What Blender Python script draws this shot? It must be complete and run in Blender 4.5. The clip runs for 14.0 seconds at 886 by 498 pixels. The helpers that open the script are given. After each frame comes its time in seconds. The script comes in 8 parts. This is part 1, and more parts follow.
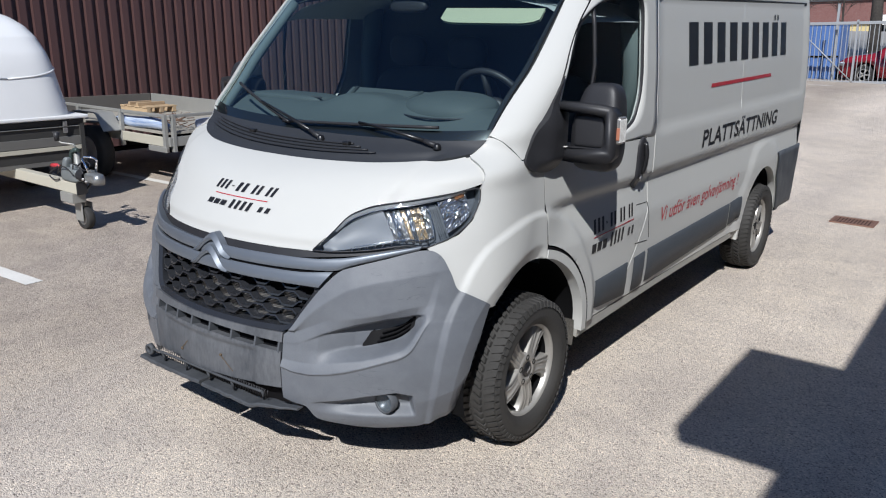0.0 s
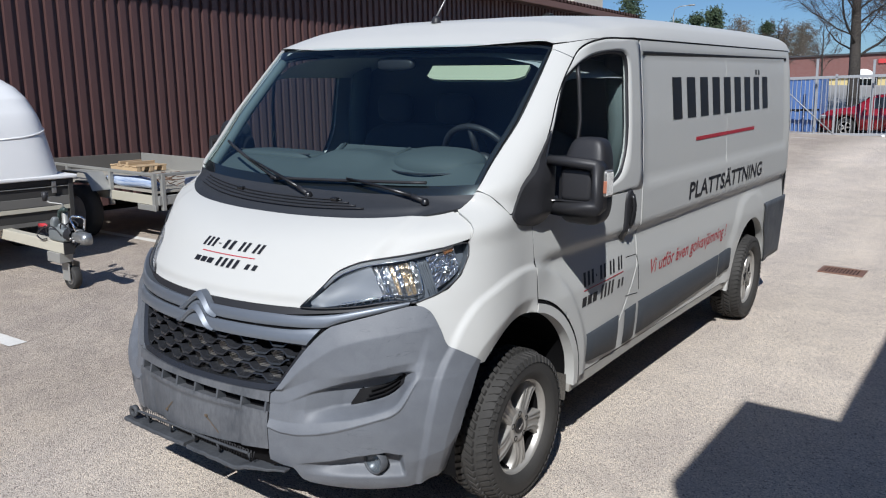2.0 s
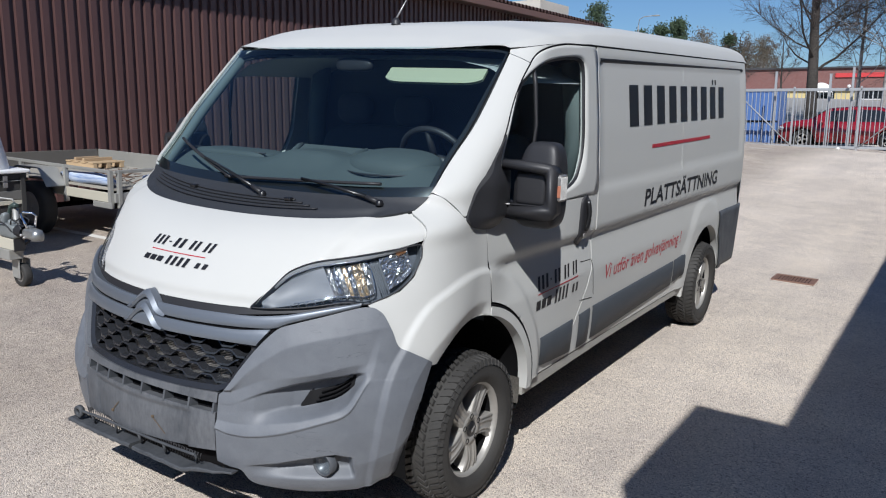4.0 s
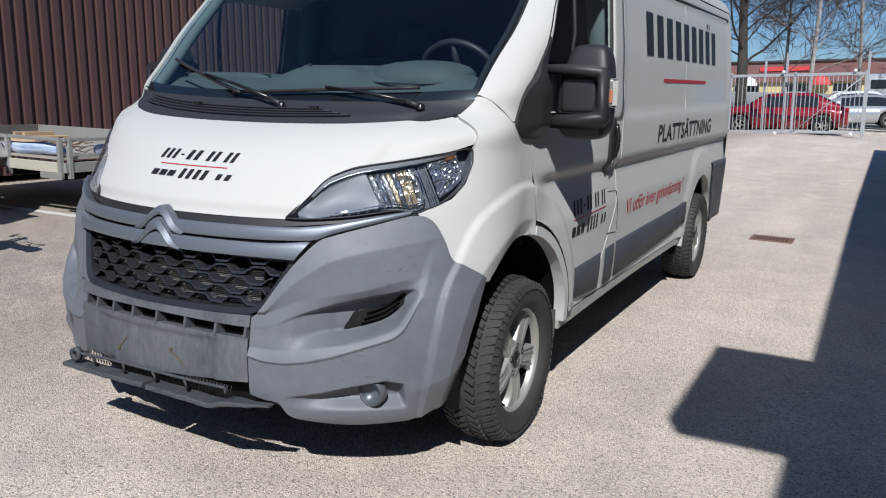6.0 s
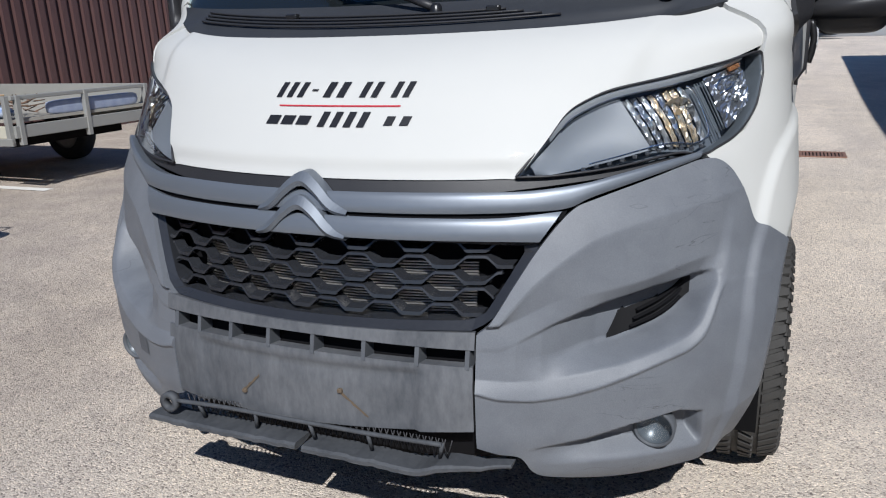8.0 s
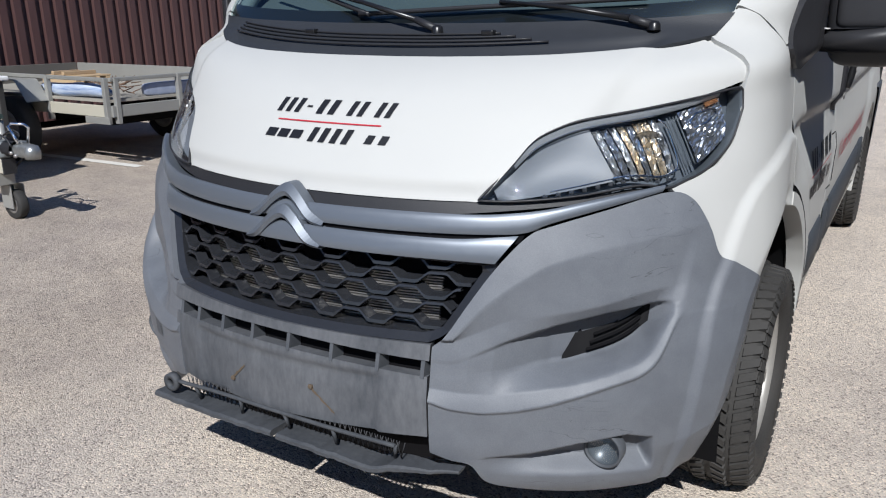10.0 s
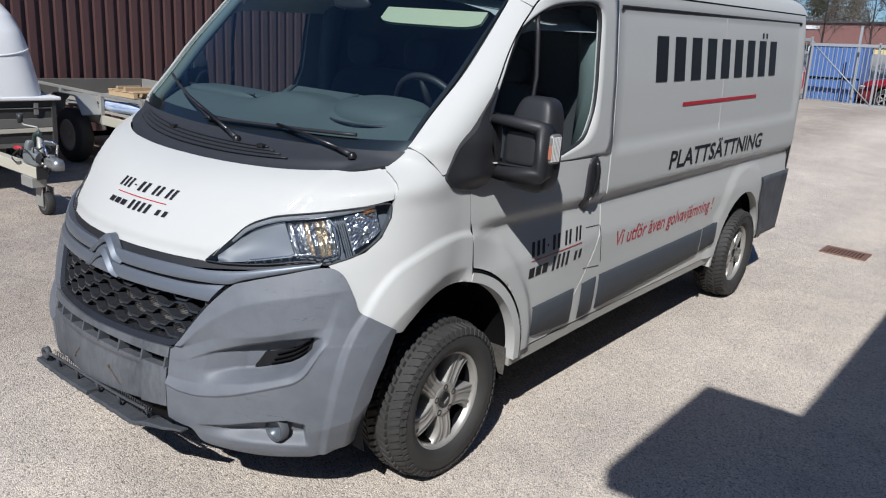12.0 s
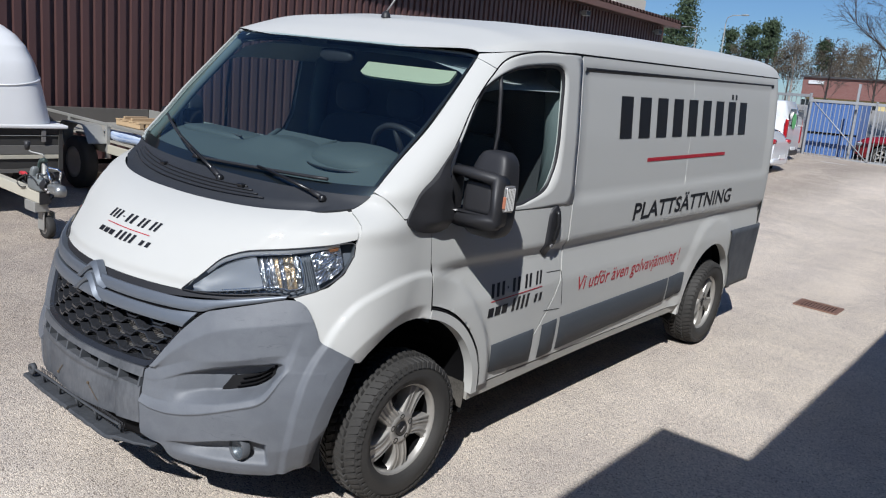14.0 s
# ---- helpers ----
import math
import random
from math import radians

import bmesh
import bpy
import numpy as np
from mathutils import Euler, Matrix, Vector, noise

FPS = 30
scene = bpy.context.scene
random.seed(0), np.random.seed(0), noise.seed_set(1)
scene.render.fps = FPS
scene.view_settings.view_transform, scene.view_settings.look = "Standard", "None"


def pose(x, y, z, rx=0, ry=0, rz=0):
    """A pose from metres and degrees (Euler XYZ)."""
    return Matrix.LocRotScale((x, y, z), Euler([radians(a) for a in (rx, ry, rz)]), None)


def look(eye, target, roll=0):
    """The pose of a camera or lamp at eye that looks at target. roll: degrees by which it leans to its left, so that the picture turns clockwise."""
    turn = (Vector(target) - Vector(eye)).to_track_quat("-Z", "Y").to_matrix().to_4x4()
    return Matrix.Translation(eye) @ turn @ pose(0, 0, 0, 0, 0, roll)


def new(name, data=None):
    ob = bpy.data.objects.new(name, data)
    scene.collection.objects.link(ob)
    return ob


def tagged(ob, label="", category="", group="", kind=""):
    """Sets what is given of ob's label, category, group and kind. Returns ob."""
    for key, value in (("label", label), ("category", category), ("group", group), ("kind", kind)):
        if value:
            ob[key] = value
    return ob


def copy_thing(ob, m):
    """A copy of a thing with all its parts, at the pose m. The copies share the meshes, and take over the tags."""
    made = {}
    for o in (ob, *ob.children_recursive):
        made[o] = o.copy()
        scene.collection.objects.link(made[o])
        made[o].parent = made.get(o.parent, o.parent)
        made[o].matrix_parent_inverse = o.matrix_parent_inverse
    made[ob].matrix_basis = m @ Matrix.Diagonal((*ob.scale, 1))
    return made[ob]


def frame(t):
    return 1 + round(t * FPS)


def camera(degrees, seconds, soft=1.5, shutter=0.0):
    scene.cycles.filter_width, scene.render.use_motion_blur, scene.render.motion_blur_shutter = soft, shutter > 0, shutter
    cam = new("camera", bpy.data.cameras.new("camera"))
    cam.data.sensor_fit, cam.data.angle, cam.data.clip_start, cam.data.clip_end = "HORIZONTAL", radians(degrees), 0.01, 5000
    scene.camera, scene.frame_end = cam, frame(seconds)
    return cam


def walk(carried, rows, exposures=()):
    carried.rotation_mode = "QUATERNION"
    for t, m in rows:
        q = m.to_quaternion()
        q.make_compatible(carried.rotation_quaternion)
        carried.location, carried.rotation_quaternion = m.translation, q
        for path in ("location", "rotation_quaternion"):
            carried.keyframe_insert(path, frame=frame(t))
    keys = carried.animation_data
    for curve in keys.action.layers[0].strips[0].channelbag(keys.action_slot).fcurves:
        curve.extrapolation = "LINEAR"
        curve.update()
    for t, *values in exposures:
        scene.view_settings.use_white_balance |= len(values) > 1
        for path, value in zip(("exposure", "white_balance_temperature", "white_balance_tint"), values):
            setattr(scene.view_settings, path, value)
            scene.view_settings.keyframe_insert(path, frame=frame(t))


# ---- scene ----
cam = camera(59.2, 14.0, soft=1.15)
# The yard slopes gently: the van's own upright leans against the plumb line by this turn.
LEVEL = Vector((-0.034, 0.005, 1.0)).rotation_difference(Vector((0, 0, 1))).to_matrix().to_4x4()
PATH = [
    (0, (2.569, -1.812, 1.767), (1.421, -0.267, 1.224), 1.1),
    (0.5, (2.556, -1.818, 1.751), (1.364, -0.29, 1.256), 0.4),
    (1, (2.559, -1.819, 1.754), (1.353, -0.287, 1.306), -0.0),
    (1.5, (2.557, -1.803, 1.755), (1.373, -0.247, 1.337), 0.1),
    (2, (2.564, -1.791, 1.762), (1.413, -0.206, 1.356), 0.5),
    (2.5, (2.583, -1.788, 1.762), (1.466, -0.18, 1.352), 1.0),
    (3, (2.607, -1.781, 1.763), (1.513, -0.159, 1.346), 1.4),
    (5.3, (2.518, -1.736, 1.683), (1.479, -0.063, 1.336), 2.0),
    (5.5, (2.451, -1.733, 1.591), (1.431, -0.048, 1.245), 1.9),
    (6, (2.137, -1.796, 1.363), (1.2, -0.073, 0.972), 1.6),
    (6.5, (1.757, -1.745, 1.223), (0.895, 0.003, 0.773), 0.7),
    (7, (1.397, -1.548, 1.19), (0.597, 0.215, 0.685), -0.4),
    (7.5, (1.087, -1.437, 1.246), (0.33, 0.333, 0.702), -1.2),
    (7.7, (0.969, -1.396, 1.249), (0.211, 0.373, 0.705), -1.6),
    (9.8, (1.145, -1.309, 1.327), (0.196, 0.354, 0.748), -0.5),
    (10, (1.268, -1.304, 1.339), (0.281, 0.338, 0.767), -0.2),
    (10.5, (1.569, -1.347, 1.384), (0.491, 0.239, 0.814), 0.3),
    (11, (1.926, -1.415, 1.459), (0.791, 0.13, 0.893), 1.2),
    (11.5, (2.319, -1.386, 1.599), (1.154, 0.138, 1.036), 2.5),
    (12, (2.718, -1.373, 1.789), (1.542, 0.15, 1.245), 4.2),
    (12.5, (2.907, -1.429, 1.857), (1.719, 0.096, 1.344), 5.6),
    (13, (2.97, -1.463, 1.867), (1.772, 0.063, 1.382), 6.5),
    (13.5, (2.99, -1.46, 1.874), (1.789, 0.07, 1.41), 6.7),
    (14, (2.996, -1.448, 1.878), (1.791, 0.083, 1.425), 6.4),
]
walk(cam, [(t, LEVEL @ look(eye, target, roll)) for t, eye, target, roll in PATH], [(0.0, 0.12, 6250, 10.0), (14.0, 0.12, 6250, 10.0)])

# ---- world and sun ----
SUN_FROM = Vector((0.5, -1.0, 1.0)).normalized()
world = bpy.data.worlds.new("sky")
scene.world = world
world.use_nodes = True
_sky = world.node_tree.nodes.new("ShaderNodeTexSky")
_sky.sky_type, _sky.sun_disc = "NISHITA", False
_sky.sun_elevation = math.asin(SUN_FROM.z)
_sky.sun_rotation = math.atan2(SUN_FROM.x, SUN_FROM.y)
_sky.air_density, _sky.dust_density, _sky.ozone_density = 1.0, 0.25, 3.2
_bg = world.node_tree.nodes["Background"]
_bg.inputs["Strength"].default_value = 0.055
_tint = world.node_tree.nodes.new("ShaderNodeMix")
_tint.data_type, _tint.blend_type = "RGBA", "MULTIPLY"
_tint.inputs[0].default_value = 1.0
_tint.inputs[7].default_value = (0.82, 1.05, 1.34, 1.0)
world.node_tree.links.new(_sky.outputs[0], _tint.inputs[6])
world.node_tree.links.new(_tint.outputs[2], _bg.inputs[0])
sun_data = bpy.data.lights.new("sun", "SUN")
sun_data.energy, sun_data.angle, sun_data.color = 5.0, radians(0.53), (1.0, 0.985, 0.96)
sun = new("sun", sun_data)
sun.matrix_world = look((0, 0, 30), Vector((0, 0, 30)) - SUN_FROM)

# ---- materials ----
def mat(name, color, rough=0.5, metal=0.0, noise_scale=0.0, vary=0.0, fine=0.0, bump=0.0, spec=0.5, color2=None, coat=0.0, island=0.0, rand=0.0, coarse=None, stretch=None):
    """A principled material with two scales of colour variation and a fine relief."""
    m = bpy.data.materials.new(name)
    m.use_nodes = True
    nt = m.node_tree
    b = nt.nodes["Principled BSDF"]
    b.inputs["Base Color"].default_value = (*color, 1)
    b.inputs["Roughness"].default_value = rough
    b.inputs["Metallic"].default_value = metal
    b.inputs["Specular IOR Level"].default_value = spec
    b.inputs["Coat Weight"].default_value = coat
    b.inputs["Coat Roughness"].default_value = 0.04
    if not noise_scale and not rand and not island:
        return m
    tc = nt.nodes.new("ShaderNodeTexCoord")
    out = None
    if noise_scale:
        n1 = nt.nodes.new("ShaderNodeTexNoise")
        n1.inputs["Scale"].default_value = noise_scale
        n1.inputs["Detail"].default_value = 6
        n1.inputs["Roughness"].default_value = 0.62
        n2 = nt.nodes.new("ShaderNodeTexNoise")
        n2.inputs["Scale"].default_value = coarse or noise_scale / 14
        n2.inputs["Detail"].default_value = 4
        src = tc.outputs["Object"]
        if stretch:
            mp = nt.nodes.new("ShaderNodeMapping")
            mp.inputs["Scale"].default_value = stretch
            nt.links.new(src, mp.inputs[0])
            src = mp.outputs[0]
        for n in (n1, n2):
            nt.links.new(src, n.inputs["Vector"])
        add = nt.nodes.new("ShaderNodeMath")
        add.operation = "MULTIPLY_ADD"
        add.inputs[1].default_value = fine
        nt.links.new(n1.outputs[0], add.inputs[0])
        sc = nt.nodes.new("ShaderNodeMath")
        sc.operation = "MULTIPLY"
        sc.inputs[1].default_value = vary
        nt.links.new(n2.outputs[0], sc.inputs[0])
        nt.links.new(sc.outputs[0], add.inputs[2])
        out = add.outputs[0]
        base = (fine + vary) / 2
    else:
        base = 0.0
    if rand or island:
        src = nt.nodes.new("ShaderNodeObjectInfo" if rand else "ShaderNodeNewGeometry")
        sock = src.outputs["Random"] if rand else src.outputs["Random Per Island"]
        ma = nt.nodes.new("ShaderNodeMath")
        ma.operation = "MULTIPLY_ADD"
        ma.inputs[1].default_value = rand or island
        nt.links.new(sock, ma.inputs[0])
        if out is not None:
            nt.links.new(out, ma.inputs[2])
        out = ma.outputs[0]
        base += (rand or island) / 2
    fac = nt.nodes.new("ShaderNodeMath")
    fac.operation = "SUBTRACT"
    nt.links.new(out, fac.inputs[0])
    fac.inputs[1].default_value = base - 0.5
    fac.use_clamp = True
    mix = nt.nodes.new("ShaderNodeMix")
    mix.data_type = "RGBA"
    if color2 is None:
        lo, hi = tuple(c * 0.55 for c in color), tuple(min(1, c * 1.45) for c in color)
    else:
        lo, hi = color, color2
    mix.inputs[6].default_value = (*lo, 1)
    mix.inputs[7].default_value = (*hi, 1)
    nt.links.new(fac.outputs[0], mix.inputs[0])
    nt.links.new(mix.outputs[2], b.inputs["Base Color"])
    if noise_scale:
        rr = nt.nodes.new("ShaderNodeMapRange")
        rr.inputs[3].default_value, rr.inputs[4].default_value = rough * 0.82, min(1, rough * 1.18)
        nt.links.new(n1.outputs[0], rr.inputs[0])
        nt.links.new(rr.outputs[0], b.inputs["Roughness"])
        if bump:
            bp = nt.nodes.new("ShaderNodeBump")
            bp.inputs["Strength"].default_value = min(1, bump)
            bp.inputs["Distance"].default_value = 0.004
            nt.links.new(n1.outputs[0], bp.inputs["Height"])
            nt.links.new(bp.outputs[0], b.inputs["Normal"])
    return m


def glass(name, tint, rough=0.0, ior=1.45):
    """Thin clear pane: mostly see-through, with a true mirror gloss by its Fresnel."""
    m = bpy.data.materials.new(name)
    m.use_nodes = True
    nt = m.node_tree
    nt.nodes.remove(nt.nodes["Principled BSDF"])
    tr = nt.nodes.new("ShaderNodeBsdfTransparent")
    tr.inputs[0].default_value = (*tint, 1)
    gl = nt.nodes.new("ShaderNodeBsdfGlossy")
    gl.inputs["Roughness"].default_value = rough
    lw = nt.nodes.new("ShaderNodeLayerWeight")
    lw.inputs["Blend"].default_value = 0.5
    pw = nt.nodes.new("ShaderNodeMath")
    pw.operation = "POWER"
    pw.inputs[1].default_value = 5.0
    nt.links.new(lw.outputs["Facing"], pw.inputs[0])
    fr = nt.nodes.new("ShaderNodeMath")
    fr.operation = "MULTIPLY_ADD"
    f0 = ((ior - 1) / (ior + 1)) ** 2
    fr.inputs[1].default_value, fr.inputs[2].default_value = 1 - f0, f0
    nt.links.new(pw.outputs[0], fr.inputs[0])
    mx = nt.nodes.new("ShaderNodeMixShader")
    nt.links.new(fr.outputs[0], mx.inputs[0])
    nt.links.new(tr.outputs[0], mx.inputs[1])
    nt.links.new(gl.outputs[0], mx.inputs[2])
    nt.links.new(mx.outputs[0], nt.nodes["Material Output"].inputs[0])
    return m


def asphalt():
    m = bpy.data.materials.new("asphalt_worn_light")
    m.use_nodes = True
    nt = m.node_tree
    L = nt.links.new
    b = nt.nodes["Principled BSDF"]
    b.inputs["Roughness"].default_value = 0.9
    b.inputs["Specular IOR Level"].default_value = 0.25
    tc = nt.nodes.new("ShaderNodeTexCoord")

    def nz(scale, detail=4, rough=0.6):
        n = nt.nodes.new("ShaderNodeTexNoise")
        n.inputs["Scale"].default_value, n.inputs["Detail"].default_value, n.inputs["Roughness"].default_value = scale, detail, rough
        L(tc.outputs["Object"], n.inputs["Vector"])
        return n.outputs[0]

    def ramp(sock, stops):
        r = nt.nodes.new("ShaderNodeValToRGB")
        while len(r.color_ramp.elements) < len(stops):
            r.color_ramp.elements.new(0.5)
        for e, (p, c) in zip(r.color_ramp.elements, stops):
            e.position, e.color = p, (*c, 1)
        L(sock, r.inputs[0])
        return r.outputs[0]

    def mix(fac, a, c, mode="MIX"):
        x = nt.nodes.new("ShaderNodeMix")
        x.data_type, x.blend_type = "RGBA", mode
        if isinstance(fac, float):
            x.inputs[0].default_value = fac
        else:
            L(fac, x.inputs[0])
        L(a, x.inputs[6])
        L(c, x.inputs[7])
        return x.outputs[2]

    base = ramp(nz(0.35, 6, 0.65), [(0.3, (0.550, 0.487, 0.418)), (0.5, (0.628, 0.557, 0.480)), (0.72, (0.700, 0.624, 0.541))])
    dirt = ramp(nz(1.9, 5, 0.7), [(0.32, (0.84, 0.84, 0.86)), (0.55, (1.0, 1.0, 1.0)), (0.75, (1.07, 1.06, 1.03))])
    base = mix(1.0, base, dirt, "MULTIPLY")
    # tyre-worn paler lanes along the yard
    mp = nt.nodes.new("ShaderNodeMapping")
    mp.inputs["Scale"].default_value = (1.1, 0.09, 1.0)
    mp.inputs["Rotation"].default_value = (0, 0, 0.12)
    L(tc.outputs["Object"], mp.inputs[0])
    ln = nt.nodes.new("ShaderNodeTexNoise")
    ln.inputs["Scale"].default_value, ln.inputs["Detail"].default_value = 1.6, 4
    L(mp.outputs[0], ln.inputs["Vector"])
    lane = ramp(ln.outputs[0], [(0.38, (0.95, 0.95, 0.96)), (0.52, (1.0, 1.0, 1.0)), (0.66, (1.06, 1.055, 1.05))])
    base = mix(1.0, base, lane, "MULTIPLY")
    # browner, less bleached asphalt of the parking bays beside the hall, with an uneven edge
    sx = nt.nodes.new("ShaderNodeSeparateXYZ")
    L(tc.outputs["Object"], sx.inputs[0])
    edge = nt.nodes.new("ShaderNodeMath")
    edge.operation = "MULTIPLY_ADD"
    edge.inputs[1].default_value = 2.2
    L(nz(0.9, 5, 0.6), edge.inputs[0])
    L(sx.outputs[1], edge.inputs[2])

    def span(sock, lo, hi):
        r = nt.nodes.new("ShaderNodeMapRange")
        r.interpolation_type = "SMOOTHSTEP"
        r.inputs[1].default_value, r.inputs[2].default_value = lo, hi
        L(sock, r.inputs[0])
        return r.outputs[0]

    bay = nt.nodes.new("ShaderNodeMath")
    bay.operation = "MULTIPLY"
    L(span(edge.outputs[0], -0.9, 1.3), bay.inputs[0])
    nx = nt.nodes.new("ShaderNodeMath")
    nx.operation = "MULTIPLY"
    nx.inputs[1].default_value = -1.0
    L(sx.outputs[0], nx.inputs[0])
    L(span(nx.outputs[0], 0.2, 1.8), bay.inputs[1])
    old = ramp(nz(3.1, 5, 0.7), [(0.3, (0.60, 0.585, 0.575)), (0.7, (0.76, 0.74, 0.72))])
    base = mix(bay.outputs[0], base, mix(1.0, base, old, "MULTIPLY"))
    v = nt.nodes.new("ShaderNodeTexVoronoi")
    v.inputs["Scale"].default_value = 165.0
    v.inputs["Randomness"].default_value = 1.0
    L(tc.outputs["Object"], v.inputs["Vector"])
    sep = nt.nodes.new("ShaderNodeSeparateColor")
    L(v.outputs["Color"], sep.inputs[0])
    chips = ramp(sep.outputs[0], [(0.0, (0.36, 0.35, 0.36)), (0.12, (0.70, 0.68, 0.67)), (0.30, (0.95, 0.94, 0.93)), (0.8, (1.09, 1.08, 1.06)), (1.0, (1.42, 1.38, 1.32))])
    base = mix(1.0, base, mix(1.0, base, chips, "MULTIPLY"))
    grain = ramp(nz(260.0, 3, 0.7), [(0.3, (0.72, 0.72, 0.73)), (0.7, (1.2, 1.19, 1.17))])
    base = mix(0.6, base, mix(1.0, base, grain, "MULTIPLY"))
    L(base, b.inputs["Base Color"])
    mul = nt.nodes.new("ShaderNodeMath")
    mul.operation = "MULTIPLY_ADD"
    mul.inputs[1].default_value = -0.9
    L(v.outputs["Distance"], mul.inputs[0])
    L(nz(220.0, 3), mul.inputs[2])
    bp = nt.nodes.new("ShaderNodeBump")
    bp.inputs["Strength"].default_value, bp.inputs["Distance"].default_value = 0.75, 0.006
    L(mul.outputs[0], bp.inputs["Height"])
    L(bp.outputs[0], b.inputs["Normal"])
    return m


M_ASPHALT = asphalt()
M_WHITE = mat("van_paint_ivory_white", (0.456, 0.456, 0.436), 0.52, 0, 14.0, 0.5, 0.3, 0.0, 0.2, color2=(0.500, 0.500, 0.478), coat=0.10, coarse=1.2)
def worn_plastic(name, lo, mid, hi, rough):
    """Grained bumper plastic with soft smudges, faded patches and thin dark scuffs."""
    m = bpy.data.materials.new(name)
    m.use_nodes = True
    nt = m.node_tree
    L = nt.links.new
    b = nt.nodes["Principled BSDF"]
    b.inputs["Roughness"].default_value = rough
    b.inputs["Specular IOR Level"].default_value = 0.35
    tc = nt.nodes.new("ShaderNodeTexCoord")

    def nz(scale, detail, stretch=(1, 1, 1), turn=0.0):
        mp = nt.nodes.new("ShaderNodeMapping")
        mp.inputs["Scale"].default_value = stretch
        mp.inputs["Rotation"].default_value = (0.0, turn, 0.0)
        L(tc.outputs["Object"], mp.inputs[0])
        n = nt.nodes.new("ShaderNodeTexNoise")
        n.inputs["Scale"].default_value, n.inputs["Detail"].default_value, n.inputs["Distortion"].default_value = scale, detail, 0.6
        L(mp.outputs[0], n.inputs["Vector"])
        return n.outputs[0]

    def ramp(sock, stops):
        r = nt.nodes.new("ShaderNodeValToRGB")
        while len(r.color_ramp.elements) < len(stops):
            r.color_ramp.elements.new(0.5)
        for e, (p, c) in zip(r.color_ramp.elements, stops):
            e.position, e.color = p, (*c, 1)
        L(sock, r.inputs[0])
        return r.outputs[0]

    def mul(a, c):
        x = nt.nodes.new("ShaderNodeMix")
        x.data_type, x.blend_type = "RGBA", "MULTIPLY"
        x.inputs[0].default_value = 1.0
        L(a, x.inputs[6])
        L(c, x.inputs[7])
        return x.outputs[2]

    one = (1, 1, 1)
    col = ramp(nz(4.5, 5), [(0.30, lo), (0.5, mid), (0.70, hi)])
    col = mul(col, ramp(nz(14.0, 6), [(0.35, (0.94, 0.94, 0.945)), (0.6, (1.03, 1.03, 1.025))]))
    scuff = ramp(nz(3.2, 3, (1, 1, 6), 0.35), [(0.4965, (0, 0, 0)), (0.4995, one), (0.5005, one), (0.5035, (0, 0, 0))])
    where = ramp(nz(2.6, 2), [(0.50, (0, 0, 0)), (0.62, (0.75, 0.75, 0.75))])
    fac = mul(scuff, where)
    dark = nt.nodes.new("ShaderNodeMix")
    dark.data_type = "RGBA"
    L(fac, dark.inputs[0])
    L(col, dark.inputs[6])
    dark.inputs[7].default_value = (0.045, 0.048, 0.052, 1)
    col = dark.outputs[2]
    grain = nz(420.0, 2)
    col = mul(col, ramp(grain, [(0.3, (0.90, 0.90, 0.90)), (0.7, (1.08, 1.08, 1.08))]))
    L(col, b.inputs["Base Color"])
    bp = nt.nodes.new("ShaderNodeBump")
    bp.inputs["Strength"].default_value, bp.inputs["Distance"].default_value = 0.12, 0.003
    L(grain, bp.inputs["Height"])
    L(bp.outputs[0], b.inputs["Normal"])
    return m


M_GREY = worn_plastic("bumper_plastic_grey_grained", (0.119, 0.128, 0.144), (0.128, 0.138, 0.155), (0.137, 0.147, 0.164), 0.50)
M_GREYD = mat("bumper_plastic_dark_grey", (0.040, 0.045, 0.053), 0.60, 0, 380.0, 1.3, 0.3, 0.12, 0.3, color2=(0.110, 0.117, 0.128), coarse=9.0)
M_PLATE = mat("plate_carrier_streaked", (0.042, 0.047, 0.055), 0.62, 0, 60.0, 1.3, 1.0, 0.05, 0.3, color2=(0.145, 0.150, 0.160), coarse=5.0, stretch=(1.0, 1.0, 0.4))
M_LIP = mat("lip_plastic_dirty", (0.028, 0.031, 0.036), 0.65, 0, 90.0, 1.0, 0.8, 0.1, 0.3, color2=(0.085, 0.090, 0.098), coarse=12.0)
M_STRIP = mat("rubbing_strip_grey", (0.044, 0.050, 0.058), 0.6, 0, 300.0, 0.5, 0.2, 0.1, 0.3, color2=(0.062, 0.069, 0.079), coarse=3.0)
M_SILL = mat("sill_paint_dusty", (0.26, 0.25, 0.225), 0.6, 0, 30.0, 0.6, 0.6, 0.02, 0.3, color2=(0.40, 0.39, 0.36), coarse=3.0)
M_SILVER = mat("trim_silver_satin", (0.115, 0.132, 0.155), 0.40, 0.4, 60.0, 0.15, 0.15, 0.0, 0.5, color2=(0.17, 0.19, 0.22))
M_BLACKP = mat("black_plastic_matt", (0.016, 0.016, 0.018), 0.48, 0, 300.0, 0.3, 0.4, 0.1, 0.40, color2=(0.030, 0.030, 0.033))
M_BLACKG = mat("black_plastic_sheen", (0.012, 0.012, 0.013), 0.3, 0, 0, spec=0.45)
M_GRILLE = mat("grille_black_satin", (0.015, 0.016, 0.019), 0.24, 0, 90.0, 0.5, 0.5, 0.0, 0.5, color2=(0.032, 0.034, 0.039))
M_COWL = mat("cowl_plastic_faded", (0.017, 0.019, 0.023), 0.6, 0, 260.0, 0.4, 0.4, 0.15, 0.35, color2=(0.036, 0.039, 0.045))
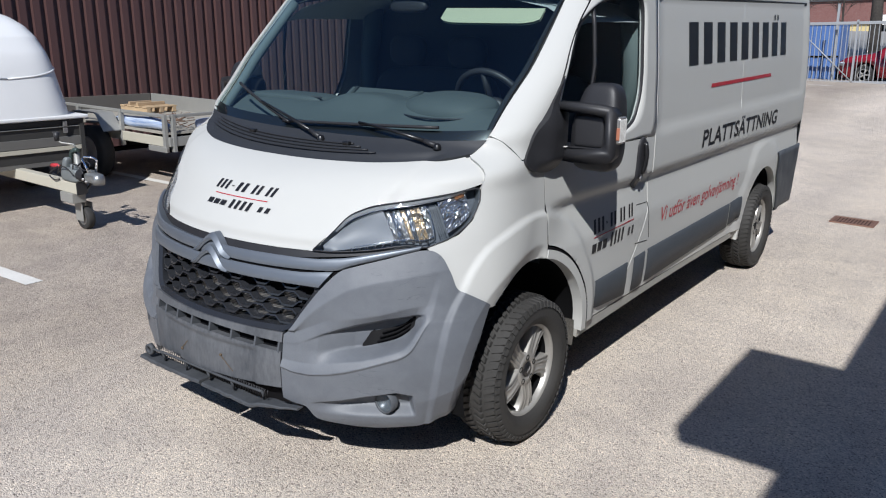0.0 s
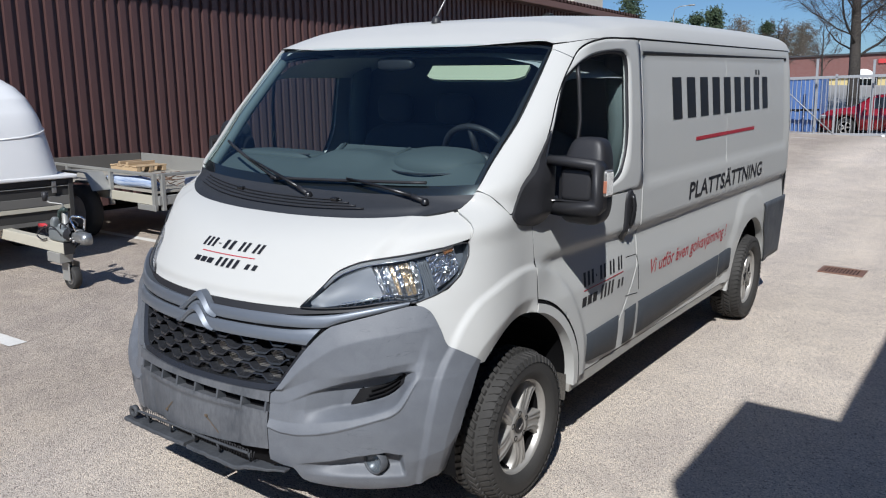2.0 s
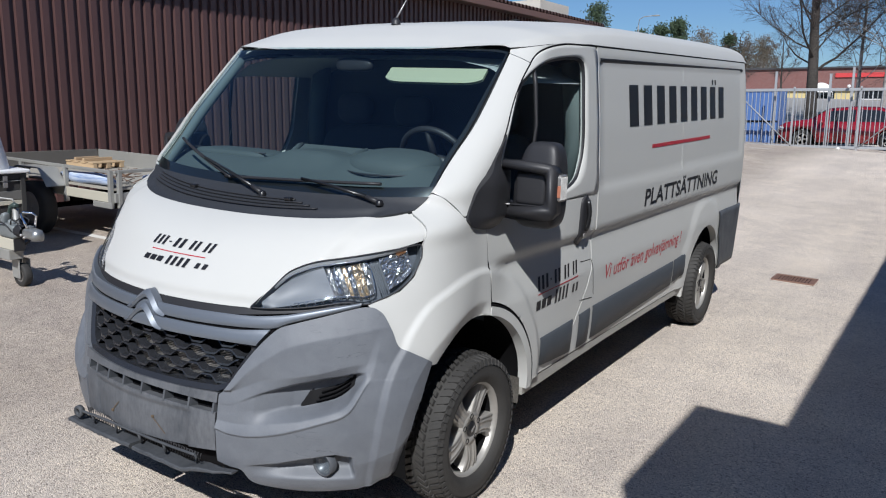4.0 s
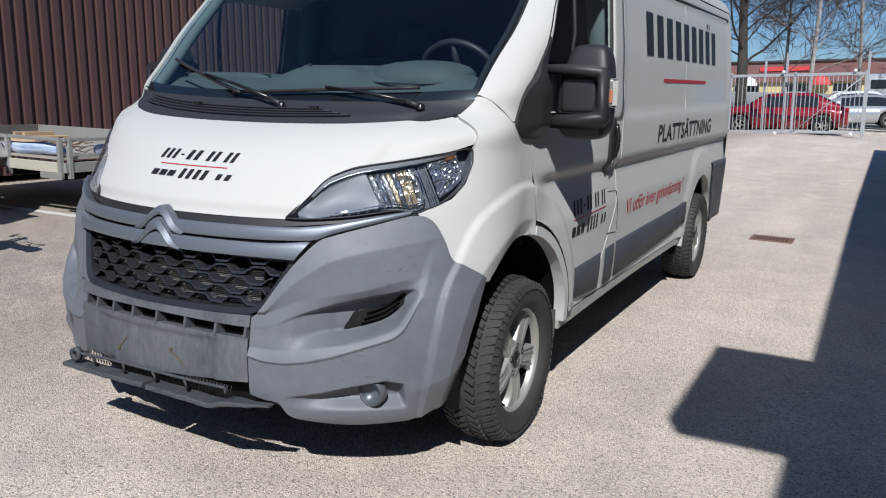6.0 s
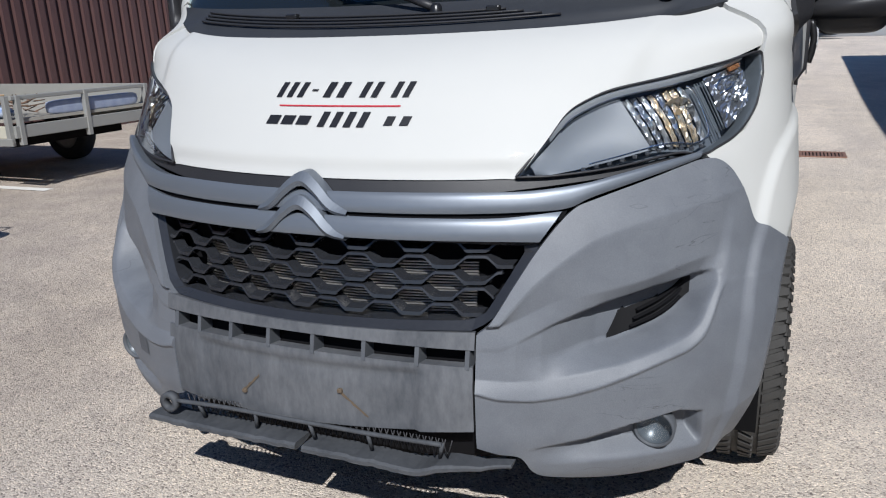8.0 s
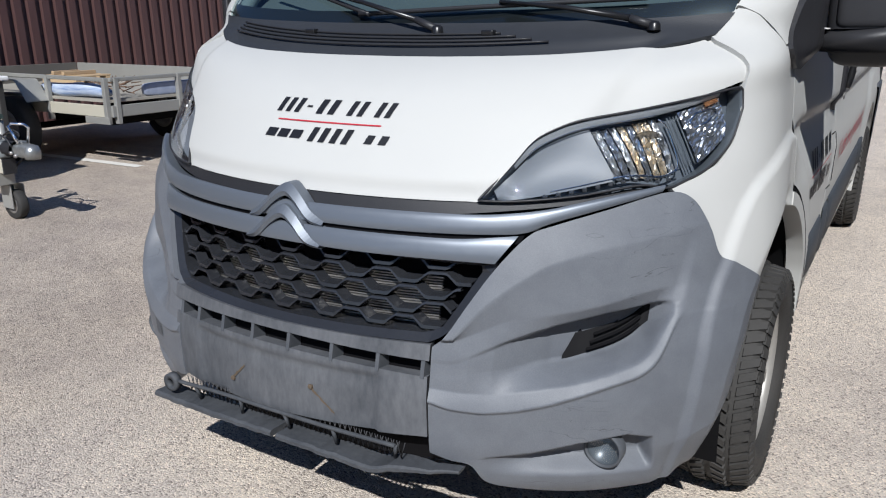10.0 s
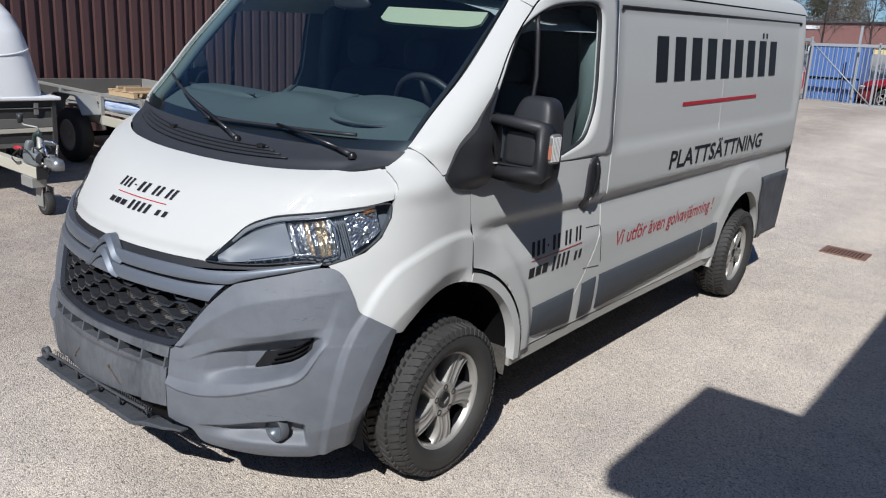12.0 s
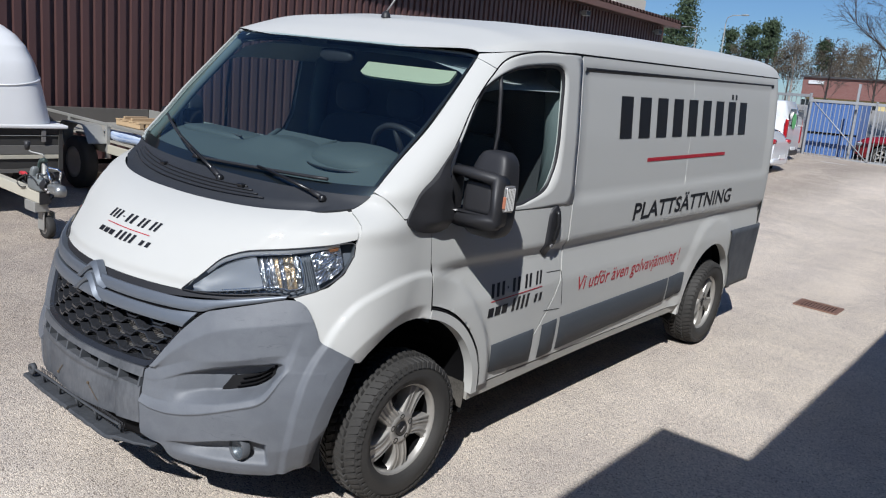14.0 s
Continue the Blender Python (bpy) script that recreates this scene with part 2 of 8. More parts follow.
M_RUBBER = mat("tyre_rubber_dusty", (0.020, 0.0195, 0.019), 0.72, 0, 160.0, 0.7, 0.6, 0.25, 0.3, color2=(0.060, 0.0575, 0.054), coarse=6.0)
M_MUD = mat("mud_on_liner", (0.03, 0.028, 0.026), 0.9, 0, 120.0, 0.6, 1.4, 0.4, 0.2, color2=(0.13, 0.12, 0.105))
M_DARK = mat("underbody_and_shade_black", (0.005, 0.005, 0.0055), 0.9, spec=0.1)
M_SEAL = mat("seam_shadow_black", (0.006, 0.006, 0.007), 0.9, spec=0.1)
M_ALLOY = mat("alloy_wheel_silver", (0.25, 0.24, 0.22), 0.42, 0.35, 45.0, 0.5, 0.35, 0.0, 0.5, color2=(0.40, 0.385, 0.36))
M_STEEL = mat("steel_dull", (0.35, 0.34, 0.33), 0.5, 0.8, 80.0, 0.4, 0.3, 0.05)
M_GALV = mat("galvanised_steel", (0.25, 0.25, 0.235), 0.52, 0.35, 22.0, 0.6, 0.3, 0.03, 0.5, color2=(0.38, 0.375, 0.35))
M_CHROME = mat("chrome", (0.82, 0.83, 0.84), 0.08, 1.0)
M_LAMPIN = mat("lamp_reflector", (0.52, 0.53, 0.54), 0.3, 0.95)
M_LAMPDK = mat("lamp_bezel_dark", (0.10, 0.115, 0.13), 0.35, 0.2)
M_LAMPBK = mat("lamp_body_smoky_blue", (0.085, 0.100, 0.120), 0.55, 0.0, spec=0.3)
M_AMBER = mat("amber_glint", (0.45, 0.24, 0.12), 0.3)
M_INK = mat("lettering_black_vinyl", (0.012, 0.012, 0.014), 0.42)
M_RED = mat("stripe_red_vinyl", (0.42, 0.022, 0.035), 0.4)
M_GLASS = glass("windscreen_glass", (0.70, 0.87, 0.88), 0.0, 1.9)
M_SGLASS = glass("door_glass_tinted", (0.80, 0.90, 0.90), 0.0, 1.6)
M_LENS = glass("lamp_lens_clear", (0.93, 0.95, 0.96))
M_DASH = mat("dashboard_grey_plastic", (0.050, 0.062, 0.064), 0.7, 0, 200.0, 0.2, 0.3, 0.1, 0.3, color2=(0.085, 0.10, 0.102))
M_CABIN = mat("cabin_dark_trim", (0.035, 0.037, 0.04), 0.8)
M_FABRIC = mat("seat_fabric_dark", (0.03, 0.032, 0.036), 0.95, 0, 300.0, 0.3, 0.5, 0.2)
M_RUST = mat("rusty_screw_stain", (0.05, 0.04, 0.03), 0.85, 0, 60.0, 0.9, 1.0, 0.1, color2=(0.14, 0.10, 0.062))
M_WALL = mat("brown_sheet_steel", (0.066, 0.033, 0.031), 0.40, 0, 3.0, 0.35, 0.25, 0.0, 0.45, color2=(0.092, 0.049, 0.046), coarse=0.4)
M_WALLD = mat("brown_trim_steel", (0.055, 0.03, 0.026), 0.45, 0, 3.0, 0.2, 0.2, 0.0)
M_LINE = mat("road_paint_worn_white", (0.52, 0.50, 0.46), 0.8, 0, 60.0, 0.5, 0.9, 0.1, color2=(0.80, 0.78, 0.73))
M_IRON = mat("cast_iron_rusty", (0.16, 0.085, 0.06), 0.7, 0.2, 60.0, 0.5, 0.6, 0.2, color2=(0.26, 0.15, 0.11))


# ---- mesh helpers ----
def box(bm, x0, x1, y0, y1, z0, z1, bevel=0.0):
    vs = [bm.verts.new((x, y, z)) for x in (x0, x1) for y in (y0, y1) for z in (z0, z1)]
    fs = [bm.faces.new([vs[i] for i in f]) for f in ((0, 1, 3, 2), (4, 6, 7, 5), (0, 4, 5, 1), (2, 3, 7, 6), (0, 2, 6, 4), (1, 5, 7, 3))]
    if bevel:
        es = list({e for f in fs for e in f.edges})
        bmesh.ops.bevel(bm, geom=es, offset=bevel, segments=2, affect="EDGES", profile=0.5)
    return bm


def cyl(bm, a, b, r0, r1=None, n=12, caps=True):
    """A tapered rod from a to b."""
    a, b = Vector(a), Vector(b)
    r1 = r0 if r1 is None else r1
    q = (b - a).to_track_quat("Z", "Y")
    rings = []
    for p, r in ((a, r0), (b, r1)):
        rings.append([bm.verts.new(p + q @ Vector((r * math.cos(2 * math.pi * i / n), r * math.sin(2 * math.pi * i / n), 0))) for i in range(n)])
    for i in range(n):
        f = bm.faces.new((rings[0][i], rings[0][(i + 1) % n], rings[1][(i + 1) % n], rings[1][i]))
        f.smooth = True
    if caps:
        bm.faces.new(rings[0][::-1])
        bm.faces.new(rings[1])
    return bm


def tube(bm, pts, r, n=8):
    """A rod that follows a line of points."""
    pts = [Vector(p) for p in pts]
    rs = r if isinstance(r, (list, tuple)) else [r] * len(pts)
    rings = []
    for i, p in enumerate(pts):
        t = (pts[min(i + 1, len(pts) - 1)] - pts[max(i - 1, 0)]).normalized()
        q = t.to_track_quat("Z", "Y")
        rings.append([bm.verts.new(p + q @ Vector((rs[i] * math.cos(2 * math.pi * k / n), rs[i] * math.sin(2 * math.pi * k / n), 0))) for k in range(n)])
    for a, b in zip(rings, rings[1:]):
        for k in range(n):
            f = bm.faces.new((a[k], a[(k + 1) % n], b[(k + 1) % n], b[k]))
            f.smooth = True
    bm.faces.new(rings[0][::-1])
    bm.faces.new(rings[-1])
    return bm


def lathe(bm, prof, n=48, axis="x", origin=(0, 0, 0), closed=False):
    """Turns a profile of (along, radius) round an axis."""
    o = Vector(origin)
    rings = []
    for k in range(n):
        a = 2 * math.pi * k / n
        c, s = math.cos(a), math.sin(a)
        ring = []
        for h, r in prof:
            v = (h, r * c, r * s) if axis == "x" else ((r * c, h, r * s) if axis == "y" else (r * c, r * s, h))
            ring.append(bm.verts.new(o + Vector(v)))
        rings.append(ring)
    m = len(prof)
    for k in range(n):
        a, b = rings[k], rings[(k + 1) % n]
        for i in range(m if closed else m - 1):
            j = (i + 1) % m
            f = bm.faces.new((a[i], b[i], b[j], a[j]))
            f.smooth = True
    return bm


def grid(bm, rows, smooth=True, flip=False):
    """Faces between rows of points. Returns the vertices."""
    vs = [[bm.verts.new(p) for p in r] for r in rows]
    for a, b in zip(vs, vs[1:]):
        for i in range(len(a) - 1):
            q = (a[i], a[i + 1], b[i + 1], b[i])
            f = bm.faces.new(q[::-1] if flip else q)
            f.smooth = smooth
    return vs


def prism(bm, outline, depth, axis="y", at=0.0):
    """A flat outline of (u, v) given a thickness along an axis."""
    def p(u, v, d):
        return {"y": (u, at + d, v), "x": (at + d, u, v), "z": (u, v, at + d)}[axis]
    a = [bm.verts.new(p(u, v, 0)) for u, v in outline]
    b = [bm.verts.new(p(u, v, depth)) for u, v in outline]
    n = len(a)
    bm.faces.new(a)
    bm.faces.new(b[::-1])
    for i in range(n):
        bm.faces.new((a[i], b[i], b[(i + 1) % n], a[(i + 1) % n]))
    return bm


def mesh_of(name, bm, material, recalc=True):
    if recalc:
        bmesh.ops.recalc_face_normals(bm, faces=bm.faces[:])
    me = bpy.data.meshes.new(name)
    bm.to_mesh(me)
    bm.free()
    for m in (material if isinstance(material, (list, tuple)) else [material]):
        me.materials.append(m)
    return me


def part(name, bm, material, parent, label="", recalc=True):
    ob = new(name, mesh_of(name, bm, material, recalc))
    ob.parent = parent
    if label:
        tagged(ob, label)
    return ob


def thing(name, label, category, group="", at=None):
    ob = new(name)
    ob.empty_display_size = 0.1
    if at is not None:
        ob.matrix_world = at
    return tagged(ob, label, category, group)


def solid(name, bm, material, label, category="", group="", kind="", recalc=True):
    ob = new(name, mesh_of(name, bm, material, recalc))
    return tagged(ob, label, category, group, kind)


def curve_through(pts, n, smooth=True):
    """n points spread evenly along a line through the given ones."""
    P = np.array(pts, float)
    if smooth and len(P) > 2:
        Q = np.vstack([2 * P[0] - P[1], P, 2 * P[-1] - P[-2]])
        out = []
        for i in range(1, len(Q) - 2):
            for k in range(12):
                t = k / 12
                out.append(0.5 * (2 * Q[i] + (Q[i + 1] - Q[i - 1]) * t + (2 * Q[i - 1] - 5 * Q[i] + 4 * Q[i + 1] - Q[i + 2]) * t * t + (3 * Q[i] - Q[i - 1] - 3 * Q[i + 1] + Q[i + 2]) * t ** 3))
        out.append(Q[-2])
        P = np.array(out)
    s = np.concatenate([[0], np.cumsum(np.linalg.norm(np.diff(P, axis=0), axis=1))])
    q = np.linspace(0, s[-1], n)
    return np.stack([np.interp(q, s, P[:, k]) for k in range(P.shape[1])], 1)


def smoothstep(a, b, x):
    t = min(1.0, max(0.0, (x - a) / (b - a)))
    return t * t * (3 - 2 * t)


def ground_z(x, y):
    """Height of the yard: it falls away from the brown hall and rises towards the gate."""
    xs = max(-12.0, min(8.0, x))
    ys = max(-14.0, min(26.0, y))
    return -0.034 * xs + 0.005 * ys + 0.035 * smoothstep(0.75, -0.7, x) + 0.34 * smoothstep(7.5, 24.0, y) + 2.1 * smoothstep(42.0, 74.0, y)

# ---- ground, lines, drain ----
def spread(near, far, lo, hi):
    a = [-far]
    s = -far
    vals = set()
    v = lo
    while v <= hi + 1e-6:
        vals.add(round(v, 3))
        v += near
    step, v = near, hi
    while v < far:
        step *= 1.35
        v = min(far, v + step)
        vals.add(round(v, 3))
    step, v = near, lo
    while v > -far:
        step *= 1.35
        v = max(-far, v - step)
        vals.add(round(v, 3))
    return sorted(vals)


bm = bmesh.new()
_xs, _ys = spread(0.8, 700.0, -14.0, 10.0), spread(0.8, 900.0, -8.0, 76.0)
grid(bm, [[(x, y, ground_z(x, y)) for x in _xs] for y in _ys])
solid("ground", bm, M_ASPHALT, "sun-bleached beige-grey worn asphalt yard", "asphalt", kind="structure")


# the street beyond the gate: greyer asphalt on the rise
bm = bmesh.new()
grid(bm, [[(x, y, ground_z(x, y) + 0.006) for x in _xs if -60 <= x <= 60] for y in _ys if 39.5 <= y <= 74.5])
solid("road", bm, mat("street_asphalt_grey", (0.20, 0.195, 0.185), 0.9, 0, 1.2, 1.0, 0.6, 0.0, 0.25, color2=(0.36, 0.35, 0.33), stretch=(0.25, 1.6, 1.0)), "grey street asphalt beyond the gate", "road", kind="structure")


def flat_on_ground(name, quad, material, label, category, h=0.005, n=24, kind="structure"):
    """A thin painted patch that follows the yard's slope, from four corners."""
    bm = bmesh.new()
    a, b, c, d = [Vector(q) for q in quad]
    rows = []
    for i in range(n + 1):
        t = i / n
        p, q = a.lerp(d, t), b.lerp(c, t)
        rows.append([(r.x, r.y, ground_z(r.x, r.y) + h) for r in (p, p.lerp(q, 0.5), q)])
    grid(bm, rows)
    return solid(name, bm, material, label, category, kind=kind)


for _q in (((-2.70, 0.53), (-2.70, 0.65), (-7.7, 0.36), (-7.7, 0.24)),
           ((-4.7, 3.24), (-4.7, 3.34), (-7.8, 3.22), (-7.8, 3.12)),
           ((-3.6, 21.3), (-3.0, 21.3), (-4.6, 21.1), (-5.2, 21.1)),
           ((-2.9, 23.5), (-2.2, 23.5), (-2.2, 23.62), (-2.9, 23.62))):
    flat_on_ground("parking_line", [(*q, 0) for q in _q], M_LINE, "worn white parking bay line painted on the asphalt", "road marking")

drain = thing("drain_grate", "rusty brown cast iron drain grate sunk in asphalt", "drain", at=pose(1.34, 6.66, ground_z(1.34, 6.66), 0, 1.9, 0))
bm = bmesh.new()
for a in ((-0.2, 0.2, -0.16, -0.135), (-0.2, 0.2, 0.135, 0.16), (-0.2, -0.17, -0.135, 0.135), (0.17, 0.2, -0.135, 0.135)):
    box(bm, *a, -0.02, 0.012)
part("frame", bm, M_IRON, drain)
for i in range(11):
    bm = bmesh.new()
    x = -0.155 + i * 0.031
    box(bm, x - 0.009, x + 0.009, -0.135, 0.135, -0.015, 0.009)
    part("bar", bm, M_IRON, drain)
bm = bmesh.new()
box(bm, -0.17, 0.17, -0.135, 0.135, -0.0195, 0.003)
part("sump", bm, M_SEAL, drain)

# ---- brown hall ----
WALL_X, HALL_END = -8.0, 22.45


def hall():
    z0 = 0.2
    bm = bmesh.new()
    pitch, depth = 0.18, 0.045
    y = -16.02
    prof = []
    while y < HALL_END:
        prof += [(y, 0.0), (y + 0.014, depth), (y + 0.106, depth), (y + 0.120, 0.0)]
        y += pitch
    prof.append((HALL_END, 0.0))
    lo = [bm.verts.new((WALL_X + d, min(yy, HALL_END), z0)) for yy, d in prof]
    hi = [bm.verts.new((WALL_X + d, min(yy, HALL_END), 4.28)) for yy, d in prof]
    for i in range(len(prof) - 1):
        bm.faces.new((lo[i], lo[i + 1], hi[i + 1], hi[i]))
    wall = solid("wall_hall", bm, M_WALL, "dark brown ribbed sheet-steel wall of an industrial hall", "wall", kind="structure", recalc=False)
    bm = bmesh.new()
    box(bm, WALL_X - 0.3, WALL_X - 0.03, -16.0, HALL_END - 0.01, 0.0, 4.25)
    box(bm, WALL_X - 18, WALL_X - 0.301, HALL_END - 0.3, HALL_END - 0.012, 0.0, 4.25)
    ob = part("backing", bm, M_WALLD, wall)
    bm = bmesh.new()
    box(bm, WALL_X - 0.05, WALL_X + 0.06, HALL_END, HALL_END + 0.10, 0.1, 4.28)
    part("corner_trim", bm, mat("corner_trim_faded_red", (0.25, 0.12, 0.09), 0.6), wall, "faded reddish corner flashing")
    # roof with a wavy sheet edge, gutter and fascia
    bm = bmesh.new()
    rows = []
    n = 760
    for sx, sz in ((WALL_X + 0.52, 4.40), (WALL_X - 4.0, 4.8), (WALL_X - 18.0, 6.2)):
        rows.append([(sx, -16.2 + (HALL_END + 0.35 + 16.2) * i / n, sz + 0.035 * (1 if (i // 2) % 2 else -1)) for i in range(n + 1)])
    grid(bm, rows, smooth=False)
    lower = [[(x, y, z - 0.05) for x, y, z in r] for r in rows]
    grid(bm, lower, smooth=False, flip=True)
    roof = solid("roof_hall", bm, M_WALLD, "brown corrugated roof edge of the hall", "roof", kind="structure", recalc=False)
    bm = bmesh.new()
    box(bm, WALL_X + 0.02, WALL_X + 0.46, -16.2, HALL_END + 0.3, 4.22, 4.31)
    part("soffit", bm, M_WALLD, roof)
    bm = bmesh.new()
    box(bm, WALL_X + 0.462, WALL_X + 0.52, -16.2, HALL_END + 0.3, 4.18, 4.34, 0.015)
    part("gutter", bm, mat("gutter_brown_faded", (0.13, 0.07, 0.055), 0.5), roof, "faded brown gutter")
    return wall


hall()


def wall_lamp(y):
    ob = thing("wall_lamp", "small grey floodlight on the brown hall wall", "lamp", "hall floodlights", at=pose(WALL_X + 0.05, y, 4.02))
    bm = bmesh.new()
    box(bm, 0.0, 0.12, -0.015, 0.015, -0.02, 0.02)
    part("bracket", bm, M_GALV, ob)
    bm = bmesh.new()
    box(bm, 0.1, 0.26, -0.11, 0.11, -0.09, 0.05, 0.02)
    part("housing", bm, M_GALV, ob)
    bm = bmesh.new()
    box(bm, 0.262, 0.268, -0.09, 0.09, -0.07, 0.03)
    part("glass_front", bm, M_BLACKG, ob)
    return ob


for _y in (17.3, 21.8):
    wall_lamp(_y)

# pale roof house at the hall's far end
bm = bmesh.new()
box(bm, -12.5, -8.4, 20.0, 22.0, 4.5, 4.95)
solid("roof_upstand", bm, mat("pale_render_box", (0.55, 0.50, 0.43), 0.8, 0, 12.0, 0.2, 0.2), "pale beige rooftop box at the hall end", "roof box", kind="structure")

# ---- unseen building behind the camera, added to cast the shadow on the yard ----
SH = 3.5
_off = SH / SUN_FROM.z
SHX, SHY = SUN_FROM.x * _off, SUN_FROM.y * _off
# dark tone, so that the added wall throws little light back
M_SHADOWWALL = mat("shadow_wall_dark", (0.22, 0.215, 0.205), 0.85, 0, 14.0, 0.3, 0.3, 0.05)
bm = bmesh.new()
box(bm, 2.0 + SHX, 2.0 + SHX + 9, -30.0, 20.5 + SHY, -0.6, SH)
solid("shadow_wall", bm, M_SHADOWWALL, "unseen plain building behind the camera, added to cast the yard shadow", "building", kind="structure")
# unseen block that gives the shadow's edge its step
bm = bmesh.new()
box(bm, 1.50 + SHX, 1.99 + SHX, 1.46 + SHY, 2.66 + SHY, SH - 0.16, SH - 0.01)
solid("shadow_canopy", bm, M_WALLD, "unseen projection added to shape the yard shadow", "canopy", kind="structure")

# ---- the van: its outer skin as one rounded form, cut into panels ----
VAN_AT = LEVEL
van = thing("delivery_van", "ivory-white panel van with grey plastic bumper and black lettering", "van", at=VAN_AT)


def table(pairs, blur=0.022):
    """A smoothed table of a value over the height."""
    z = np.arange(0.0, 2.4, 0.004)
    a = np.array(pairs)
    v = np.interp(z, a[:, 0], a[:, 1])
    k = np.exp(-0.5 * (np.arange(-20, 21) * 0.004 / blur) ** 2)
    k /= k.sum()
    v = np.convolve(np.pad(v, 20, mode="edge"), k, mode="valid")
    return lambda q: float(np.interp(q, z, v))


half_width = table([(0.15, 0.965), (0.3, 0.995), (0.5, 1.008), (0.8, 1.02), (1.0, 1.026), (1.12, 1.028), (1.35, 1.025), (1.6, 1.012), (1.9, 0.982), (2.03, 0.962), (2.2, 0.92)])
front_y = table([(0.15, 0.16), (0.2, 0.08), (0.28, 0.015), (0.38, -0.005), (0.5, -0.005), (0.62, 0.015), (0.72, 0.035), (0.82, 0.062), (0.9, 0.088), (0.953, 0.108), (1.0, 0.14), (1.06, 0.185), (1.125, 0.235), (1.17, 0.285), (1.21, 0.355), (1.24, 0.43), (1.275, 0.55), (1.31, 0.635), (1.367, 0.69), (1.967, 1.27), (2.2, 1.5)], 0.014)
nose_d = table([(0.15, 0.62), (0.6, 0.63), (0.73, 0.70), (0.95, 0.80), (1.1, 0.76), (1.17, 0.70), (1.24, 0.52), (1.3, 0.40), (1.37, 0.32), (2.2, 0.30)])
nose_p = table([(0.15, 1.8), (0.6, 1.9), (0.95, 2.0), (1.17, 2.05), (1.24, 2.3), (1.3, 2.6), (1.37, 3.0), (2.2, 3.0)])


taper_by_z = table([(0.55, 0.0), (0.85, 0.030), (1.2, 0.054), (1.3, 0.054), (1.45, 0.030), (1.62, 0.0)], 0.04)


def waist_taper(y, z):
    """The cab narrows towards the door's front edge, most at the waist."""
    return taper_by_z(z) * smoothstep(0.62, 0.99, y) * (1 - smoothstep(1.0, 1.95, y))


def aft(y, z):
    """Shifts a point of the flank back to where the narrowed cab carries it."""
    q = y
    for _ in range(6):
        q = y + waist_taper(q, z) / 0.68
    return q, z


def skin(u, z):
    """Point of the skin: u 0..1 from the middle of the nose round to the flank, past 1 in metres along the flank."""
    s, u = (-1, -u) if u < 0 else (1, u)
    w, yf, d, p = half_width(z), front_y(z), nose_d(z), nose_p(z)
    if u < 1:
        th = u * math.pi / 2
        y = yf + d - d * max(0.0, math.cos(th)) ** (2 / p)
        return Vector((s * (w * math.sin(th) ** (2 / p) - waist_taper(y, z)), y, z))
    y = yf + d + (u - 1)
    return Vector((s * (w - waist_taper(y, z)), y, z))


def by_x(x, z):
    w, p = half_width(z), nose_p(z)
    u = math.asin(min(1.0, abs(x) / w) ** (p / 2)) / (math.pi / 2)
    return (u if x >= 0 else -u, z)


def by_y(y, z):
    yf, d, p = front_y(z), nose_d(z), nose_p(z)
    if y >= yf + d:
        return (1 + y - yf - d, z)
    return (math.acos(min(1.0, max(0.0, (yf + d - y) / d)) ** (p / 2)) / (math.pi / 2), z)


def X(*q):
    return [by_x(a, b) for a, b in q]


def Y(*q):
    return [by_y(a, b) for a, b in q]


def skin_n(u, z):
    e = 0.004
    n = (skin(u + e, z) - skin(u - e, z)).cross(skin(u, z + e) - skin(u, z - e))
    if u < 0:
        n = (skin(u + e, z) - skin(u - e, z)).cross(skin(u, z + e) - skin(u, z - e))
    return n.normalized()


FRONT_ARCH, REAR_ARCH = (0.95, 0.385, 0.448), (4.30, 0.385, 0.432)


def arch_flare(q, z, r):
    """Swelling of the sheet round a wheel arch, q metres from its centre."""
    e = r + float(np.interp(z, [0.45, 0.80, 0.95], [0.125, 0.155, 0.195]))
    return 0.014 * smoothstep(e + 0.014, e - 0.010, q)


def WAIST(y):
    return float(np.interp(y, [1.0, 2.0, 3.2, 5.2], [1.035, 1.048, 1.055, 1.06]))


def flank_relief(p):
    """Pressed features of the flank and nose, in metres along the outward way."""
    y, z = p.y, p.z
    d = 0.0
    for (cy, cz, r) in (FRONT_ARCH, REAR_ARCH):
        q = math.hypot(y - cy, z - cz)
        if z > 0.3 and (abs(p.x) > 0.75):
            d += arch_flare(q, z, r)
            # the lip of the front arch turns in, ahead of the door
            if cy < 2 and y < cy + 0.10:
                d -= 0.024 * min(1.0, max(0.0, (r + 0.062 - q) / 0.062)) * smoothstep(cy + 0.10, cy + 0.04, y)
    if y > 1.03:
        f = smoothstep(1.03, 1.25, y)
        # waist crease: the upper panel overhangs a hollow, the lower one leans out again
        zc = WAIST(y)
        d -= f * 0.026 * min(1.0, max(0.0, (zc + 0.020 - z) / 0.038)) * min(1.0, max(0.0, (z - zc + 0.20) / 0.165))
    if y > 2.12:
        g = smoothstep(2.118, 2.130, y) * smoothstep(5.165, 5.15, y)
        d -= 0.011 * g * smoothstep(1.274, 1.290, z - 0.012 * (y - 2.1)) * smoothstep(1.953, 1.941, z - 0.0224 * (y - 2.1))
    return d


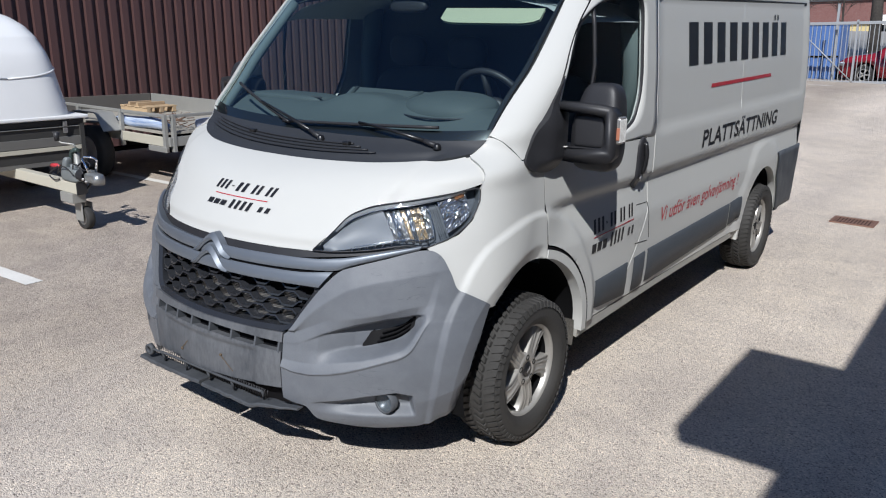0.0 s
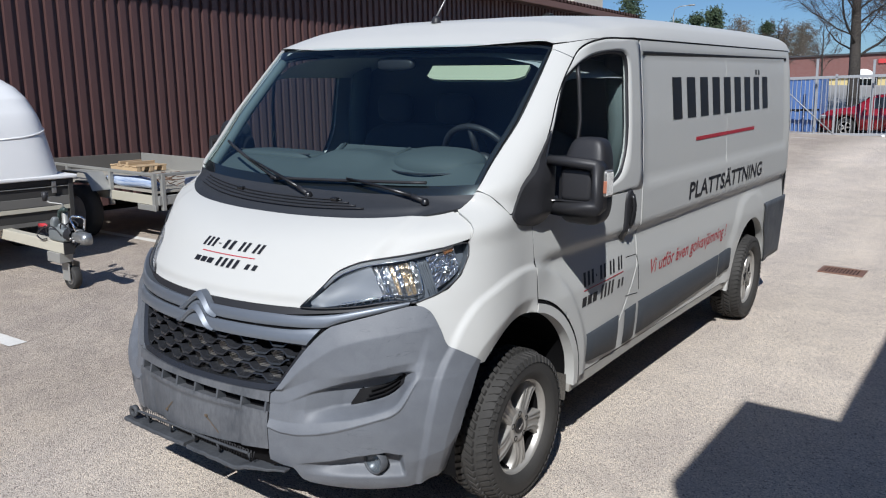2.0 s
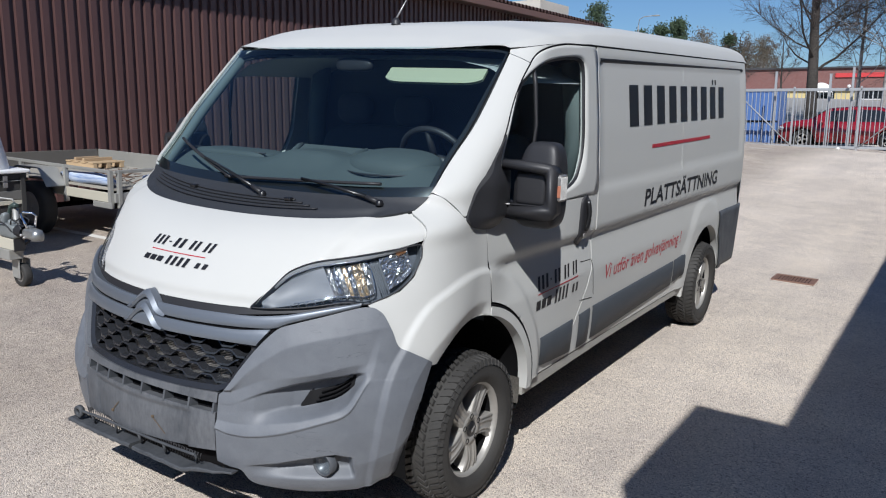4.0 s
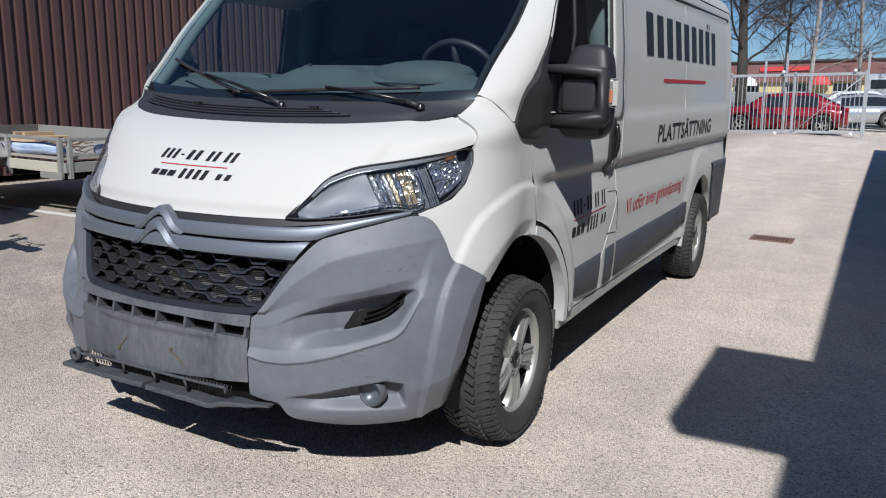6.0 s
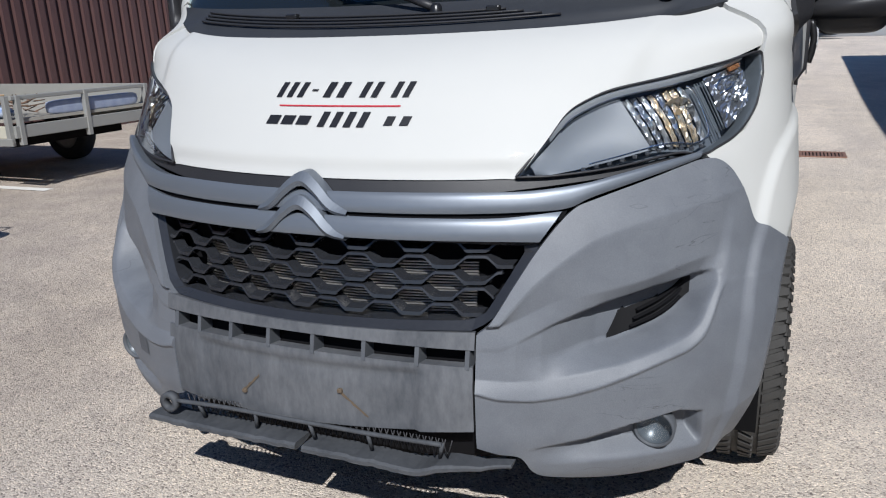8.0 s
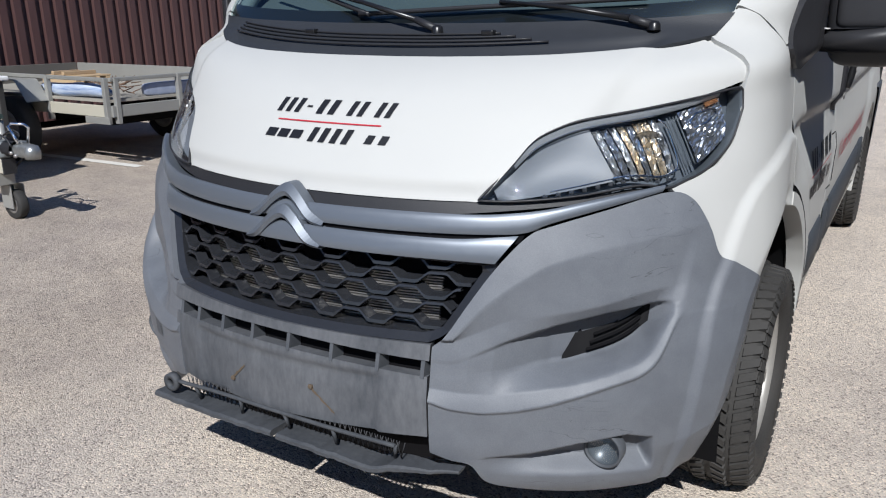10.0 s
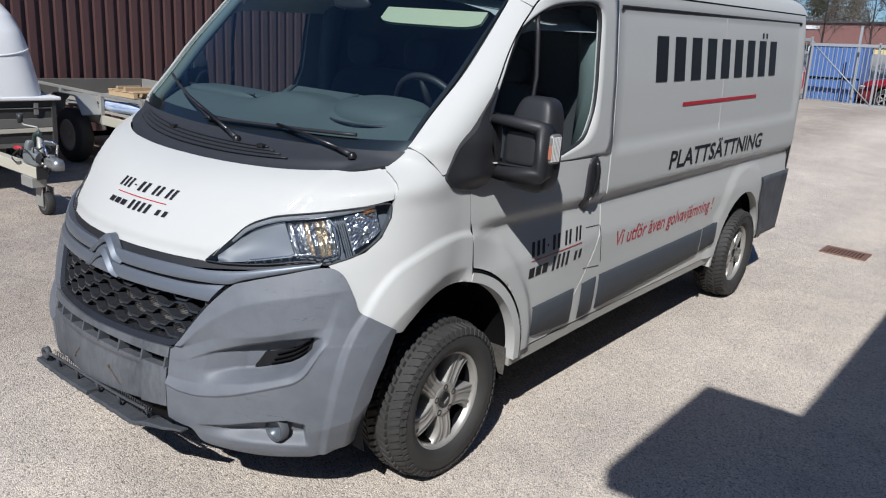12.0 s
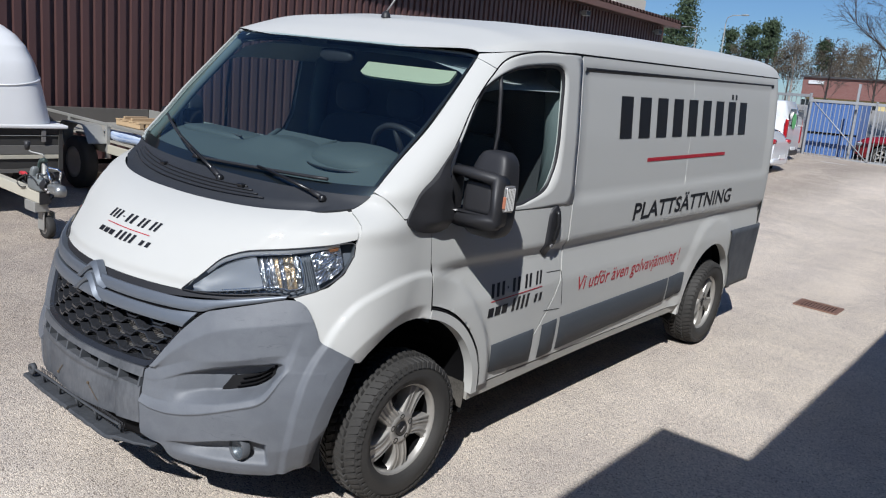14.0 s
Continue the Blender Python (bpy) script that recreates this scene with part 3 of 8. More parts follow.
def panel(lo, hi, nu, nv, off=0.0, flange=0.02, relief=None, hole=None, side=1, smooth_lo=True, smooth_hi=True, by_metres=False, steps=None, warp=None):
    """A sheet of the skin between two edge lines of (u, z), with folded-in rims."""
    a = np.array(lo) if len(lo) == nu else curve_through(lo, nu, smooth_lo)
    b = np.array(hi) if len(hi) == nu else curve_through(hi, nu, smooth_hi)
    bm = bmesh.new()
    out, inn, dead = [], [], []
    nv = len(steps) if steps is not None else nv
    for j in range(nv):
        t = steps[j] if steps is not None else j / (nv - 1)
        ro, ri, rd = [], [], []
        for i in range(nu):
            u, z = a[i] * (1 - t) + b[i] * t
            if by_metres:
                u, z = by_y(u, z)
            if warp is not None:
                u = warp(u, z)
            p = skin(u, z)
            gone = False
            if hole:
                cy, cz, r, cell = hole
                q = math.hypot(p.y - cy, p.z - cz)
                if q < r:
                    if q > r - cell:
                        k = r / q
                        u, z = by_y(cy + (p.y - cy) * k, cz + (p.z - cz) * k)
                        p = skin(u, z)
                    else:
                        gone = True
            n = skin_n(u, z)
            h = off + (relief(p) if relief else 0.0)
            o = p + n * h
            v = p + n * (h - flange)
            if side < 0:
                o.x, v.x = -o.x, -v.x
            ro.append(o), ri.append(v), rd.append(gone)
        out.append(ro), inn.append(ri), dead.append(rd)
    vs = [[bm.verts.new(p) for p in r] for r in out]
    for j in range(nv - 1):
        for i in range(nu - 1):
            if dead[j][i] or dead[j][i + 1] or dead[j + 1][i] or dead[j + 1][i + 1]:
                continue
            q = (vs[j][i], vs[j][i + 1], vs[j + 1][i + 1], vs[j + 1][i])
            f = bm.faces.new(q if side > 0 else q[::-1])
            f.smooth = True
    if flange:
        ring = [(0, i) for i in range(nu)] + [(j, nu - 1) for j in range(1, nv)] + [(nv - 1, i) for i in range(nu - 2, -1, -1)] + [(j, 0) for j in range(nv - 2, 0, -1)]
        w = {k: bm.verts.new(inn[k[0]][k[1]]) for k in ring if not dead[k[0]][k[1]]}
        # rim vertices are doubled so that the fold stays a sharp edge
        e = {k: bm.verts.new(out[k[0]][k[1]]) for k in w}
        for k1, k2 in zip(ring, ring[1:] + ring[:1]):
            if k1 in w and k2 in w:
                q = (e[k2], e[k1], w[k1], w[k2])
                bm.faces.new(q if side > 0 else q[::-1])
    loose = [v for v in bm.verts if not v.link_faces]
    bmesh.ops.delete(bm, geom=loose, context="VERTS")
    return bm


def ring_panel(outer, inner, n, side=1, off=0.0, flange=0.025, rows=4, relief=None):
    """A closed frame between two outlines of (y, z) on the flank."""
    A, B = curve_through(outer + outer[:1], n + 1), curve_through(inner + inner[:1], n + 1)
    bm = bmesh.new()
    vs = []
    for j in range(rows + 1):
        t = j / rows
        r = []
        for i in range(n):
            y, z = A[i] * (1 - t) + B[i] * t
            u, z = by_y(y, z)
            p = skin(u, z)
            h = off + (relief(p) if relief else 0.0)
            q = p + skin_n(u, z) * h
            r.append(q if side > 0 else Vector((-q.x, q.y, q.z)))
        vs.append([bm.verts.new(q) for q in r])
    for edge in (0, rows):
        r = []
        for i in range(n):
            y, z = (A if edge == 0 else B)[i]
            u, z = by_y(y, z)
            q = skin(u, z) + skin_n(u, z) * (off - flange)
            r.append(bm.verts.new(q if side > 0 else Vector((-q.x, q.y, q.z))))
        vs.insert(0, r) if edge == 0 else vs.append(r)
    for a, b in zip(vs, vs[1:]):
        for i in range(n):
            k = (i + 1) % n
            f = bm.faces.new((a[i], a[k], b[k], b[i]))
            f.smooth = True
    return bm


SEAM = table([(0.36, 1.66), (0.41, 1.70), (0.5, 1.845), (0.627, 1.955), (0.76, 2.05), (0.863, 2.095), (1.05, 2.10), (1.53, 2.085), (2.05, 2.085)], 0.012)
WINDOW = [(1.04, 1.30), (1.30, 1.282), (1.571, 1.278), (1.677, 1.298), (1.808, 1.343), (1.862, 1.41), (1.902, 1.511), (1.916, 1.707), (1.924, 1.880), (1.895, 1.932), (1.80, 1.942), (1.60, 1.924), (1.45, 1.893), (1.336, 1.838), (1.248, 1.758), (1.10, 1.545)]
DOOR_TOP = [(0.985, 1.262), (1.28, 1.262), (1.50, 1.262), (1.72, 1.262), (1.95, 1.262), (2.088, 1.262), (2.085, 1.42), (2.083, 1.62), (2.08, 1.85), (2.07, 2.0), (1.88, 1.998), (1.66, 1.985), (1.46, 1.944), (1.34, 1.855), (1.205, 1.71), (1.03, 1.49)]

WINDOW = [aft(*q) for q in WINDOW]
DOOR_TOP = [aft(*q) for q in DOOR_TOP]


def DOOR_EDGE(z):
    return float(np.interp(z, [0.84, 1.2], [1.058, 1.036]))


WING_F = np.linspace(0, 1, 80) ** 1.25
WING_LO = ((0.438, 0.460, 0.475, 0.485, 0.518, 0.600, 0.80, 1.054), (0.962, 0.930, 0.858, 0.800, 0.772, 0.720, 0.70, 0.72))
WING_HI = ((0.438, 0.478, 0.545, 0.605, 0.640, 0.660, 0.70, 0.725, 0.783, 0.803, 0.858, 1.028), (0.966, 0.982, 1.010, 1.062, 1.136, 1.195, 1.285, 1.305, 1.358, 1.343, 1.264, 1.258))
for side in (1, -1):
    # front wing
    part("front_wing", panel(
        [(y, float(np.interp(y, *WING_LO))) for y in 0.438 + 0.614 * WING_F],
        [(y, float(np.interp(y, *WING_HI))) for y in 0.438 + 0.592 * WING_F], 80, 60, 0.0, 0.02, flank_relief, (*FRONT_ARCH, 0.05), side, by_metres=True), M_WHITE, van, recalc=False)
    cy, cz, r = FRONT_ARCH
    arc = [math.radians(a) for a in range(78, -6, -6)]
    part("arch_strip", panel(Y(*[(cy + r * math.cos(a), cz + r * math.sin(a)) for a in arc]),
                             Y(*[(cy + (r + 0.052) * math.cos(a), cz + (r + 0.038) * math.sin(a)) for a in arc]), 40, 5, 0.003, 0.05, flank_relief, None, side), M_WHITE, van, recalc=True)
    part("arch_seam", tube(bmesh.new(), [Vector((side * q.x, q.y, q.z)) for q in (skin(*by_y(cy + (r + 0.046) * math.cos(a), cz + (r + 0.046) * math.sin(a))) + skin_n(*by_y(cy + (r + 0.046) * math.cos(a), cz + (r + 0.046) * math.sin(a))) * (flank_relief(skin(*by_y(cy + (r + 0.046) * math.cos(a), cz + (r + 0.046) * math.sin(a)))) - 0.001) for a in arc)], 0.0055, 6), M_SEAL, van)
    # gusset behind the joint of wing, bonnet and pillar
    part("wing_gusset", panel([(y, 1.188 + 0.1 * (y - 0.62)) for y in np.linspace(0.62, 0.80, 12)], [(y, 1.29) for y in np.linspace(0.66, 0.80, 12)], 12, 10, -0.012, 0.0, None, None, side, by_metres=True), M_WHITE, van, recalc=True)
    part("wing_gusset", panel([(y, 1.235) for y in np.linspace(0.755, 0.95, 12)], [(y, float(np.interp(y, [0.755, 0.79, 0.95], [1.335, 1.375, 1.335]))) for y in np.linspace(0.755, 0.95, 12)], 12, 12, -0.015, 0.0, None, None, side, by_metres=True), M_WHITE, van, recalc=True)
    # door: lower leaf and window frame
    zs = list(np.linspace(0.415, 1.256, 96 if side > 0 else 46))
    door = part("front_door", panel(Y(*[(DOOR_EDGE(z), z) for z in zs]), Y(*[(SEAM(z) - 0.008, z) for z in zs]), len(zs), 56, 0.0, 0.02, flank_relief, (cy, cz, r + 0.058, 0.045), -side, False, False), M_WHITE, van, recalc=True)
    part("window_frame", ring_panel(DOOR_TOP, WINDOW, 96, side, 0.0, 0.03, 4), M_WHITE, door)
    # long flank
    fine = np.unique(np.round(np.concatenate([np.linspace(0, 1, 70), np.linspace(0.26, 0.43, 30), np.linspace(0.53, 0.60, 26), np.linspace(0.935, 0.985, 16)]), 4)) if side > 0 else np.linspace(0, 1, 60)
    across = np.unique(np.round(np.concatenate([np.linspace(0, 1, 110), np.linspace(0, 0.03, 16), np.linspace(0.915, 0.95, 16)]), 4)) if side > 0 else np.linspace(0, 1, 60)
    zs, ze = [0.42 + 1.590 * t for t in fine], [0.42 + 1.658 * t for t in fine]
    part("side_panel", panel(Y(*[(SEAM(z) + 0.004, z) for z in zs]), Y(*[(5.25, z) for z in ze]), len(zs), 0, 0.0, 0.02, flank_relief, (*REAR_ARCH, 0.05), -side, False, False, steps=across), M_WHITE, van, recalc=True)
    cy, cz, r = REAR_ARCH
    arc = [math.radians(a) for a in range(186, -8, -6)]
    part("rear_arch_lip", panel(Y(*[(cy + r * math.cos(a), cz + r * math.sin(a)) for a in arc]),
                                Y(*[(cy + (r + 0.03) * math.cos(a), cz + (r + 0.03) * math.sin(a)) for a in arc]), 50, 3, 0.012, 0.05, None, None, side), M_WHITE, van, recalc=True)
    # sill under door and flank
    zs = list(np.linspace(0.345, 0.41, 5))
    part("sill", panel(Y((1.40, 0.345), (2.5, 0.37), (3.86, 0.37)), Y((1.40, 0.405), (2.5, 0.412), (3.86, 0.414)), 60, 5, -0.004, 0.06, None, None, side), M_SILL, van, "dusty white sill", recalc=True)
    # windscreen pillar
    part("windscreen_pillar", panel(X((0.876, 1.362), (0.886, 1.40), (0.893, 1.55), (0.888, 1.75), (0.874, 1.93)), Y((0.786, 1.362), (0.806, 1.342), (0.860, 1.266), aft(0.93, 1.33), aft(1.0, 1.45), aft(1.115, 1.60), aft(1.235, 1.75), (1.375, 1.893)), 60, 12, 0.0, 0.02, None, None, side, True, False), M_WHITE, van, recalc=True)
    part("door_seal", tube(bmesh.new(), [Vector((side * q.x, q.y, q.z)) for q in (skin(*by_y(y, z)) + skin_n(*by_y(y, z)) * -0.004 for y, z in curve_through([aft(1.0, 1.452), aft(1.120, 1.603), aft(1.220, 1.730), (1.345, 1.861), (1.462, 1.950), (1.66, 1.990), (1.88, 2.003), (2.07, 2.006)], 50))], 0.0055, 6), M_SEAL, van)
    part("roof_corner", panel(X((0.873, 1.932), (0.868, 1.95)), Y((1.378, 1.896), (1.475, 1.957), (1.66, 1.992)), 20, 10, 0.0, 0.015, None, None, side, False, True), M_WHITE, van, recalc=True)
    # rear corner
    bm = bmesh.new()
    rows = []
    for z in np.linspace(0.42, 2.085, 40):
        w = half_width(z)
        pts = [(w, 5.252)] + [(w - 0.09 + 0.09 * math.cos(a), 5.26 + 0.09 * math.sin(a)) for a in np.linspace(0, math.pi / 2, 8)] + [(w * 0.5, 5.36), (0.002, 5.37)]
        rows.append([(side * x, y, z) for x, y in pts])
    grid(bm, rows)
    part("rear_door", bm, M_WHITE, van)

# roof
roof_z = lambda y: float(np.interp(y, _ry, _rz))
_ry = np.linspace(1.2, 5.4, 200)
_rz = np.interp(_ry, [1.2, 1.27, 1.4, 1.6, 2.0, 3.0, 4.5, 5.20, 5.28, 5.32, 5.345, 5.40], [1.92, 1.95, 2.015, 2.09, 2.14, 2.175, 2.21, 2.215, 2.205, 2.175, 2.10, 2.085])
_rz = np.convolve(np.pad(_rz, 1, mode="edge"), np.ones(3) / 3, mode="valid")
bm = bmesh.new()
rows = []
for t in list(np.linspace(0, 0.92, 80) ** 1.4 * 1.02) + list(np.linspace(0.925, 1.0, 14)):
    r = []
    for s in np.linspace(-1, 1, 61):
        s = math.copysign(abs(s) ** 0.75, s)
        y0 = skin(*by_x(0.862 * s, 1.95)).y
        y = y0 + (5.345 - y0) * t
        xe = float(np.interp(y, [1.34, 1.5, 1.7, 1.9, 5.4], [0.862, 0.925, 0.956, 0.963, 0.96]))
        zb = float(np.interp(y, [1.27, 1.4, 1.6, 1.9, 2.1, 5.25, 5.4], [1.948, 1.962, 1.985, 2.002, 2.0105, 2.0775, 2.077]))
        if y > 1.9:
            xe = half_width(zb) + 0.001
        top = max(zb, roof_z(y) + 0.0)
        z = zb + (top - zb) * max(0.0, 1 - abs(s) ** (3.4 + 4.6 * smoothstep(1.7, 2.6, y))) ** (1 / 2.2)
        z += 0.004 * math.cos(s * 26) * smoothstep(1.9, 2.3, y) * (1 if abs(s) < 0.8 else 0)
        r.append((xe * s, y, z))
    rows.append(r)
grid(bm, rows)
roof = part("roof", bm, M_WHITE, van, recalc=True)
for s in (-1, 1):
    part("roof_gutter", tube(bmesh.new(), [(s * (half_width(2.010 + 0.0213 * (y - 2.1)) - 0.001), y, 2.0105 + 0.0213 * (y - 2.1)) for y in np.linspace(2.0, 5.26, 40)], 0.0045, 8), M_SEAL, roof, "dark roof gutter joint")

# bonnet
half_lo = X((0.0, 0.942), (0.2, 0.942), (0.43, 0.943), (0.466, 0.948), (0.510, 1.013), (0.541, 1.067), (0.578, 1.094), (0.633, 1.116), (0.742, 1.139), (0.85, 1.165)) + Y((0.655, 1.192))
half_hi = X((0.0, 1.236), (0.25, 1.238), (0.5, 1.246), (0.68, 1.262), (0.79, 1.282)) + Y((0.695, 1.288))
full_lo = [(-u, z) for u, z in half_lo[:0:-1]] + half_lo
full_hi = [(-u, z) for u, z in half_hi[:0:-1]] + half_hi


def bonnet_relief(p):
    x = abs(p.x)
    return 0.010 * smoothstep(0.645, 0.585, x - 0.35 * (p.z - 1.0)) * smoothstep(0.955, 0.985, p.z) - 0.006


def bonnet_edge(u, z):
    """Carries the bonnet's ends out to the bowed seam with the wing."""
    (u0, z0), (u1, z1) = half_lo[-1], half_hi[-1]
    t = min(1.0, max(0.0, (z - z0) / (z1 - z0)))
    end = u0 + (u1 - u0) * t
    seam = by_y(float(np.interp(t, [0.0, 0.46, 1.0], [0.655, 0.664, 0.695])), z)[0]
    return u * (1 + (seam / end - 1) * smoothstep(0.70, 1.0, abs(u) / end)) if z > z0 else u


bonnet_mesh = panel(full_lo, full_hi, 121, 44, 0.0, 0.0, bonnet_relief, warp=bonnet_edge)
part("bonnet", bonnet_mesh, M_WHITE, van, recalc=False)

# windscreen, with a dark printed border inside, and the scuttle below
ws_lo = X((-0.868, 1.337), (-0.5, 1.312), (0.0, 1.305), (0.5, 1.312), (0.868, 1.337))
ws_hi = X((-0.864, 1.944), (-0.80, 1.954), (-0.6, 1.959), (-0.3, 1.958), (0.0, 1.957), (0.3, 1.958), (0.6, 1.959), (0.80, 1.954), (0.864, 1.944))
ws = part("windscreen", panel(ws_lo, ws_hi, 61, 36, -0.003, 0.0), M_GLASS, van, "tinted windscreen glass")
ws.visible_shadow = False
A, B = curve_through(ws_lo, 61), curve_through(ws_hi, 61)
bm = bmesh.new()
for k, (span, t0, t1) in enumerate(((np.arange(61.0), 0.0, 0.085), (np.arange(61.0), 0.985, 1.0), (np.array([0.0, 0.35, 0.7]), 0.0, 1.0), (np.array([59.3, 59.65, 60.0]), 0.0, 1.0))):
    rows = []
    for t in np.linspace(t0, t1, 3 if t1 - t0 < 0.5 else 30):
        r = []
        for i in span:
            u, z = (float(np.interp(i, range(61), A[:, c])) * (1 - t) + float(np.interp(i, range(61), B[:, c])) * t for c in (0, 1))
            r.append(skin(u, z) + skin_n(u, z) * (-0.009 - 0.0005 * k))
        rows.append(r)
    grid(bm, rows)
part("frit_border", bm, M_BLACKG, ws, "black printed glass border", recalc=False)
sc_lo = X((-0.835, 1.292), (-0.68, 1.261), (-0.5, 1.247), (-0.25, 1.240), (0.0, 1.238), (0.25, 1.240), (0.5, 1.247), (0.68, 1.261), (0.835, 1.292))
sc_hi = X((-0.872, 1.345), (-0.7, 1.332), (-0.5, 1.324), (-0.25, 1.318), (0.0, 1.317), (0.25, 1.318), (0.5, 1.324), (0.7, 1.332), (0.872, 1.345))
scuttle = part("scuttle", panel(sc_lo, sc_hi, 81, 16, 0.0, 0.02, lambda p: 0.004 - 0.016 * smoothstep(0.745, 0.67, abs(p.x)) * smoothstep(1.262, 1.245, p.z - 0.06 * (abs(p.x) / 0.78) ** 2.4 * 0.7)), M_COWL, van, "faded black plastic scuttle panel below the windscreen", recalc=False)
for k in range(4):
    bm = bmesh.new()
    z0 = 1.257 + 0.0085 * k
    pts = [skin(*by_x(x, z0 + 0.040 * (abs(x) / 0.78) ** 2.2)) + Vector((0, -0.002, 0.0085)) for x in np.linspace(-0.70, 0.46 - 0.05 * k, 40)]
    tube(bm, pts, 0.0034, 6)
    part("vent_rib", bm, M_BLACKP, scuttle)

# black shell that paints the shade behind the seams, open where the cabin is
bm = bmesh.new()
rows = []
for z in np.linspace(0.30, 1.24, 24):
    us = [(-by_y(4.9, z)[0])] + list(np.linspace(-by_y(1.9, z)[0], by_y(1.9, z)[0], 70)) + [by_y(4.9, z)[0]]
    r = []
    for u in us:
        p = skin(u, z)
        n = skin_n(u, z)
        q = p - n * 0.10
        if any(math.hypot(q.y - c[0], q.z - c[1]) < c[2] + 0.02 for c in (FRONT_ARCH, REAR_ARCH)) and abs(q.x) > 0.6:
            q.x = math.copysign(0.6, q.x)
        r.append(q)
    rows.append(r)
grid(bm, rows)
part("seam_shade_shell", bm, M_SEAL, van)
bm = bmesh.new()
for z0, z1, y0, y1 in ((0.30, 0.42, 0.35, 5.2),):
    box(bm, -0.62, 0.62, y0, y1, z0, z1)
for cy in (FRONT_ARCH[0], REAR_ARCH[0]):
    box(bm, -0.60, 0.60, cy - 0.5, cy + 0.5, 0.43, 0.95)
box(bm, -0.90, 0.90, 1.5, 3.75, 0.36, 0.47)
part("underbody", bm, M_DARK, van)
for _y in (0.95, 4.40):
    bm = bmesh.new()
    cyl(bm, (-0.85, _y, 0.345), (0.85, _y, 0.345), 0.045)
    part("axle", bm, M_DARK, van)
for s in (-1, 1):
    for (cy, cz, r) in (FRONT_ARCH, REAR_ARCH):
        bm = bmesh.new()
        rows = []
        for a in np.linspace(-0.25, math.pi + 0.25, 30):
            rows.append([(s * x, cy + (r + 0.01) * math.cos(a), cz + (r + 0.01) * math.sin(a)) for x in (0.58, 0.97)])
        grid(bm, rows)
        part("wheel_arch_liner", bm, M_DARK, van)

# ---- the van's nose ----
def front_pt(x, z, d=0.0):
    """Point of the nose at (x, z), d metres behind the skin along the way of travel."""
    p = skin(*by_x(x, z))
    return Vector((p.x, p.y + d, p.z))


def front_ring(outer, inner, n, d0, d1, d2):
    """A frame on the nose between two outlines of (x, z), with depth."""
    A, B = curve_through(outer + outer[:1], n + 1, False), curve_through(inner + inner[:1], n + 1, False)
    bm = bmesh.new()
    rows = [[bm.verts.new(front_pt(x, z, d)) for x, z in P[:-1]] for P, d in ((A, d2), (A, d0), (B, d1), (B, d2))]
    for a, b in zip(rows, rows[1:]):
        for i in range(n):
            bm.faces.new((a[i], a[(i + 1) % n], b[(i + 1) % n], b[i]))
    return bm


M_SLAT = mat("insert_and_shade_black", (0.010, 0.010, 0.011), 0.8, spec=0.2)
FOLD_U = ((0.39, 0.431, 0.467, 0.514, 0.56, 0.615, 0.671, 0.725, 0.778, 0.828, 0.876, 0.94), (0.583, 0.617, 0.664, 0.722, 0.762, 0.803, 0.824, 0.840, 0.851, 0.865, 0.877, 0.885))
RIM_TOP = ((0.46, 0.558, 0.631, 0.689, 0.744, 0.796, 0.836, 0.880), (0.640, 0.689, 0.701, 0.711, 0.724, 0.741, 0.752, 0.756))
FOLD_B = ((0.46, 0.56, 0.628, 0.674, 0.719, 0.762, 0.805, 0.845, 0.880), (0.590, 0.640, 0.665, 0.680, 0.690, 0.701, 0.709, 0.719, 0.722))
FOLD_S = ((0.46, 0.56, 0.599, 0.634, 0.67, 0.716, 0.76, 0.802, 0.832, 0.853, 0.870), (0.555, 0.582, 0.599, 0.616, 0.626, 0.636, 0.647, 0.658, 0.674, 0.704, 0.715))
BAND_IN = ((0.409, 0.481, 0.562, 0.649, 0.709, 0.765, 0.818, 0.842, 0.854, 0.870), (0.526, 0.521, 0.523, 0.540, 0.552, 0.570, 0.591, 0.616, 0.672, 0.705))
FOLD_L = ((0.403, 0.454, 0.523, 0.589, 0.652, 0.711, 0.767, 0.820, 0.850, 0.865, 0.871), (0.498, 0.483, 0.479, 0.488, 0.503, 0.523, 0.545, 0.564, 0.591, 0.638, 0.697))
FOG_TOP = ((0.501, 0.629, 0.716, 0.808, 0.845), (0.356, 0.379, 0.403, 0.420, 0.408))


def smooth_fold(fold, blur=0.009):
    """A fold line as a finely spaced, softened table of z over x."""
    x = np.arange(0.38, 1.0, 0.002)
    k = np.exp(-0.5 * (np.arange(-20, 21) * 0.002 / blur) ** 2)
    k /= k.sum()
    return x, np.convolve(np.pad(np.interp(x, *fold), 20, mode="edge"), k, mode="valid")


FOLD_U, RIM_TOP, FOLD_B, FOLD_S, BAND_IN, FOLD_L = (smooth_fold(f) for f in (FOLD_U, RIM_TOP, FOLD_B, FOLD_S, BAND_IN, FOLD_L))


def scoop_depth(x):
    return float(np.interp(x, [0.48, 0.54, 0.60, 0.66, 0.72, 0.80, 0.842, 0.868], [0.004, 0.018, 0.050, 0.082, 0.100, 0.104, 0.088, 0.012]))


def shelf_z(x):
    """Height at which the shelf meets the back of the scoop."""
    return float(np.interp(x, *FOLD_S)) - float(np.interp(x, [0.70, 0.84], [0.5, 0.30])) * scoop_depth(x)


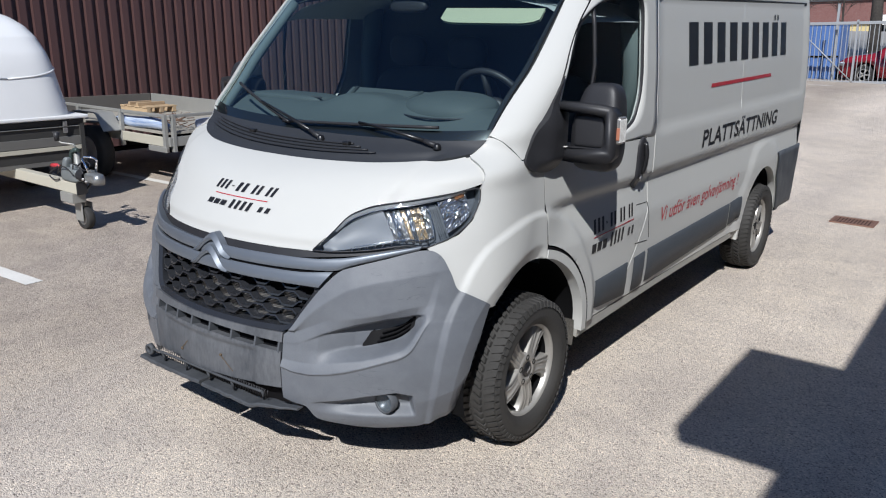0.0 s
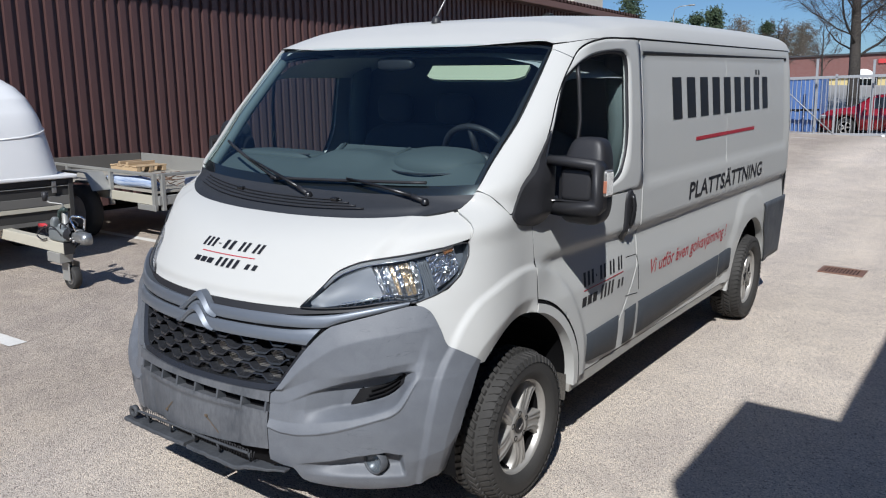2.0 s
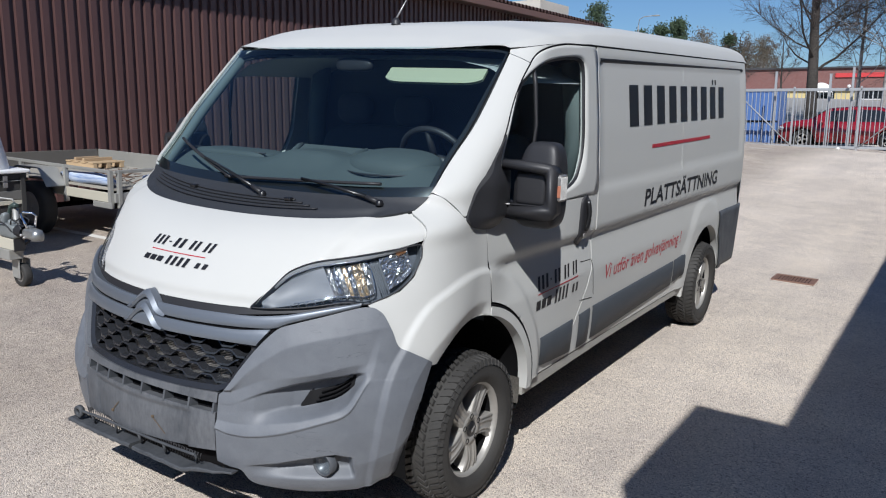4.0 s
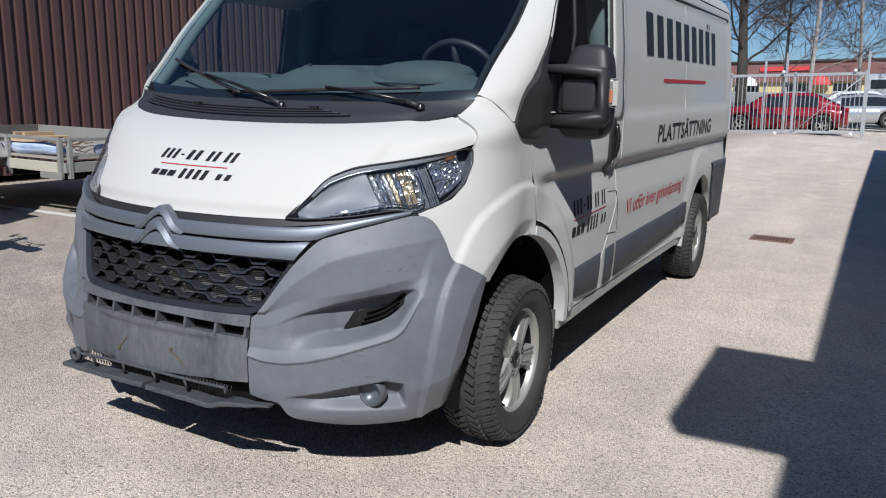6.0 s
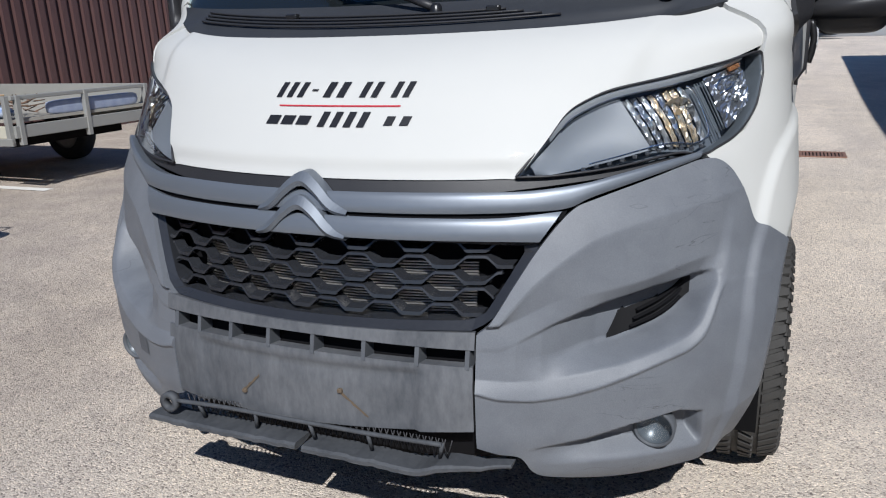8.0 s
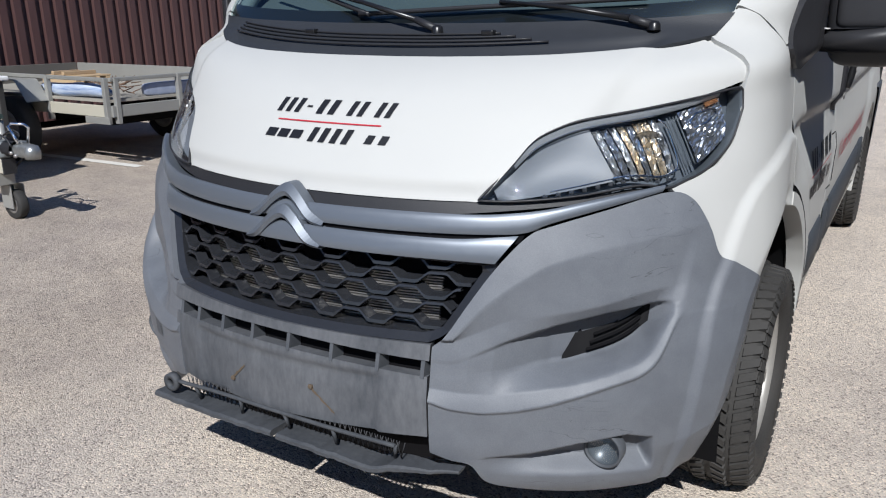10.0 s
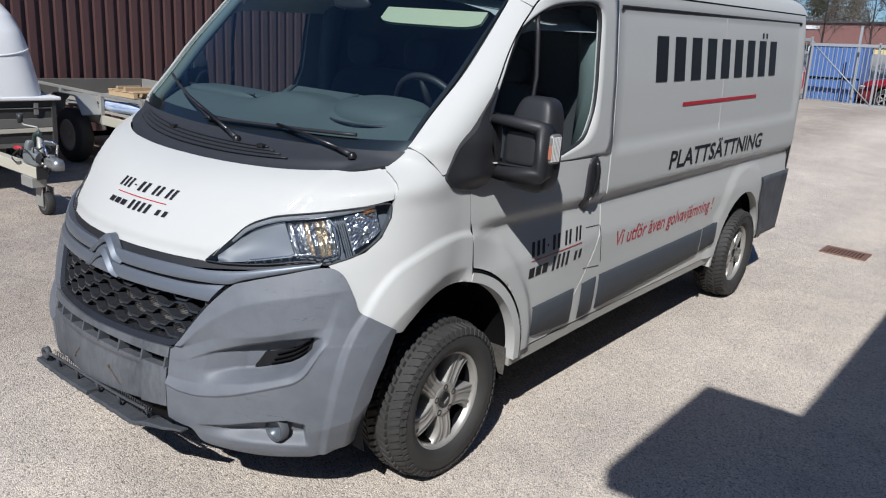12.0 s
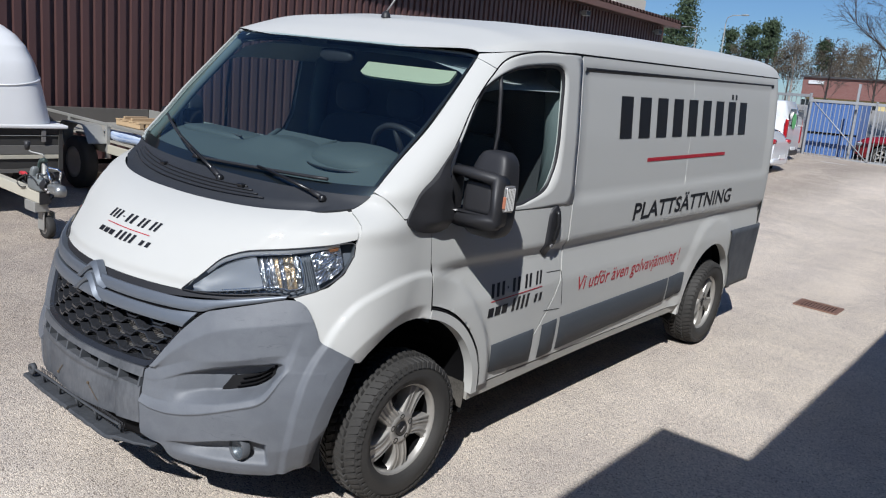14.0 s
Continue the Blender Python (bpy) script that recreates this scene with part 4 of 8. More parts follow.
def bumper_relief(p):
    """Brow, scoop, shelf, band and fog lamp pocket of the bumper corner, as crisp folds over the height."""
    x, z = abs(p.x), p.z
    d = 0.0
    if x < 0.96:
        u, r, b, s, i, l = (float(np.interp(x, *f)) for f in (FOLD_U, RIM_TOP, FOLD_B, FOLD_S, BAND_IN, FOLD_L))
        into = smoothstep(0.46, 0.60, x)
        end = smoothstep(0.888, 0.852, x)
        s = max(i + 0.012, shelf_z(x))
        brow = smoothstep(0.96, 0.90, x)
        dark = (-0.004 - 0.007 * into) * smoothstep(0.884, 0.862, x)
        deep = -max(0.006, scoop_depth(x)) * end
        knots = [(u + 0.10, 0.0), (u + 0.004, 0.009 * brow), (u - 0.004, 0.008 * brow), (r, dark), (b + 0.003, dark + 0.25 * min(0.0, deep - dark) * into), (b - 0.005, min(dark, 0.94 * deep)),
                 (s + 0.006, deep), (s - 0.004, 0.92 * deep), (i, -0.006 * end), (l + 0.003, 0.009 * end), (l - 0.005, 0.001), (l - 0.06, 0.0)]
        zs, hs = [], []
        for zz, h in reversed(knots):
            zs.append(max(zz, zs[-1] + 0.0004) if zs else zz)
            hs.append(h)
        d += float(np.interp(z, zs, hs))
    if 0.50 < x < 0.88:
        t = float(np.interp(x, *FOG_TOP))
        d -= 0.048 * smoothstep(t + 0.002, t - 0.008, z) * smoothstep(0.312, 0.350, z) * smoothstep(0.50, 0.70, x) * smoothstep(0.856, 0.842, x)
    # the wheel arch's flare and lip, and the tucked lower corner
    cy, cz, ra = FRONT_ARCH
    if x > 0.80:
        q = math.hypot(p.y - cy, z - cz)
        d += arch_flare(q, z, ra)
        d -= 0.024 * min(1.0, max(0.0, (ra + 0.062 - q) / 0.062))
        tuck = float(np.interp(p.y, [0.36, 0.39, 0.46, 0.55], [0.38, 0.405, 0.428, 0.515]))
        d -= 0.26 * max(0.0, tuck - z) * smoothstep(0.84, 0.92, x)
    return d


def nose_pt(x, z, h, side=1):
    """Point h metres out from the nose's skin."""
    q = by_x(x, z)
    p = skin(*q) + skin_n(*q) * h
    return Vector((side * p.x, p.y, p.z))


for side in (1, -1):
    corner = part("bumper_corner", panel(
        X((0.408, 0.362), (0.45, 0.346), (0.495, 0.335), (0.522, 0.290), (0.575, 0.272), (0.698, 0.256), (0.81, 0.262)) + Y((0.40, 0.268), (0.50, 0.285), (0.60, 0.33)),
        X((0.408, 0.622), (0.436, 0.650), (0.48, 0.730), (0.524, 0.806), (0.575, 0.872), (0.62, 0.894), (0.715, 0.926), (0.812, 0.957)) + Y((0.466, 0.940), (0.484, 0.87), (0.494, 0.812), (0.528, 0.786), (0.61, 0.733)),
        230, 180, 0.006, 0.03, bumper_relief, (*FRONT_ARCH, 0.02), side), M_GREY, van, "scuffed grey grained plastic bumper corner", recalc=False)
    # black insert and slats deep in the scoop; its inner end is painted shade
    bm = bmesh.new()
    rows = []
    for x in np.linspace(0.688, 0.848, 18):
        lo, hi = shelf_z(x) + 0.002, float(np.interp(x, *FOLD_B)) - 0.006
        hi = lo + max(0.003, hi - lo) * min(1.0, max(0.0, (x - 0.683) / 0.04))
        rows.append([nose_pt(x, z, 0.010 - scoop_depth(x), side) for z in np.linspace(lo, hi, 5)])
    grid(bm, rows)
    part("intake_insert_shade", bm, M_SLAT, corner)
    for k in range(3):
        bm = bmesh.new()
        rows = []
        for x in np.linspace(0.738 + 0.006 * k, 0.836, 9):
            z = shelf_z(x) + 0.014 + 0.017 * k
            h = 0.014 - scoop_depth(x)
            rows.append([nose_pt(x, z + 0.004, h, side), nose_pt(x, z, h + 0.012, side), nose_pt(x, z - 0.003, h + 0.004, side)])
        grid(bm, rows)
        part("intake_slat", bm, M_SEAL, corner)
    # fog lamp
    c = nose_pt(0.772, 0.369, -0.020)
    fog = part("fog_lamp", lathe(bmesh.new(), [(0.02, 0.046), (-0.012, 0.046), (-0.014, 0.040), (0.004, 0.038)], 28, "y", (side * c.x, c.y, c.z)), M_GREYD, van, "round fog lamp")
    part("lens", lathe(bmesh.new(), [(-0.016, 0.0005), (-0.015, 0.02), (-0.010, 0.034), (-0.006, 0.040)], 28, "y", (side * c.x, c.y, c.z)), M_LENS, fog, "clear fog lamp lens")
    part("reflector", lathe(bmesh.new(), [(0.022, 0.0005), (0.018, 0.018), (0.004, 0.034), (-0.004, 0.039)], 28, "y", (side * c.x, c.y, c.z)), M_LAMPDK, fog)
    # small side cover on the bumper
    bm = bmesh.new()
    rows = [[skin(*by_x(side * x, z)) + skin_n(*by_x(side * x, z)) * 0.0085 for x in np.linspace(0.55, 0.60, 4)] for z in np.linspace(0.43, 0.50, 4)]
    grid(bm, rows)
    if side < 0:
        part("towing_eye_cover", bm, M_GREYD, van)
    else:
        bm.free()

# headlamps
M_WARM = mat("lamp_reflection_warm", (0.74, 0.64, 0.50), 0.22, 0.85)
M_BULB = mat("bulb_glass_warm", (0.36, 0.28, 0.18), 0.32, 0.6)
M_SIDEREF = mat("lamp_side_reflector_smoky", (0.46, 0.48, 0.51), 0.14, 0.9)
M_SMOKY = mat("lamp_bowl_smoky", (0.15, 0.165, 0.185), 0.5, 0.0)
M_DRL = mat("running_light_clear", (0.07, 0.075, 0.085), 0.15, 0.4)
M_LAMPSTRIP = mat("lamp_strip_silver", (0.42, 0.44, 0.46), 0.32, 0.5)
H_LO = X((0.462, 0.944), (0.541, 0.945), (0.654, 0.956), (0.765, 0.975), (0.815, 0.967), (0.842, 0.979)) + Y((0.520, 1.003), (0.590, 1.055), (0.640, 1.13))
H_HI = X((0.463, 0.948), (0.506, 1.010), (0.537, 1.064), (0.574, 1.091), (0.629, 1.113), (0.742, 1.136), (0.85, 1.162)) + Y((0.640, 1.178), (0.648, 1.165))


H_LO_LINE, H_HI_LINE = curve_through(H_LO, 41), curve_through(H_HI, 41)


def lamp_pt(side, u, t, d):
    """Point inside the headlamp at (u, t) of its outline, d metres below the lens."""
    a, b = H_LO_LINE, H_HI_LINE
    i = u * 40
    k = min(39, int(i))
    f = i - k
    lo, hi = a[k] * (1 - f) + a[k + 1] * f, b[k] * (1 - f) + b[k + 1] * f
    uu, z = lo * (1 - t) + hi * t
    p = skin(uu, z) - skin_n(uu, z) * d
    return Vector((side * p.x, p.y, p.z))


def curve_tube(side, uts, d=0.014):
    return [lamp_pt(side, u, t, d) for u, t in curve_through(uts, 30)]


for side in (1, -1):
    back = panel(H_LO, H_HI, 120, 10, -0.046, 0.0, None, None, side)
    lamp = part("headlamp", back, M_LAMPBK, van, "clear headlamp with chrome reflectors and an amber indicator glint")
    lens = part("lens", panel(H_LO, H_HI, 60, 18, 0.001, 0.0, None, None, side), M_LENS, lamp, "clear polycarbonate lens")
    lens.visible_shadow = False
    # dark rim
    bm = bmesh.new()
    a, b = curve_through(H_LO, 60), curve_through(H_HI, 60)
    loop = [tuple(q) for q in a] + [tuple(q) for q in b[::-1]]
    cx, cz = np.mean([q[0] for q in loop]), np.mean([q[1] for q in loop])
    rows = [[], [], [], []]
    for (u, z) in loop:
        for r, (k, d) in zip(rows, ((1.0, 0.0015), (0.991, 0.0005), (0.982, -0.008), (0.978, -0.044))):
            uu, zz = cx + (u - cx) * k, cz + (z - cz) * k
            p = skin(uu, zz) + skin_n(uu, zz) * d
            r.append((side * p.x, p.y, p.z))
    for r in rows:
        r.append(r[0])
    grid(bm, rows)
    part("bezel", bm, M_LAMPDK, lamp, "satin blue-grey lamp bezel")
    part("rim_seal", tube(bmesh.new(), [(side * q.x, q.y, q.z) for q in (skin(u, z) + skin_n(u, z) * 0.001 for u, z in loop + loop[:1])], 0.0028, 6), M_BLACKP, lamp)
    # a small clear bowl, then a tall faceted reflector, amber reflections tinted into some facets
    for (u, t, r, sx) in ((0.575, 0.58, 0.034, 1.0),):
        c = lamp_pt(side, u, t, 0.018)
        bm = lathe(bmesh.new(), [(0.030, 0.008), (0.027, r * 0.3), (0.020, r * 0.6), (0.010, r * 0.85), (0.0, r)], 20, "y", (0, 0, 0))
        for i, v in enumerate(bm.verts):
            flute = 0.0030 * (1 if (i // 5) % 2 else -1)
            v.co = Vector((v.co.x * sx, v.co.y + flute + abs(v.co.x) * 0.20 + v.co.x * side * 0.45, v.co.z * (1 + 0.25 * side * v.co.x / 0.1))) + c
        for f in bm.faces:
            f.smooth = False
        part("reflector", bm, M_LAMPIN, lamp, "faceted chrome reflector bowl")
        part("bulb", cyl(bmesh.new(), c + Vector((0, 0.030, 0)), c + Vector((0, 0.005, 0)), 0.008, 0.006, 12), M_BULB, lamp)
    rf = random.Random(5)
    # smoky outer bowl
    bm = bmesh.new()
    grid(bm, [[lamp_pt(side, u, t, 0.024 + 0.018 * (1 - ((u - 0.27) / 0.16) ** 2) * (1 - ((t - 0.52) / 0.40) ** 2)) for t in np.linspace(0.14, 0.90, 14)] for u in np.linspace(0.06, 0.426, 48)])
    part("outer_bowl", bm, M_SMOKY, lamp, "smoky reflector bowl")
    for k in range(8):
        u0 = 0.428 + 0.027 * k
        bm = bmesh.new()
        grid(bm, [[lamp_pt(side, u0 + 0.025 * a, t, 0.030 + 0.010 * b + rf.uniform(-0.003, 0.003) - 0.010 * math.sin(math.pi * (t - 0.15) / 0.74)) for a, b in ((0, 0), (0.3, 0.6), (0.55, 1), (0.8, 0.7), (1, 0.35))] for t in np.linspace(0.15, 0.89, 13)], smooth=False)
        part("facet_strip", bm, M_WARM if k in (3, 5, 6) else M_SIDEREF if k in (1, 4) else M_LAMPIN, lamp, "tall chrome facet, some tinted for warm reflections")
    # side reflector, and the amber glint at its top put in as tinted facets
    for (u0, u1, t0, t1, m, nm) in ((0.715, 0.885, 0.12, 0.88, M_SIDEREF, "side_reflector"), (0.815, 0.872, 0.82, 0.90, M_AMBER, "indicator")):
        bm = bmesh.new()
        rows = []
        for u in np.linspace(u0, u1, 17):
            rows.append([lamp_pt(side, u, t, (0.018 if nm == "side_reflector" else 0.012) + rf.uniform(-0.003, 0.003)) for t in np.linspace(t0, t1, 20)])
        grid(bm, rows, smooth=False)
        part(nm, bm, m, lamp, "amber glint of the indicator, as tinted facets" if nm == "indicator" else "faceted chrome side reflector")
    # pale strip under the upper edge of the lens
    bm = bmesh.new()
    grid(bm, [[lamp_pt(side, u, t, d) for t, d in ((0.985, 0.004), (0.960, 0.006), (0.935, 0.009), (0.912, 0.016))] for u in np.linspace(0.16, 0.88, 40)])
    part("upper_strip", bm, M_LAMPSTRIP, lamp, "pale grey strip along the lens top")
    # slanted dark divider with fine ribs, and a ring round the upper chamber
    for k in range(4):
        part("divider_rib", tube(bmesh.new(), [lamp_pt(side, 0.668 + 0.011 * k, t, 0.014) for t in np.linspace(0.14, 0.84, 10)], 0.0022 if k in (0, 3) else 0.0012, 6), M_LAMPDK, lamp)
    part("chamber_rim", tube(bmesh.new(), curve_tube(side, [(0.415, 0.18), (0.52, 0.15), (0.62, 0.16), (0.645, 0.24), (0.655, 0.50), (0.655, 0.76), (0.64, 0.85)]), 0.0022, 6), M_CHROME, lamp)
    bulb = lamp_pt(side, 0.80, 0.40, 0.016)
    part("bulb", lathe(bmesh.new(), [(-0.010, 0.0005), (-0.008, 0.006), (0.0, 0.010), (0.008, 0.008)], 16, "y", tuple(bulb)), M_LAMPIN, lamp)
    ring = [(0.745, 0.58), (0.80, 0.56), (0.85, 0.60), (0.856, 0.68), (0.83, 0.76), (0.775, 0.77), (0.745, 0.70), (0.745, 0.58)]
    part("chamber_ring", tube(bmesh.new(), [lamp_pt(side, u, t, 0.018) for u, t in ring], 0.004, 6), M_CHROME, lamp)
    for k in range(11):
        c = lamp_pt(side, 0.20 + 0.040 * k, 0.10, 0.018)
        bm = bmesh.new()
        box(bm, c.x - 0.005, c.x + 0.005, c.y - 0.004, c.y + 0.004, c.z - 0.004, c.z + 0.004, 0.0015)
        part("running_light", bm, M_DRL, lamp)
    for t, d, r in ((0.16, 0.010, 0.0018), (0.905, 0.010, 0.0015)):
        part("trim_line", tube(bmesh.new(), [lamp_pt(side, u, t, d) for u in np.linspace(0.22, 0.64, 40)], r, 6), M_CHROME, lamp)

# dark seal between bonnet and trim, trim strips
part("bonnet_seal", panel(X((-0.80, 0.960), (-0.55, 0.928), (-0.3, 0.908), (0, 0.906), (0.3, 0.908), (0.55, 0.928), (0.80, 0.960)), X((-0.81, 0.975), (-0.55, 0.948), (-0.3, 0.944), (0, 0.943), (0.3, 0.944), (0.55, 0.948), (0.81, 0.975)), 81, 4, -0.010, 0.03), M_BLACKP, van, recalc=False)


def trim_round(lo, hi):
    """Relief that gives a strip a rounded section between two lines of (x, z)."""
    xs, a, b = [q[0] for q in lo], [q[1] for q in lo], list(np.interp([q[0] for q in lo], [q[0] for q in hi], [q[1] for q in hi]))

    def f(p):
        l, h = float(np.interp(abs(p.x), xs, a)), float(np.interp(abs(p.x), xs, b))
        t = (p.z - (l + h) / 2) / max(0.004, (h - l) / 2)
        return -0.005 * min(1.3, abs(t)) ** 3
    return f


UP_LO = ((0.0, 0.872), (0.3, 0.871), (0.49, 0.873), (0.566, 0.878), (0.615, 0.899), (0.712, 0.930), (0.804, 0.959))
UP_HI = ((0.0, 0.913), (0.3, 0.914), (0.475, 0.914), (0.589, 0.925), (0.66, 0.941), (0.73, 0.957), (0.806, 0.973))
LO_LO = ((0.0, 0.819), (0.314, 0.817), (0.44, 0.815), (0.518, 0.812))
LO_HI = ((0.0, 0.863), (0.3, 0.862), (0.44, 0.862), (0.556, 0.872))
up_lo = X(*UP_LO)
up_hi = X(*UP_HI)
part("trim_strip", panel([(-u, z) for u, z in up_lo[:0:-1]] + up_lo, [(-u, z) for u, z in up_hi[:0:-1]] + up_hi, 121, 12, 0.017, 0.03, trim_round(UP_LO, UP_HI)), M_SILVER, van, "satin silver-grey grille trim strip", recalc=False)
lo_lo = X(*LO_LO)
lo_hi = X(*LO_HI)
part("trim_strip", panel([(-u, z) for u, z in lo_lo[:0:-1]] + lo_lo, [(-u, z) for u, z in lo_hi[:0:-1]] + lo_hi, 91, 12, 0.019, 0.04, trim_round(LO_LO, LO_HI)), M_SILVER, van, "satin silver-grey grille trim strip", recalc=False)
# black strip as the shade between the two trims
part("trim_gap_shade", panel(X((-0.56, 0.855), (0, 0.855), (0.56, 0.855)), X((-0.57, 0.88), (0, 0.878), (0.57, 0.88)), 41, 3, 0.002, 0.0), M_SEAL, van, recalc=False)
for dz in (0.0, -0.050):
    bm = bmesh.new()
    rows = []
    path = curve_through([(-0.115, 0.872 + dz), (-0.078, 0.886 + dz), (-0.036, 0.924 + dz), (0.0, 0.943 + dz), (0.036, 0.924 + dz), (0.078, 0.886 + dz), (0.115, 0.872 + dz)], 31)
    for x, z in path:
        w = 0.0155 - 0.15 * max(0, abs(x) - 0.06)
        t = 1 - (abs(x) / 0.115) ** 2
        rows.append([front_pt(x, z + k * w, -0.012 - 0.016 * t + o) for k, o in ((-1, 0.03), (-1, 0.0), (-0.2, -0.010), (1, 0.0), (1, 0.03))])
    grid(bm, rows, smooth=False)
    part("chevron_badge", bm, M_SILVER, van, "silver chevron badge")

# grille
GR_OUT = [(-0.524, 0.812), (-0.478, 0.726), (-0.436, 0.652), (-0.40, 0.630), (-0.2, 0.627), (0.0, 0.626), (0.2, 0.627), (0.40, 0.630), (0.436, 0.652), (0.478, 0.726), (0.524, 0.812), (0.25, 0.822), (0.0, 0.824), (-0.25, 0.822)]
GR_IN = [(-0.495, 0.802), (-0.455, 0.726), (-0.420, 0.664), (-0.39, 0.647), (-0.2, 0.643), (0.0, 0.642), (0.2, 0.643), (0.39, 0.647), (0.420, 0.664), (0.455, 0.726), (0.495, 0.802), (0.25, 0.812), (0.0, 0.814), (-0.25, 0.812)]
grille = part("grille", front_ring(GR_OUT, GR_IN, 90, 0.004, 0.018, 0.07), M_GRILLE, van, "black honeycomb grille")
# black sheet in place of the shade behind the grille
part("grille_shade_back", panel(X((-0.44, 0.63), (0, 0.63), (0.44, 0.63)), X((-0.52, 0.82), (0, 0.82), (0.52, 0.82)), 31, 8, -0.085, 0.0), M_SEAL, grille, recalc=False)
for k in range(5):
    z0 = 0.668 + 0.0335 * k
    xm = 0.405 + (z0 - 0.652) * 0.56
    bm = bmesh.new()
    rows = []
    P = 0.132
    for x in np.arange(-xm, xm + 0.001, 0.0066):
        ph = (x / P + 0.5 * (k % 2)) % 1.0
        w = np.interp(ph, [0, 0.12, 0.30, 0.62, 0.80, 1.0], [-1, -1, 1, 1, -1, -1])
        z = z0 + 0.0105 * w
        h = 0.0045 + 0.002 * (w < -0.5)
        f = front_pt(x, z, 0.022)
        rows.append([(f.x, f.y + 0.034, z + h), (f.x, f.y, z + h * 0.6), (f.x, f.y - 0.002, z - h * 0.6), (f.x, f.y + 0.034, z - h)])
    vs = grid(bm, rows, smooth=False)
    part("grille_bar", bm, M_GRILLE, grille)
bm = bmesh.new()
for k in range(19):
    z = 0.640 + 0.0062 * k
    rows = []
    for x in np.linspace(-0.36, 0.38, 16):
        q = front_pt(x, z, 0.076)
        rows.append([(q.x, q.y, z), (q.x, q.y, z + 0.0032), (q.x, q.y + 0.012, z + 0.0036)])
    grid(bm, rows, smooth=False)
part("radiator_core", bm, M_STEEL, grille, "pale aluminium radiator fins behind the grille", recalc=False)
tagged(bpy.data.objects["radiator_core"], kind="stuff")

# number plate carrier
plate = part("plate_carrier", panel(X((-0.432, 0.372), (-0.2, 0.378), (0, 0.386), (0.2, 0.394), (0.404, 0.403)), X((-0.425, 0.552), (-0.2, 0.562), (0, 0.566), (0.2, 0.562), (0.403, 0.552)), 61, 22, 0.004, 0.04,
                                    lambda p: -0.010 * smoothstep(0.545, 0.535, p.z) * smoothstep(0.30, 0.285, abs(p.x + 0.01))), M_PLATE, van, "dirty grey blank number plate carrier", recalc=False)
part("upper_bar", panel(X((-0.43, 0.590), (0, 0.604), (0.405, 0.590)), X((-0.43, 0.628), (0, 0.627), (0.405, 0.628)), 61, 5, 0.006, 0.04), M_PLATE, plate, recalc=False)
# black sheet stands in for the slot's shade
part("slot_shade_back", panel(X((-0.43, 0.545), (0, 0.555), (0.405, 0.545)), X((-0.43, 0.60), (0, 0.61), (0.405, 0.60)), 31, 4, -0.04, 0.0), M_SEAL, plate, recalc=False)
for x in (-0.395, -0.305, -0.195, -0.08, 0.04, 0.165, 0.285, 0.392):
    bm = bmesh.new()
    z0, z1 = 0.548 + 0.012 * (1 - (x / 0.4) ** 2), 0.592 + 0.012 * (1 - (x / 0.4) ** 2)
    f = front_pt(x, z0, 0)
    vs = [(f.x + dx, f.y + dy, z) for dx in (-0.005, 0.005) for dy, z in ((-0.006, z0), (0.04, z0), (0.04, z1), (0.004, z1))]
    a = [bm.verts.new(v) for v in vs]
    bm.faces.new(a[:4]), bm.faces.new(a[4:][::-1])
    for i in range(4):
        bm.faces.new((a[i], a[(i + 1) % 4], a[4 + (i + 1) % 4], a[4 + i]))
    part("fin", bm, M_GREYD, plate)
for (x0, z0, x1, z1) in ((-0.165, 0.432, -0.112, 0.482), (0.105, 0.478, 0.172, 0.420)):
    bm = bmesh.new()
    rows = []
    for t in np.linspace(0, 1, 9):
        x, z = x0 + (x1 - x0) * t, z0 + (z1 - z0) * t
        w = 0.003 + 0.006 * abs(math.sin(9 * t + x0 * 30)) * (1 - 0.5 * t)
        rows.append([front_pt(x - w * 0.5, z + k * w, 0.0035) for k in (-0.6, 0.6)])
    grid(bm, rows)
    part("rust_stain", bm, M_RUST, plate, "rusty streak from a bracket screw", recalc=False)
    bm = bmesh.new()
    box(bm, x0 - 0.006, x0 + 0.006, front_pt(x0, z0).y - 0.001, front_pt(x0, z0).y + 0.012, z0 - 0.005, z0 + 0.005, 0.002)
    part("screw", bm, M_RUST, plate)

# broken lower lip: a cracked blade, with a torn grid above it
BLADE = curve_through([(-0.465, 0.014, 0.318), (-0.23, -0.004, 0.326), (-0.03, -0.010, 0.333), (0.17, -0.006, 0.332), (0.292, 0.0, 0.327), (0.345, 0.012, 0.338), (0.42, 0.032, 0.340), (0.49, 0.066, 0.338)], 60)
SECT = [(-0.016, -0.011), (-0.023, -0.006), (-0.023, 0.003), (-0.017, 0.008), (0.045, 0.006), (0.050, 0.000), (0.030, -0.008)]
rng = random.Random(3)


def blade(pts, drop):
    bm = bmesh.new()
    rows = []
    for x, y, z in pts:
        k = 1 - 0.55 * smoothstep(0.33, 0.49, x)
        j = rng.uniform(-0.0012, 0.0012)
        rows.append([(x, y + a * k + j, z + b * k + j - drop) for a, b in SECT + SECT[:1]])
    grid(bm, rows, smooth=False)
    for r in (rows[0], rows[-1]):
        bm.faces.new([bm.verts.new(q) for q in r[:-1]])
    return bm


